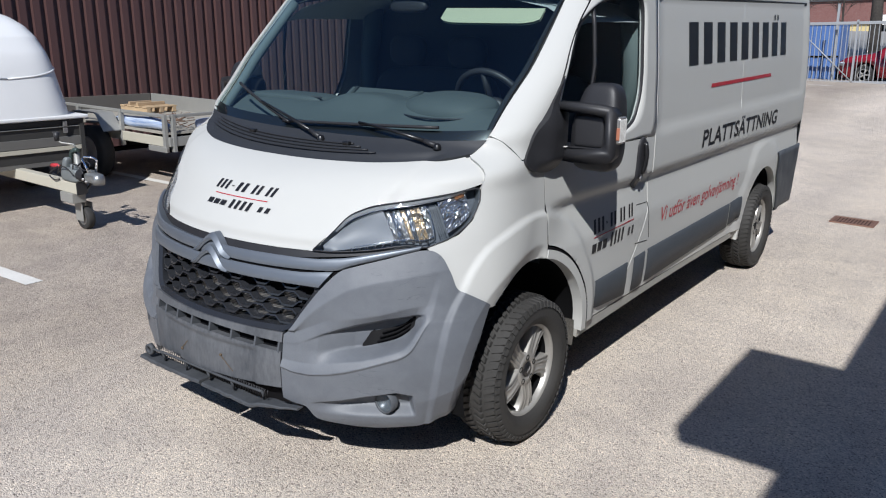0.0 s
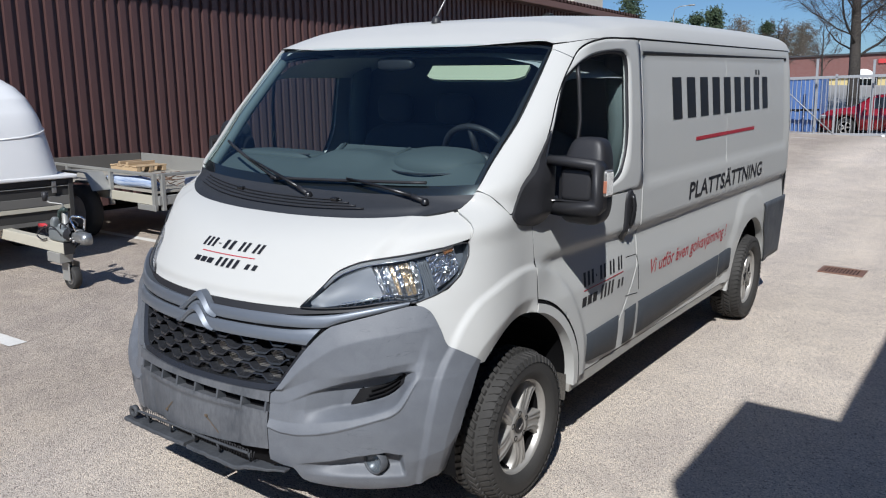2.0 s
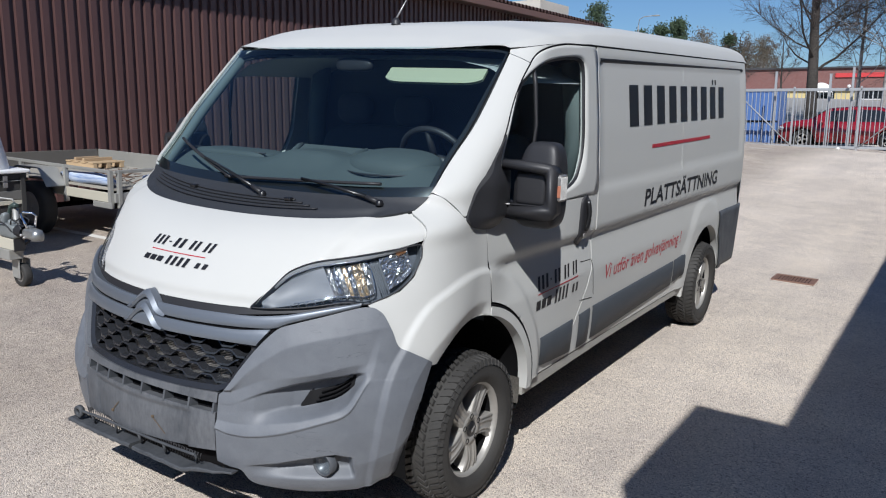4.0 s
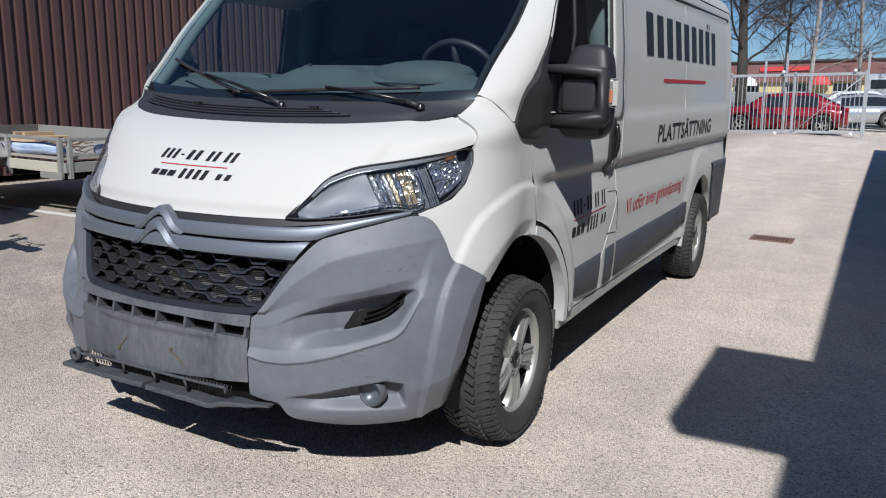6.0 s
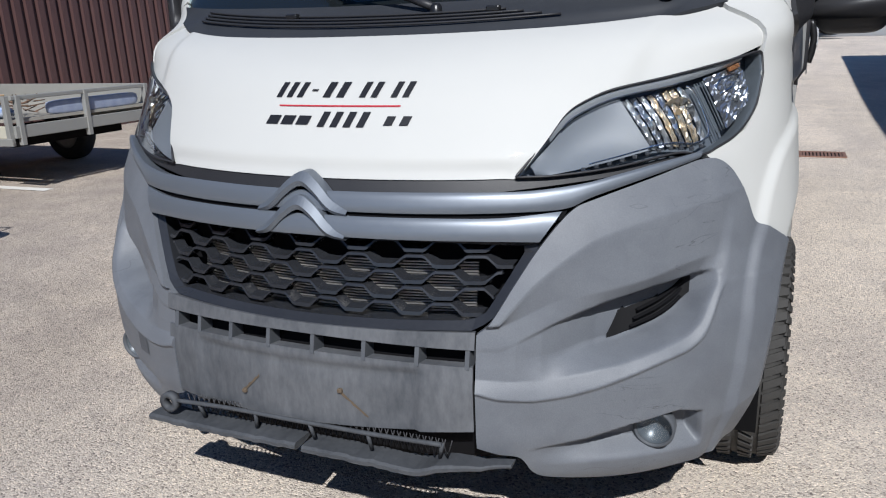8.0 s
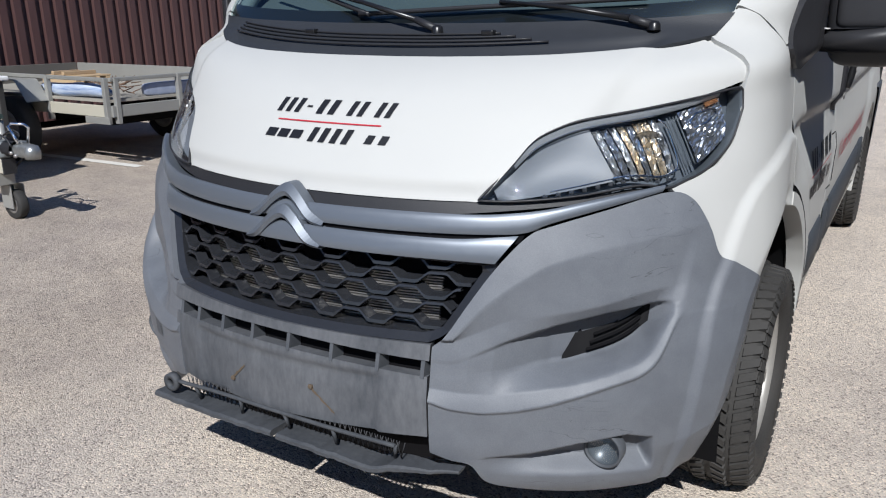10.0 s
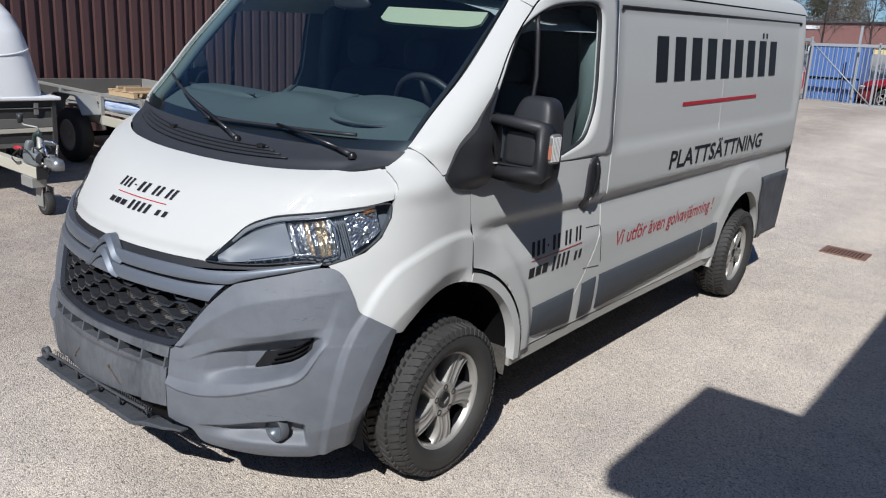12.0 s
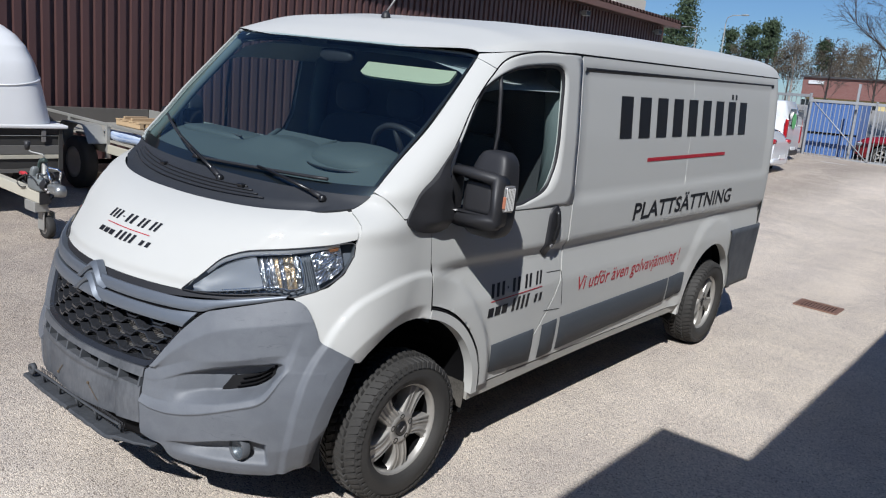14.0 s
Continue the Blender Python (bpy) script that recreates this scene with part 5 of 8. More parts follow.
lip = part("lower_lip", blade([q for q in BLADE if q[0] < 0.0], 0.0), M_LIP, van, "cracked and sagging lower bumper lip")
part("lip_end", blade([q for q in BLADE if q[0] > 0.004], 0.004), M_LIP, lip, "torn end of the lower lip")
lip_path = BLADE
bm = bmesh.new()
rail = curve_through([(-0.38, 0.004, 0.372), (-0.21, -0.004, 0.384), (0.0, -0.008, 0.388), (0.19, -0.004, 0.388), (0.35, 0.006, 0.388)], 30)
tube(bm, rail, 0.0055, 8)
part("torn_rail", bm, M_LIP, lip)
bm = bmesh.new()
lathe(bm, [(-0.010, 0.013), (-0.010, 0.026), (0.010, 0.026), (0.010, 0.013)], 18, "y", (-0.398, 0.004, 0.366), True)
part("bracket_eye", bm, M_LIP, lip)
for x in np.linspace(-0.30, 0.34, 5):
    i = int(np.argmin(abs(lip_path[:, 0] - x)))
    k = int(np.argmin(abs(rail[:, 0] - x)))
    part("strut", cyl(bmesh.new(), Vector(lip_path[i]) + Vector((0, 0.015, 0.010)), Vector(rail[k]), 0.005, 0.005, 6), M_LIP, lip)
# shade behind the torn grid, coloured in as a black sheet
part("grid_shade_back", panel(X((-0.52, 0.30), (0, 0.27), (0.52, 0.28)), X((-0.47, 0.42), (0, 0.42), (0.5, 0.42)), 31, 5, -0.05, 0.0), M_SEAL, lip, recalc=False)
bm = bmesh.new()
for k in range(46):
    x = -0.34 + 0.0155 * k
    z = 0.380 + 0.008 * (x + 0.34)
    for s in (-1, 1):
        cyl(bm, (x, 0.018, z - 0.032), (x + s * 0.012, 0.018, z + 0.010), 0.0016, None, 4)
part("wire_mesh", bm, M_BLACKP, lip, "torn black plastic mesh")
tagged(bpy.data.objects["wire_mesh"], kind="stuff")

# ---- wheels ----
def wheel(at, flip):
    ob = part("wheel", lathe(bmesh.new(), [(-0.10, 0.188), (-0.10, 0.200), (0.062, 0.200), (0.068, 0.214), (0.084, 0.214), (0.085, 0.203), (0.070, 0.196), (0.0, 0.176), (-0.09, 0.172)], 56, "x"), M_ALLOY, van, "five-spoke silver alloy wheel with studded winter tyre")
    ob.matrix_world = VAN_AT @ at @ (pose(0, 0, 0, 0, 0, 180) if flip else Matrix())
    ob.matrix_parent_inverse = Matrix()
    ob.matrix_basis = at @ (pose(0, 0, 0, 0, 0, 180) if flip else Matrix())
    # tyre with tread blocks
    bm = lathe(bmesh.new(), [(-0.095, 0.205), (-0.110, 0.245), (-0.111, 0.275), (-0.101, 0.303), (-0.080, 0.317), (0.0, 0.323), (0.080, 0.317), (0.101, 0.303), (0.107, 0.290), (0.1095, 0.288), (0.112, 0.274), (0.110, 0.258), (0.1115, 0.254), (0.107, 0.236), (0.096, 0.214), (0.080, 0.205)], 72, "x")
    part("tyre", bm, M_RUBBER, ob, "black studded winter tyre")
    bm = bmesh.new()
    n = 58
    for k in range(n):
        for row in range(4):
            h = (-0.082, -0.028, 0.028, 0.082)[row]
            a = 2 * math.pi * (k + 0.5 * (row % 2) + (0.2 if row in (0, 3) else 0)) / n
            la, lh = (0.0128, 0.024) if row in (0, 3) else (0.0115, 0.020)
            r0, r1 = 0.310, 0.3330 - (0.008 if row in (0, 3) else 0)
            skew = 0.010 * (1 if row in (0, 2) else -1)
            vs = []
            for r, sh in ((r0, 1.06), (r1, 0.9)):
                for dh, da in ((-1, -1), (1, -1), (1, 1), (-1, 1)):
                    hh = h + dh * lh * sh
                    rr = r - (0.010 if (row == 3 and dh > 0) or (row == 0 and dh < 0) else 0)
                    aa = a + (da * la * sh + skew * dh) / 0.34
                    vs.append(bm.verts.new((hh, rr * math.cos(aa), rr * math.sin(aa))))
            for f in ((4, 5, 6, 7), (0, 1, 5, 4), (1, 2, 6, 5), (2, 3, 7, 6), (3, 0, 4, 7)):
                bm.faces.new([vs[i] for i in f])
        # shoulder lugs down the side wall
        a = 2 * math.pi * (k + 0.7) / n
        vs = []
        for hh, r in ((0.101, 0.310), (0.110, 0.289)):
            for da in (-1, 1):
                aa = a + da * 0.0105 / 0.32
                vs.append((hh, r, aa))
        v = [bm.verts.new((hh + o, r * math.cos(aa), r * math.sin(aa))) for o in (0.0, 0.006) for hh, r, aa in vs]
        for f in ((4, 5, 7, 6), (0, 1, 5, 4), (1, 3, 7, 5), (3, 2, 6, 7), (2, 0, 4, 6)):
            bm.faces.new([v[i] for i in f])
    tagged(part("tread", bm, M_RUBBER, ob, "deep winter tread blocks"), kind="stuff")
    # near-black shell and rear disc put the wheel's inner shade into the colour
    part("barrel_shade", lathe(bmesh.new(), [(0.056, 0.1875), (0.0, 0.1715), (-0.083, 0.1675)], 48, "x"), M_DARK, ob, "inner barrel shell coloured near-black for shade")
    part("brake_disc", lathe(bmesh.new(), [(-0.02, 0.05), (-0.02, 0.15), (-0.04, 0.15), (-0.04, 0.05)], 32, "x"), M_STEEL, ob)
    part("wheel_shade_disc", lathe(bmesh.new(), [(-0.085, 0.001), (-0.085, 0.19)], 32, "x"), M_DARK, ob)
    # spokes: five broad twin-ribbed arms
    for k in range(5):
        bm = bmesh.new()
        a0 = 2 * math.pi * k / 5 + 0.35
        rows = []
        for t in np.linspace(0, 1, 12):
            r = 0.045 + (0.202 - 0.045) * t
            half = 0.047 - 0.010 * math.sin(t * math.pi) + 0.018 * t * t * t
            out = 0.068 + 0.008 * math.sin(t * math.pi * 0.9) - 0.004 * t
            row = []
            for s in (-1.0, -0.99, -0.80, -0.74, -0.56, -0.50, -0.32, -0.26, -0.05, 0.05, 0.26, 0.32, 0.50, 0.56, 0.74, 0.80, 0.99, 1.0):
                dent = 0.005 * math.exp(-(s / 0.3) ** 2) * smoothstep(0.05, 0.4, t)
                rib = -0.0050 * (int((abs(s) + 0.17) / 0.24) % 2) * smoothstep(0.18, 0.3, t)
                h = out - dent + rib - (0.05 if abs(s) == 1.0 else 0.0) - 0.010 * (abs(s) > 0.9)
                aa = a0 + 0.10 * math.sin(t * math.pi) + s * half / max(r, 0.05)
                row.append((h, r * math.cos(aa), r * math.sin(aa)))
            rows.append(row)
        grid(bm, rows)
        part("spoke", bm, M_ALLOY, ob)
    part("hub", lathe(bmesh.new(), [(-0.02, 0.080), (0.060, 0.078), (0.073, 0.070), (0.073, 0.036), (0.064, 0.034)], 32, "x"), M_ALLOY, ob)
    part("centre_cap", lathe(bmesh.new(), [(0.065, 0.034), (0.076, 0.031), (0.080, 0.018), (0.080, 0.0005)], 28, "x"), M_BLACKG, ob, "black centre cap")
    bm = bmesh.new()
    box(bm, 0.0795, 0.082, -0.016, 0.016, -0.005, 0.005, 0.001)
    part("cap_mark", bm, M_STEEL, ob, "worn plain mark on the cap")
    for k in range(5):
        a = 2 * math.pi * (k + 0.5) / 5 + 0.35
        y, z = 0.057 * math.cos(a), 0.057 * math.sin(a)
        part("wheel_nut", lathe(bmesh.new(), [(0.056, 0.013), (0.0745, 0.013), (0.0745, 0.010), (0.058, 0.009), (0.058, 0.0005)], 10, "x", (0, y, z)), M_DARK, ob)
    return ob


for y in (0.95, 4.40):
    wheel(pose(0.918, y, 0.334, 17 + 20 * y), False)
    wheel(pose(-0.918, y, 0.334, 40 + 20 * y), True)

# ---- door mirrors ----
def superbox(bm, c, h, e=4.0, n=20, m=28, shape=None):
    """A rounded box about c with half sizes h."""
    rows = []
    for i in range(n + 1):
        ph = -math.pi / 2 + math.pi * i / n
        row = []
        for j in range(m + 1):
            th = 2 * math.pi * j / m

            def pw(v):
                return math.copysign(abs(v) ** (2 / e), v)
            p = Vector((h[0] * pw(math.cos(ph)) * pw(math.cos(th)), h[1] * pw(math.cos(ph)) * pw(math.sin(th)), h[2] * pw(math.sin(ph))))
            if shape:
                p = shape(p)
            row.append(Vector(c) + p)
        rows.append(row)
    grid(bm, rows)
    bmesh.ops.remove_doubles(bm, verts=bm.verts[:], dist=0.0004)
    return bm


M_INDIC = mat("indicator_clear_chrome", (0.30, 0.29, 0.28), 0.18, 0.5)
M_BULB_CLEAR = mat("clear_ribbed_plastic", (0.62, 0.61, 0.59), 0.25, 0.2)


def mirror(side):
    """Door mirror: a foot at the window corner, a two-armed bracket round a recessed cover, and the housing behind it."""
    def flip(bm):
        if side < 0:
            for v in bm.verts:
                v.co.x = -v.co.x
        return bm

    def soft(bm, w):
        bmesh.ops.bevel(bm, geom=[e for e in bm.edges if e.calc_face_angle(0) > 0.5], offset=w, segments=3, affect="EDGES", profile=0.5)
        for f in bm.faces:
            f.smooth = True
        return bm
    base_lo = Y((0.866, 1.256), (0.905, 1.222), (0.985, 1.202), (1.065, 1.200), (1.115, 1.215))
    base_hi = Y((0.870, 1.266), (0.905, 1.312), (0.985, 1.424), (1.045, 1.492), (1.118, 1.588))
    ob = part("door_mirror", panel(base_lo, base_hi, 30, 26, 0.012, 0.03, lambda p: 0.040 * smoothstep(0.90, 1.03, p.y) * smoothstep(1.50, 1.38, p.z) * smoothstep(1.20, 1.26, p.z), None, side), M_BLACKP, van, "large black two-arm door mirror")

    def taper(p):
        k = smoothstep(-0.02, 0.18, p.z)
        return Vector((p.x * (1 - 0.20 * k) + 0.006 * k, p.y * (1 - 0.15 * k) + 0.02 * k, p.z))
    bm = superbox(bmesh.new(), (1.128, 1.205, 1.383), (0.106, 0.072, 0.182), 4.4, 26, 32, taper)
    part("housing", flip(bm), M_BLACKP, ob)
    outline = [(0.955, 1.484), (1.060, 1.486), (1.175, 1.482), (1.218, 1.474), (1.235, 1.446), (1.237, 1.280), (1.222, 1.252), (1.190, 1.244), (1.060, 1.240), (0.985, 1.246), (0.958, 1.262),
               (0.960, 1.300), (1.060, 1.303), (1.172, 1.306), (1.196, 1.316), (1.202, 1.340), (1.200, 1.418), (1.192, 1.436), (1.160, 1.443), (1.040, 1.447), (0.955, 1.450)]
    bm = soft(prism(bmesh.new(), outline, 0.075, "y", 1.098), 0.007)
    for v in bm.verts:
        v.co.y += 0.10 * max(0.0, v.co.x - 1.13) - 0.10 * max(0.0, 1.06 - v.co.x) * -1.0
    part("arm", flip(bm), M_BLACKP, ob, "two-armed mirror bracket")
    bm = superbox(bmesh.new(), (1.118, 1.156, 1.371), (0.070, 0.03, 0.066), 7.0, 14, 24)
    part("front_cover", flip(bm), M_BLACKP, ob)
    bm = superbox(bmesh.new(), (0.962, 1.145, 1.365), (0.036, 0.055, 0.125), 4.0, 14, 18)
    part("hinge_post", flip(bm), M_BLACKP, ob)
    bm = superbox(bmesh.new(), (1.236, 1.180, 1.382), (0.013, 0.036, 0.056), 6.0, 12, 16)
    part("side_indicator", flip(bm), M_INDIC, ob, "clear side indicator")
    for k in range(6):
        bm = bmesh.new()
        y = 1.150 + 0.0105 * k
        box(bm, 1.244, 1.2510, y - 0.0020, y + 0.0025, 1.335, 1.428, 0.001)
        part("lens_flute", flip(bm), M_BULB_CLEAR, ob)
    bm = bmesh.new()
    box(bm, 1.236, 1.2505, 1.141, 1.146, 1.345, 1.395, 0.002)
    part("indicator_bulb", flip(bm), mat("orange_bulb", (0.40, 0.16, 0.10), 0.3), ob)
    bm = superbox(bmesh.new(), (1.030, 1.101, 1.3035), (0.011, 0.010, 0.0025), 3.0, 8, 14)
    part("scuff", flip(bm), M_BULB_CLEAR, ob, "pale scuff on the mirror arm")
    bm = bmesh.new()
    box(bm, 1.065, 1.205, 1.274, 1.279, 1.24, 1.52, 0.003)
    part("mirror_glass", flip(bm), M_CHROME, ob)
    return ob


mirror(1)
mirror(-1)

# ---- side fittings ----
def on_flank(y, z, h, side=1):
    u, z = by_y(y, z)
    p = skin(u, z)
    q = p + skin_n(u, z) * (h + flank_relief(p))
    return Vector((side * q.x, q.y, q.z))


def rub_strip(side, outline, label="grey plastic rubbing strip"):
    """Strip along the flank: (y0, z_low, z_high) to (y1, ...)."""
    (y0, a0, b0), (y1, a1, b1) = outline
    bm = bmesh.new()
    rows = []
    n = max(3, int((y1 - y0) / 0.04))
    for i in range(n + 1):
        t = i / n
        y, a, b = y0 + (y1 - y0) * t, a0 + (a1 - a0) * t, b0 + (b1 - b0) * t
        e = 0.004 if i in (0, n) else 0.013
        rows.append([on_flank(y, z, h, side) for z, h in ((a, 0.0), (a + 0.008, e), ((a + b) / 2, e + 0.002), (b - 0.008, e), (b, 0.0))])
    grid(bm, rows)
    return part("rubbing_strip", bm, M_STRIP, van, label)


for side in (1, -1):
    rub_strip(side, ((1.53, 0.455, 0.600), (1.90, 0.432, 0.614)))
    rub_strip(side, ((1.975, 0.428, 0.618), (2.125, 0.438, 0.628)))
    rub_strip(side, ((2.155, 0.440, 0.630), (3.56, 0.488, 0.655)))
    rub_strip(side, ((3.575, 0.490, 0.655), (3.80, 0.52, 0.668)))
    # rear bumper wrap
    bm = bmesh.new()
    rows = []
    for z in np.linspace(0.40, 0.886, 14):
        y0 = 4.30 + math.sqrt(max(0.0, 0.45 ** 2 - (z - 0.385) ** 2))
        y0 = max(y0, 4.60 + 0.1 * (0.886 - z))
        y1 = 5.20
        r = [on_flank(y, z, 0.012, side) for y in np.linspace(y0, y1, 16)]
        w = half_width(z)
        r += [Vector((side * (w - 0.09 + 0.102 * math.cos(a)), 5.28 + 0.12 * math.sin(a), z)) for a in np.linspace(0.15, math.pi / 2, 8)] + [Vector((side * 0.001, 5.41, z))]
        rows.append(r)
    rows.insert(0, [q + Vector((-side * 0.03, 0, 0.0)) for q in rows[0]])
    rows.append([q + Vector((-side * 0.02, 0, 0.002)) for q in rows[-1]])
    grid(bm, rows)
    part("rear_bumper", bm, M_GREYD, van, "grey plastic rear bumper")
    # door handle in its recess
    bm = bmesh.new()
    rows = []
    for t in np.linspace(0, 1, 14):
        z = 1.266 - 0.262 * t
        half = 0.047 * (1 - (2 * t - 1) ** 6) ** 0.5 + 0.003
        r = []
        for k, h in ((-1, -0.030), (-0.92, 0.008), (-0.5, 0.013), (0.5, 0.013), (0.92, 0.008), (1, -0.030)):
            r.append(on_flank(1.926 - 0.018 * t + k * half, z, h, side))
        rows.append(r)
    grid(bm, rows)
    handle = part("door_handle", bm, M_BLACKP, van, "black upright door handle")
    bm = bmesh.new()
    tube(bm, [on_flank(1.932 - 0.010 * t, 1.240 - 0.155 * t, 0.014 + 0.014 * math.sin(math.pi * t), side) for t in np.linspace(0, 1, 9)], 0.013, 8)
    part("grip", bm, M_BLACKG, handle)
    bm = bmesh.new()
    c = on_flank(1.918, 1.058, 0.016, side)
    lathe(bm, [(0.0, 0.014), (side * 0.004, 0.013), (side * 0.004, 0.0005)], 16, "x", c)
    part("lock", bm, M_STEEL, handle)
    # fuel flap outline
    if side > 0:
        for a, b in (((1.95, 0.91), (2.085, 0.905)), ((1.965, 0.70), (2.13, 0.685)), ((2.093, 0.90), (2.146, 0.70))):
            bm = bmesh.new()
            pts = [on_flank(a[0] + (b[0] - a[0]) * t, a[1] + (b[1] - a[1]) * t, 0.0005, side) for t in np.linspace(0, 1, 8)]
            tube(bm, pts, 0.0018, 6)
            part("flap_gap", bm, M_SEAL, van)
    # dark rail along the top of the flank panel and the gutter line
    bm = bmesh.new()
    rows = []
    for y in np.linspace(2.115, 5.165, 60):
        z1 = 1.949 + 0.0224 * (y - 2.1)
        rows.append([on_flank(y, z, h, side) for z, h in ((z1 - 0.018, -0.012), (z1 - 0.016, 0.002), (z1, 0.003), (z1 + 0.003, 0.0))])
    grid(bm, rows)
    part("panel_rail", bm, mat("rail_dark_grey", (0.022, 0.023, 0.028), 0.5), van)
    bm = bmesh.new()
    pts = [Vector((side * float(np.interp(y, [1.4, 1.5, 1.7, 1.9, 5.3], [0.905, 0.93, 0.957, 0.964, 0.961])), y, float(np.interp(y, [1.3, 1.4, 1.6, 1.9, 2.1, 3.3, 5.1, 5.4], [1.93, 1.958, 1.984, 2.003, 2.015, 2.034, 2.024, 2.0])))) for y in np.linspace(1.42, 2.02, 20)]
    tube(bm, pts, 0.005, 6)
    part("roof_gutter", bm, M_SEAL, van)
    part("panel_joint", tube(bmesh.new(), [on_flank(3.555, z, -0.0008, side) for z in np.linspace(1.10, 1.965, 14)], 0.0022, 6), M_WHITE, van)
    # B-pillar seam line and side glass
    bm = bmesh.new()
    A = curve_through(WINDOW + WINDOW[:1], 81)
    cy, cz = A[:-1].mean(0)
    rows = []
    for k in (1.02, 0.75, 0.5, 0.25, 0.02):
        rows.append([on_flank(cy + (y - cy) * k, cz + (z - cz) * k, -0.016, side) for y, z in A])
    grid(bm, rows)
    g = part("side_window", bm, M_SGLASS, van, "dark door window with a fixed front quarter")
    g.visible_shadow = False
    bm = bmesh.new()
    rows = []
    for k, h in ((1.03, -0.004), (0.97, -0.006), (0.965, -0.016)):
        rows.append([on_flank(cy + (y - cy) * k, cz + (z - cz) * k, h, side) for y, z in A])
    grid(bm, rows)
    part("window_seal", bm, M_BLACKP, g)
    bm = bmesh.new()
    tube(bm, [on_flank(1.40 - 0.02 * t, 1.885 - 0.60 * t, -0.012, side) for t in np.linspace(0, 1, 8)], 0.010, 6)
    part("window_divider", bm, M_BLACKP, g)
    # upright seams
    for yy, za, zb in ((1.0, 0.84, 1.25),):
        bm = bmesh.new()
        tube(bm, [on_flank(DOOR_EDGE(zb + (za - zb) * t) - 0.002, zb + (za - zb) * t, -0.004, side) for t in np.linspace(0, 1, 10)], 0.0035, 6)
        part("door_seam", bm, M_SEAL, van)
    # mud flap behind the front wheel
    bm = bmesh.new()
    rows = [[(side * x, 0.95 + 0.436 * math.cos(a), 0.385 + 0.436 * math.sin(a)) for x in (0.88, 0.955, 0.985)] for a in np.linspace(-0.18, 0.12, 8)]
    grid(bm, rows)
    part("arch_filler", bm, M_MUD, van, "mud-caked arch liner")

# roof aerial
bm = bmesh.new()
lathe(bm, [(0.0, 0.026), (0.02, 0.022), (0.035, 0.010), (0.036, 0.0005)], 16, "z", (0.03, 1.62, roof_z(1.62)))
aer = part("aerial", bm, M_BLACKP, van, "black roof aerial")
part("whip", cyl(bmesh.new(), (0.03, 1.62, roof_z(1.62) + 0.03), (0.03, 1.78, roof_z(1.62) + 0.22), 0.005, 0.002, 8), M_STEEL, aer)

# ---- wipers ----
def wiper(path, pivot, label):
    bm = bmesh.new()
    tube(bm, path[:2], [0.012, 0.010], 8)
    ob = part("wiper", bm, M_BLACKP, van, label)
    bm = bmesh.new()
    tube(bm, path[1:4], [0.0085, 0.0065, 0.0055], 8)
    part("wiper_arm", bm, M_BLACKG, ob)
    bm = bmesh.new()
    tube(bm, path[4:], 0.0075, 6)
    part("wiper_blade", bm, M_BLACKP, ob)
    bm = bmesh.new()
    lathe(bm, [(0.0, 0.017), (0.016, 0.015), (0.022, 0.009), (0.023, 0.0005)], 14, "z", pivot - Vector((0, 0, 0.01)))
    part("pivot_cap", bm, M_BLACKG, ob)
    return ob


def glass_pt(x, z, h):
    u, zz = by_x(x, z)
    return skin(u, zz) + skin_n(u, zz) * h


for px_, pz, start, end in ((0.69, 1.302, (0.66, 1.374), (-0.20, 1.337)), (0.12, 1.290, (-0.16, 1.336), (-0.72, 1.474))):
    piv = glass_pt(px_, pz, 0.015)
    line = [glass_pt(start[0] + (end[0] - start[0]) * t, start[1] + (end[1] - start[1]) * t, 0.012) for t in np.linspace(0, 1, 12)]
    c = line[5] + Vector((0, -0.008, 0.010))
    wiper([piv, piv.lerp(c, 0.14) + Vector((0, -0.010, 0.010)), piv.lerp(c, 0.55) + Vector((0, -0.012, 0.012)), c] + line, piv, "black windscreen wiper resting at the glass foot")
for x in (-0.32, 0.28):
    bm = bmesh.new()
    q = glass_pt(x, 1.285, 0.008)
    box(bm, q.x - 0.018, q.x + 0.018, q.y - 0.012, q.y + 0.012, q.z - 0.004, q.z + 0.012, 0.004)
    part("washer_jet", bm, M_BLACKG, scuttle)

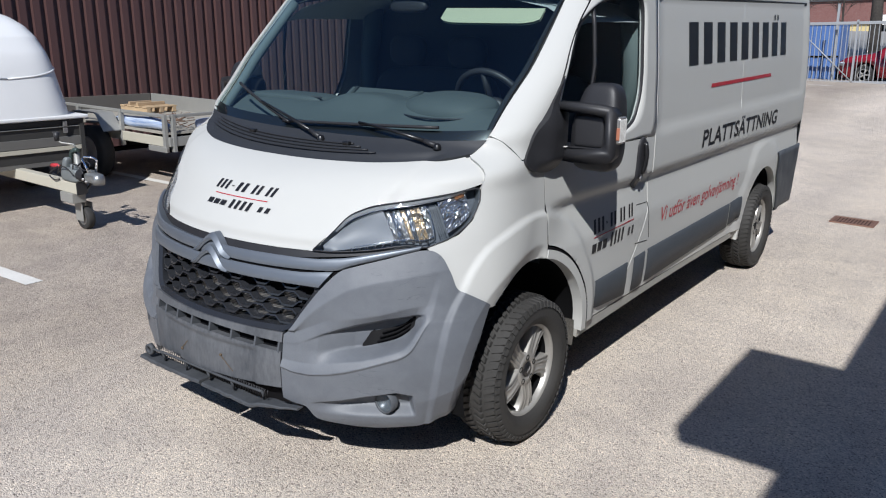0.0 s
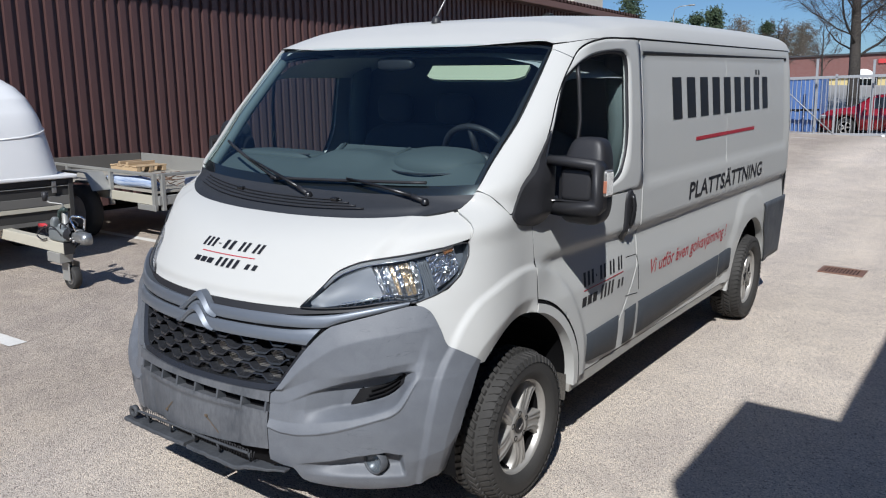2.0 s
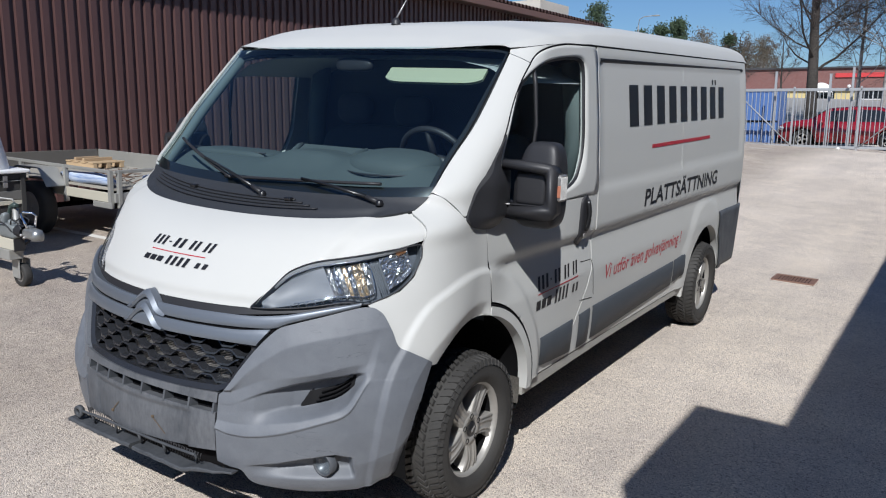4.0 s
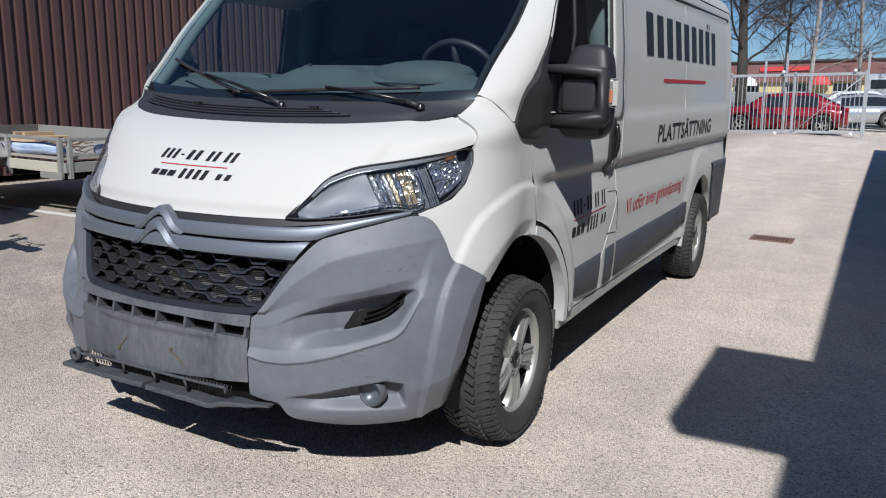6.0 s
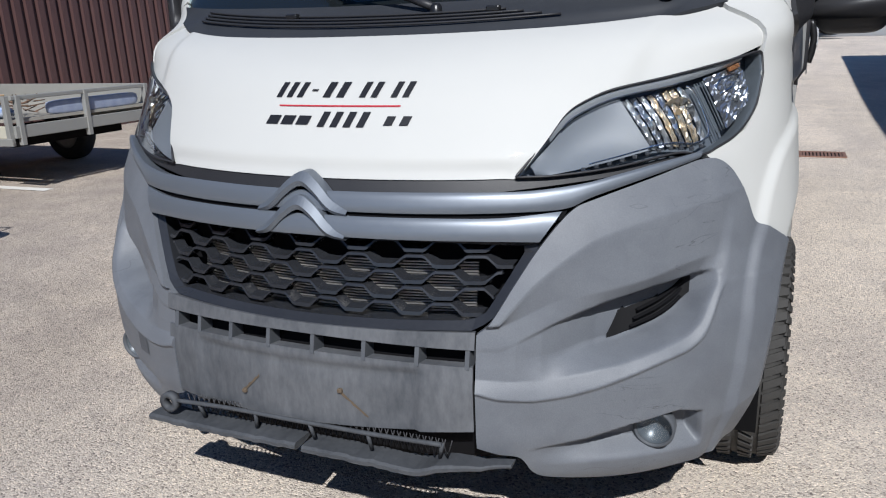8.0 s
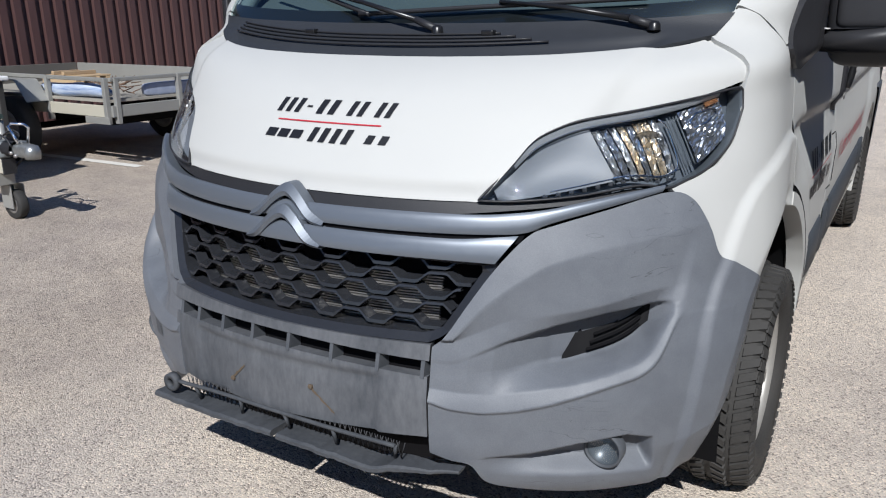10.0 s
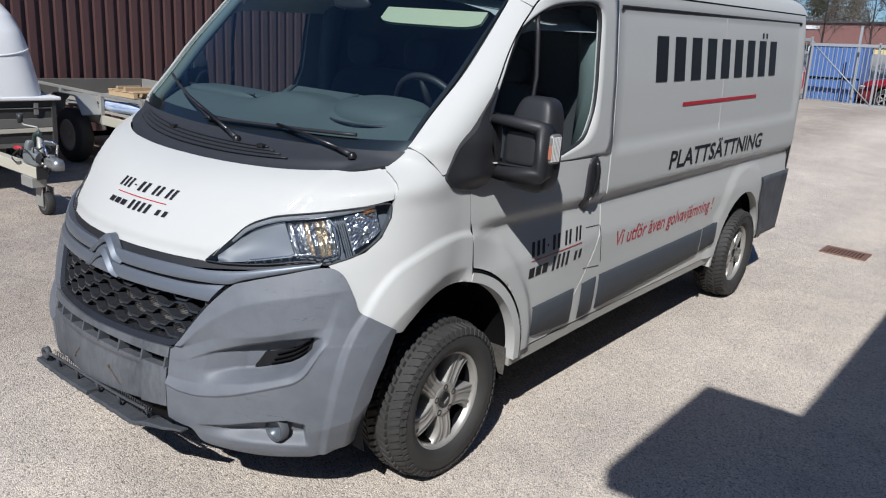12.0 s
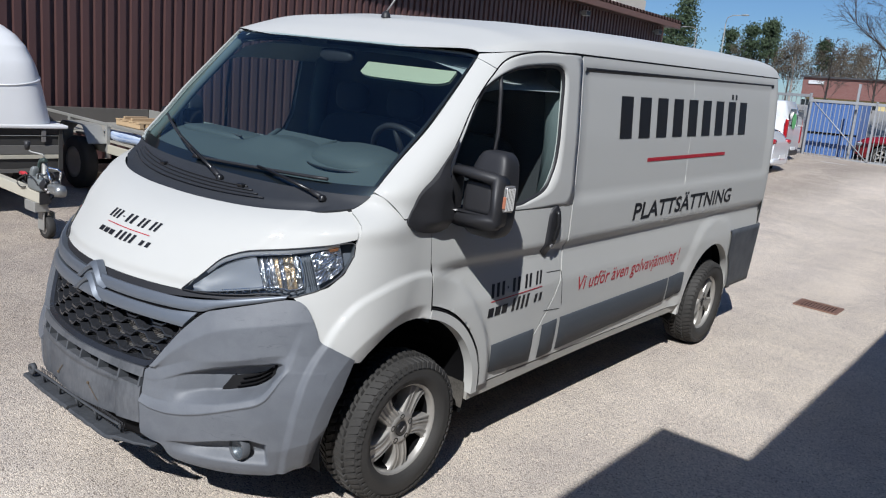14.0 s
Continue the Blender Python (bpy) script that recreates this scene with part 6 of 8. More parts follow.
# ---- cabin ----
def cabin():
    # bulkhead, floor, door linings
    bm = bmesh.new()
    box(bm, -0.96, 0.96, 2.12, 2.15, 0.5, 1.98)
    part("bulkhead", bm, M_CABIN, van)
    bm = bmesh.new()
    box(bm, -0.94, 0.94, 1.42, 2.1, 0.50, 0.56)
    box(bm, -0.56, 0.56, 0.75, 1.419, 0.50, 0.56)
    part("cab_floor", bm, M_CABIN, van)
    bm = bmesh.new()
    rows = [[(x, y, float(np.interp(y, [1.30, 1.45, 2.1], [1.90, 1.93, 1.94])) - 0.10 * (abs(x) / 0.9) ** 6) for x in np.linspace(-0.93, 0.93, 13)] for y in np.linspace(1.34, 2.12, 10)]
    grid(bm, rows)
    part("headlining", bm, mat("headlining_grey", (0.34, 0.36, 0.36), 0.9), van)
    for side in (1, -1):
        bm = bmesh.new()
        rows = [[on_flank(y, z, -0.055, side) for y in np.linspace(1.0, 2.1, 8)] for z in np.linspace(0.88, 1.27, 6)]
        grid(bm, rows)
        part("door_lining", bm, M_CABIN, van)
        bm = bmesh.new()
        tube(bm, [glass_pt(side * 0.872, z, -0.045) for z in np.linspace(1.33, 1.92, 12)], 0.026, 8)
        # one lining in two tones: shade coloured in at the driver's side, light opposite
        part("pillar_lining", bm, mat("pillar_lining_shaded", (0.012, 0.014, 0.016), 0.8) if side > 0 else mat("pillar_lining_lit", (0.10, 0.125, 0.125), 0.8), van)
        bm = bmesh.new()
        tube(bm, [Vector((side * 0.90, 2.02, 1.25)), Vector((side * 0.90, 2.03, 1.6)), Vector((side * 0.86, 2.04, 1.92))], 0.06, 8)
        part("seat_belt_pillar", bm, mat("belt_pillar_grey", (0.09, 0.115, 0.115), 0.8), van)
    # dashboard: a broad shelf with a raised middle and a hood over the dials
    bm = bmesh.new()
    rows = []
    for t in np.linspace(0, 1, 26):
        r = []
        for x in np.linspace(-0.90, 0.90, 61):
            y0 = glass_pt(x, 1.335, 0).y + 0.03
            y = y0 + (1.16 - y0) * t
            z = 1.325 + 0.085 * smoothstep(0, 0.6, t)
            z += 0.055 * math.exp(-((x - 0.02) / 0.21) ** 4) * smoothstep(0.35, 0.62, t)
            z += 0.075 * math.exp(-((x - 0.47) / 0.22) ** 4) * smoothstep(0.25, 0.7, t) * smoothstep(1.05, 0.8, t)
            z -= 0.16 * smoothstep(0.86, 1.0, t)
            r.append((x, y, z))
        rows.append(r)
    rows.append([(x, 1.17, 0.75) for x, y, z in rows[-1]])
    grid(bm, rows)
    dash = part("dashboard", bm, M_DASH, van, "grey plastic dashboard with dial hood")
    bm = bmesh.new()
    superbox(bm, (0.0, 1.03, 1.430), (0.075, 0.030, 0.010), 4.0, 10, 20)
    part("top_vent", bm, M_BLACKG, dash)
    bm = bmesh.new()
    prism(bm, [(-0.13, 0.83), (0.17, 0.83), (0.27, 1.16), (-0.23, 1.16)], 0.06, "z", 1.300)
    for v in bm.verts:
        v.co.z = 1.300 if v.co.z < 1.33 else 1.350 if v.co.y < 0.9 else 1.476
    part("centre_pod", bm, M_DASH, dash)
    for x0, x1, y0, y1 in ((-0.10, -0.19, 0.88, 1.15), (0.14, 0.23, 0.88, 1.15)):
        part("pod_ridge", tube(bmesh.new(), [(x0, y0, 1.368), ((x0 + x1) / 2, (y0 + y1) / 2, 1.424), (x1, y1, 1.474)], 0.010, 6), M_DASH, dash)
    bm = superbox(bmesh.new(), (0.47, 1.05, 1.418), (0.225, 0.17, 0.075), 2.5, 14, 28, lambda p: p + Vector((0, 0, 0.10 * p.y)))
    part("dial_hood", bm, M_DASH, dash)
    # seams and slots that break up the dash top
    for pts, r, m in (([(x, glass_pt(x, 1.335, 0).y + 0.065, 1.338) for x in np.linspace(-0.62, -0.12, 14)], 0.007, M_BLACKP),
                      ([(x, glass_pt(x, 1.335, 0).y + 0.065, 1.338) for x in np.linspace(0.10, 0.66, 14)], 0.007, M_BLACKP),
                      ([(0.47 + 0.235 * math.cos(a), 1.03 + 0.18 * math.sin(a), 1.412 + 0.016 * math.sin(a)) for a in np.linspace(math.pi, 2 * math.pi, 24)], 0.005, M_BLACKP),
                      ([(-0.86, 1.02, 1.425), (-0.60, 0.99, 1.425), (-0.28, 0.98, 1.428)], 0.005, M_CABIN)):
        part("dash_seam", tube(bmesh.new(), pts, r, 6), m, dash)
    part("passenger_pad", superbox(bmesh.new(), (-0.55, 1.06, 1.405), (0.27, 0.11, 0.030), 4.0, 12, 26), M_DASH, dash)
    # steering wheel
    bm = bmesh.new()
    c, tilt = Vector((0.49, 1.36, 1.41)), Euler((math.radians(-62), 0, 0)).to_matrix()
    pts = [c + tilt @ Vector((0.195 * math.cos(a), 0.195 * math.sin(a), 0)) for a in np.linspace(0, 2 * math.pi, 41)]
    tube(bm, pts, 0.016, 8)
    sw = part("steering_wheel", bm, M_BLACKP, van, "dark steering wheel")
    bm = bmesh.new()
    superbox(bm, (0.49, 1.355, 1.40), (0.075, 0.03, 0.06), 3.0, 10, 16)
    for a in (0.1, math.pi - 0.1, -math.pi / 2):
        cyl(bm, c, c + tilt @ Vector((0.19 * math.cos(a), 0.19 * math.sin(a), 0)), 0.018, 0.014, 8)
    part("wheel_boss", bm, M_BLACKP, sw)
    # seats
    for x, w in ((0.46, 0.25), (-0.32, 0.46)):
        bm = superbox(bmesh.new(), (x, 1.70, 0.92), (w, 0.26, 0.09), 4.0, 12, 20)
        seat = part("seat", bm, M_FABRIC, van, "dark fabric cab seat")
        bm = superbox(bmesh.new(), (x, 1.97, 1.25), (w, 0.08, 0.30), 4.0, 14, 20)
        part("seat_back", bm, M_FABRIC, seat)
        for hx in ((x,) if w < 0.3 else (x - 0.22, x + 0.22)):
            bm = superbox(bmesh.new(), (hx, 1.98, 1.64), (0.13, 0.05, 0.09), 3.0, 12, 18)
            part("headrest", bm, M_FABRIC, seat)
    # sun visor, pale green-grey, folded down on the driver's side
    bm = bmesh.new()
    for d in (-0.085, -0.098):
        rows = []
        for k in np.linspace(0, 1, 6):
            rows.append([glass_pt(x, 1.856 + 0.018 * (abs(x - 0.52) / 0.26) ** 8 + (1.922 - 1.856 - 0.018 * (abs(x - 0.52) / 0.26) ** 8) * k, d) for x in np.linspace(0.26, 0.78, 22)])
        grid(bm, rows)
    part("sun_visor", bm, mat("visor_pale_green_grey", (0.34, 0.355, 0.25), 0.8), van, "pale sun visor")
    bm = superbox(bmesh.new(), (0.0, 1.33, 1.875), (0.12, 0.03, 0.035), 3.0, 10, 18)
    part("overhead_console", bm, M_BLACKP, van)


cabin()

# ---- lettering ----
def text_mesh(body, name, weight=0.0):
    cu = bpy.data.curves.new(name, "FONT")
    cu.body = body
    cu.size = 1.0
    cu.offset = weight
    cu.resolution_u = 3
    ob = new(name, cu)
    bpy.context.view_layer.update()
    me = bpy.data.meshes.new_from_object(ob.evaluated_get(bpy.context.evaluated_depsgraph_get()))
    bpy.data.objects.remove(ob)
    bpy.data.curves.remove(cu)
    return me


def flank_writing(body, y0, y1, z0, rise, cap, material, label, shear=0.0, weight=0.0):
    """A line of writing on the flank, each character a mesh of its own."""
    me = text_mesh(body, "lettering", weight)
    xs = [v.co.x for v in me.vertices]
    lo, hi = min(xs), max(xs)
    whole = bmesh.new()
    whole.from_mesh(me)
    bpy.data.meshes.remove(me)
    left, clumps = set(whole.verts), []
    while left:
        stack, seen = [left.pop()], set()
        while stack:
            v = stack.pop()
            seen.add(v)
            for e in v.link_edges:
                w = e.other_vert(v)
                if w in left:
                    left.discard(w)
                    stack.append(w)
        clumps.append(seen)
    clumps.sort(key=lambda c: min(v.co.x for v in c))
    letters = []
    for c in clumps:
        a, b = min(v.co.x for v in c), max(v.co.x for v in c)
        if letters and min(b, letters[-1][1]) - max(a, letters[-1][0]) > 0.5 * min(b - a, letters[-1][1] - letters[-1][0]):
            letters[-1] = (min(a, letters[-1][0]), max(b, letters[-1][1]), letters[-1][2] | c)
        else:
            letters.append((a, b, c))
    for _, _, c in letters:
        bm = bmesh.new()
        at = {v: bm.verts.new(v.co) for v in sorted(c, key=lambda v: v.index)}
        for f in whole.faces:
            if f.verts[0] in at:
                bm.faces.new([at[v] for v in f.verts])
        bmesh.ops.subdivide_edges(bm, edges=[e for e in bm.edges if e.calc_length() > 0.4], cuts=2)
        for v in bm.verts:
            t = (v.co.x - lo) / (hi - lo)
            y = y0 + (y1 - y0) * t + shear * v.co.y * cap / 0.69
            z = z0 + rise * t + v.co.y * cap / 0.69
            v.co = on_flank(y, z, 0.0025)
        part("letter", bm, material, van, label, recalc=False)
    whole.free()


def flank_bar(y0, y1, z0, z1, rise, material, label, parent=None, shear=0.0, h=0.0025):
    bm = bmesh.new()
    n = max(2, int((y1 - y0) / 0.08))
    rows = []
    for z in (z0, (z0 + z1) / 2, z1):
        rows.append([on_flank(y0 + (y1 - y0) * i / n + shear * (z - z0), z + rise * (y0 + (y1 - y0) * i / n), h) for i in range(n + 1)])
    grid(bm, rows)
    return part("lettering_bar", bm, material, parent or van, label, recalc=False)


# firm's name: plain upright blocks of the letters' size
rise = 0.0165
for k in range(9):
    w = 0.236
    flank_bar(2.545 + w * k, 2.545 + w * k + 0.148, 1.597 - rise * 2.54, 1.829 - rise * 2.54, rise, M_INK, "black vinyl lettering block", shear=-0.02)
for dy in (0.05, 0.125):
    flank_bar(2.545 + 0.236 * 7 + dy, 2.545 + 0.236 * 7 + dy + 0.035, 1.845 - rise * 2.54, 1.880 - rise * 2.54, rise, M_INK, "black vinyl lettering block")
flank_bar(2.935, 4.215, 1.462 - rise * 2.94, 1.484 - rise * 2.94, rise, M_RED, "dark red vinyl stripe")
flank_writing("PLATTSÄTTNING", 2.823, 4.445, 1.118, 0.016, 0.098, M_INK, "black vinyl lettering reading PLATTSÄTTNING", 0.12, 0.022)
flank_writing("Vi utför även golvavjämning !", 2.275, 3.665, 0.760, 0.014, 0.082, M_RED, "dark red script lettering on the flank", 0.10, 0.008)
# phone and web address on door and bonnet, as plain bars
def cells(a, b, n, fill=0.54):
    """n equal cells between a and b, each filled in part."""
    w = (b - a) / n
    return [(a + w * (k + 0.5 - fill / 2), a + w * (k + 0.5 + fill / 2)) for k in range(n)]


for a, b, n in ((1.475, 1.595, 3), (1.605, 1.625, 1), (1.64, 1.72, 2), (1.745, 1.815, 2), (1.84, 1.905, 2)):
    for y0, y1 in cells(a, b, n):
        hgt, zc = (0.068, 0.842) if b - a > 0.03 else (0.012, 0.867)
        flank_bar(y0, y1, zc - 0.05 * 1.475, zc + hgt - 0.05 * 1.475, 0.05, M_INK, "black vinyl lettering bar", shear=0.1)
flank_bar(1.485, 1.91, 0.822 - 0.05 * 1.475, 0.827 - 0.05 * 1.475, 0.05, M_RED, "thin red stripe")
for y0, y1, a, b in [(p, q, 0.0, 0.045) for p, q in cells(1.465, 1.625, 3, 0.8)] + [(p, q, -0.008, 0.062) for p, q in cells(1.65, 1.805, 4)] + [(p, q, 0.0, 0.045) for p, q in cells(1.84, 1.925, 2)]:
    flank_bar(y0, y1, 0.748 + a - 0.05 * 1.475, 0.748 + b - 0.05 * 1.475, 0.05, M_INK, "black vinyl lettering bar", shear=0.1)


def bonnet_bar(x0, x1, z0, z1, material, label, shear=0.0):
    bm = bmesh.new()
    rows = []
    for z in (z0, (z0 + z1) / 2, z1):
        r = []
        for x in np.linspace(x0, x1, max(3, int((x1 - x0) / 0.04) + 1)):
            u, zz = by_x(x + shear * (z - z0), z)
            p = skin(u, zz)
            r.append(p + skin_n(u, zz) * (bonnet_relief(p) + 0.002))
        rows.append(r)
    grid(bm, rows)
    return part("lettering_bar", bm, material, van, label, recalc=False)


for x0, x1 in cells(-0.155, -0.065, 3) + [(-0.050, -0.034)] + cells(-0.024, 0.048, 2) + cells(0.072, 0.130, 2) + cells(0.150, 0.205, 2):
    small = -0.052 < x0 < -0.030
    bonnet_bar(x0, x1, 1.117 if small else 1.104, 1.121 if small else 1.136, M_INK, "black vinyl lettering bar", 0.3)
bonnet_bar(-0.130, 0.186, 1.0845, 1.0875, M_RED, "thin red stripe")
for x0, x1, z0, z1 in [(a, b, 1.046, 1.065) for a, b in cells(-0.158, -0.030, 3, 0.8)] + [(a, b, 1.042, 1.074) for a, b in cells(-0.016, 0.118, 4)] + [(a, b, 1.046, 1.065) for a, b in cells(0.148, 0.222, 2)]:
    bonnet_bar(x0, x1, z0, z1, M_INK, "black vinyl lettering bar", 0.3)

# ---- trailers beside the hall ----
M_LID = mat("trailer_lid_white_plastic", (0.68, 0.68, 0.67), 0.40, 0, 8.0, 0.5, 0.3, 0.02, 0.4, color2=(0.76, 0.76, 0.75))
M_ALU = mat("aluminium_sheet_dull", (0.13, 0.125, 0.115), 0.55, 0.3, 14.0, 0.6, 0.3, 0.02, 0.4, color2=(0.20, 0.195, 0.18))
M_ZINC = mat("zinc_plate_worn", (0.14, 0.15, 0.15), 0.34, 0.7, 30.0, 0.8, 0.8, 0.03, 0.5, color2=(0.52, 0.53, 0.53))
M_TRDARK = mat("trailer_board_dark", (0.030, 0.029, 0.028), 0.6, 0, 20.0, 0.5, 0.4, 0.05, 0.3, color2=(0.055, 0.053, 0.050))
M_CREAM = mat("drawbar_zinc_cream", (0.48, 0.45, 0.36), 0.5, 0.15, 30.0, 0.4, 0.3, color2=(0.56, 0.53, 0.44))
M_WOOD = mat("pallet_wood", (0.28, 0.20, 0.13), 0.85, 0, 40.0, 0.4, 0.6, 0.15, 0.2, color2=(0.55, 0.40, 0.24), rand=0.4)
M_BANNER = mat("banner_blue_white", (0.08, 0.17, 0.40), 0.35, 0, 5.0, 0.3, 2.6, 0.0, 0.5, color2=(0.72, 0.77, 0.80), coarse=2.0, stretch=(0.5, 2.0, 7.0))


def small_wheel(parent, c, r, w, rim=M_GALV, name="wheel"):
    ob = part(name, lathe(bmesh.new(), [(-w, r * 0.60), (-w, r * 0.93), (-w * 0.7, r), (w * 0.7, r), (w, r * 0.93), (w, r * 0.60)], 32, "y", c), M_RUBBER, parent, "black rubber tyre")
    part("rim", lathe(bmesh.new(), [(-w * 0.8, 0.001), (-w * 0.5, r * 0.25), (-w * 0.9, r * 0.45), (-w * 0.95, r * 0.62), (w * 0.9, r * 0.62), (w * 0.6, 0.001)], 24, "y", c), rim, ob)
    return ob


def covered_trailer():
    g = ground_z(-4.6, 1.6)
    ob = thing("box_trailer", "galvanised box trailer with a domed white plastic lid", "trailer", at=pose(-4.8, 1.55, g, 0, 1.9, 0))
    # local: x ahead along the drawbar, y across, z up
    bm = bmesh.new()
    box(bm, -2.3, 0.0, -0.62, 0.62, 0.42, 0.46)
    part("floor", bm, M_ALU, ob)
    for (x0, x1, y0, y1) in ((-2.3, 0.0, -0.64, -0.615), (-2.3, 0.0, 0.615, 0.64), (-0.026, 0.0, -0.613, 0.613), (-2.3, -2.275, -0.613, 0.613)):
        bm = bmesh.new()
        box(bm, x0, x1, y0, y1, 0.46, 0.845, 0.004)
        side = part("side_board", bm, M_TRDARK, ob, "dark grey trailer side board")
    for z0, z1, m in ((0.555, 0.595, M_CREAM), (0.60, 0.685, M_ALU), (0.775, 0.782, M_GALV), (0.80, 0.845, M_BLACKP)):
        bm = bmesh.new()
        box(bm, 0.001, 0.016, -0.635, 0.635, z0, z1, 0.003)
        part("front_rail", bm, m, ob)
    for y in (-0.62, 0.62):
        bm = bmesh.new()
        box(bm, -0.02, 0.022, y - 0.022, y + 0.022, 0.44, 0.85, 0.004)
        part("corner_post", bm, M_TRDARK, ob)
    for k in range(2):
        bm = bmesh.new()
        y = 0.45
        box(bm, 0.016, 0.036, y - 0.02, y + 0.02, 0.72 + 0.06 * k, 0.77 + 0.06 * k, 0.004)
        part("lid_catch", bm, M_STEEL, ob)
    # lid: rounded rings that shrink and lean back with the height
    def ring(z, grow=0.0):
        hw = float(np.interp(z, [0.86, 1.0, 1.33, 1.45, 1.60, 1.70, 1.78, 1.825, 1.845], [0.672, 0.650, 0.590, 0.560, 0.505, 0.445, 0.36, 0.25, 0.02])) + grow
        xf = float(np.interp(z, [0.86, 1.0, 1.33, 1.45, 1.60, 1.70, 1.78, 1.825, 1.845], [0.045, 0.020, -0.050, -0.09, -0.18, -0.29, -0.44, -0.62, -1.0])) + grow
        xr = -2.34 - (xf - 0.045) * 0.6
        out = []
        for k in range(73):
            a = 2 * math.pi * k / 72
            c, s = math.cos(a), math.sin(a)
            out.append(((xf + xr) / 2 + (xf - xr) / 2 * math.copysign(abs(c) ** 0.42, c), hw * math.copysign(abs(s) ** 0.42, s), z))
        return out
    bm = bmesh.new()
    grid(bm, [ring(z) for z in list(np.linspace(0.862, 1.42, 12)) + list(np.linspace(1.46, 1.845, 26))])
    lid = part("lid", bm, M_LID, ob, "white domed plastic trailer lid")
    bm = bmesh.new()
    band = []
    for k in range(73):
        y = ring(1.3)[k][1]
        band.append(Vector(ring(1.235 + 0.10 * (y / 0.6) ** 2, 0.003)[k]))
    tube(bm, band, 0.007, 6)
    part("moulded_band", bm, mat("lid_band_white", (0.72, 0.72, 0.71), 0.4), lid)
    bm = bmesh.new()
    box(bm, -2.36, 0.05, -0.68, 0.68, 0.85, 0.885, 0.01)
    part("lid_rim", bm, M_LID, lid)
    # drawbar, coupling, jockey wheel
    bm = bmesh.new()
    box(bm, -1.6, 1.05, -0.04, 0.04, 0.335, 0.43, 0.006)
    part("drawbar", bm, M_CREAM, ob, "cream-grey galvanised drawbar")
    M_CAST = mat("cast_housing_grey_green", (0.13, 0.145, 0.15), 0.5, 0.3, 40.0, 0.6, 0.6, 0.08, 0.4, color2=(0.27, 0.29, 0.29))
    bm = superbox(bmesh.new(), (1.27, 0, 0.50), (0.105, 0.050, 0.046), 3.2, 12, 20, lambda p: Vector((p.x, p.y * (1 - 1.2 * max(0.0, p.x)), p.z * (1 - 0.8 * max(0.0, -p.x)))))
    coup = part("coupling", bm, M_ZINC, ob, "zinc-plated ball coupling head")
    part("ball_socket", lathe(bmesh.new(), [(0.455, 0.030), (0.452, 0.047), (0.500, 0.052), (0.535, 0.040), (0.545, 0.0005)], 20, "z", (1.335, 0, 0)), M_ZINC, coup)
    part("latch", box(bmesh.new(), 1.20, 1.27, -0.020, 0.020, 0.540, 0.562, 0.006), M_ZINC, coup)
    bm = bmesh.new()
    tube(bm, [(1.250, -0.030, 0.545), (1.215, -0.034, 0.600), (1.165, -0.034, 0.648), (1.185, -0.020, 0.668), (1.270, 0.010, 0.668), (1.282, 0.030, 0.645), (1.262, 0.034, 0.600), (1.255, 0.030, 0.545)], 0.009, 8)
    part("coupling_handle", bm, M_CHROME, coup)
    for x, z in ((1.19, 0.485), (1.235, 0.470)):
        part("bolt", lathe(bmesh.new(), [(-0.060, 0.0005), (-0.060, 0.012), (-0.046, 0.012)], 8, "y", (x, 0, z)), M_STEEL, coup)
    part("rubber_gaiter", lathe(bmesh.new(), [(1.055 + 0.0125 * k, 0.052 if k % 2 else 0.043) for k in range(10)], 20, "x", (0, 0, 0.50)), M_BLACKP, coup)
    part("brake_housing", superbox(bmesh.new(), (0.945, 0, 0.490), (0.135, 0.052, 0.058), 5.0, 12, 22), M_CAST, coup, "grey-green cast brake housing")
    part("brake_tower", superbox(bmesh.new(), (0.850, 0.0, 0.545), (0.034, 0.034, 0.085), 3.5, 12, 18, lambda p: p + Vector((0.25 * p.z, 0, 0))), M_CAST, coup)
    part("cylinder_cap", lathe(bmesh.new(), [(0.545, 0.030), (0.575, 0.030), (0.582, 0.018), (0.582, 0.0005)], 16, "z", (0.965, 0.0, 0)), M_CAST, coup)
    bm = bmesh.new()
    tube(bm, [(0.835, 0.045, 0.545), (0.845, 0.050, 0.625), (0.870, 0.050, 0.668), (0.915, 0.050, 0.690), (0.965, 0.050, 0.694)], [0.016, 0.018, 0.022, 0.022, 0.016], 10)
    part("brake_lever", bm, mat("lever_dark_green", (0.035, 0.055, 0.05), 0.5), coup, "dark green curved brake lever")
    bm = bmesh.new()
    tube(bm, [(0.79, -0.03, 0.545), (0.74, -0.03, 0.547), (0.66, -0.03, 0.540)], [0.008, 0.020, 0.018], 10)
    part("release_grip", bm, mat("red_grip", (0.45, 0.03, 0.04), 0.45), coup, "red release grip")
    for pts in ([(1.02, -0.04, 0.55), (1.08, -0.06, 0.60), (1.15, -0.05, 0.575), (1.20, -0.05, 0.53)], [(0.80, -0.05, 0.50), (0.88, -0.075, 0.56), (0.98, -0.07, 0.555), (1.06, -0.06, 0.50)],
                [(0.78, -0.04, 0.55), (0.66, -0.06, 0.47), (0.72, -0.06, 0.43), (0.80, -0.05, 0.44)], [(0.95, 0.04, 0.56), (1.05, 0.05, 0.61), (1.14, 0.05, 0.585), (1.10, 0.03, 0.55)]):
        part("brake_cable", tube(bmesh.new(), curve_through(pts, 16), 0.006, 6), M_BLACKP, coup)
    part("bar_cap", box(bmesh.new(), 1.051, 1.064, -0.045, 0.045, 0.330, 0.434, 0.003), M_BLACKP, ob, "black plastic drawbar end cap")
    bm = bmesh.new()
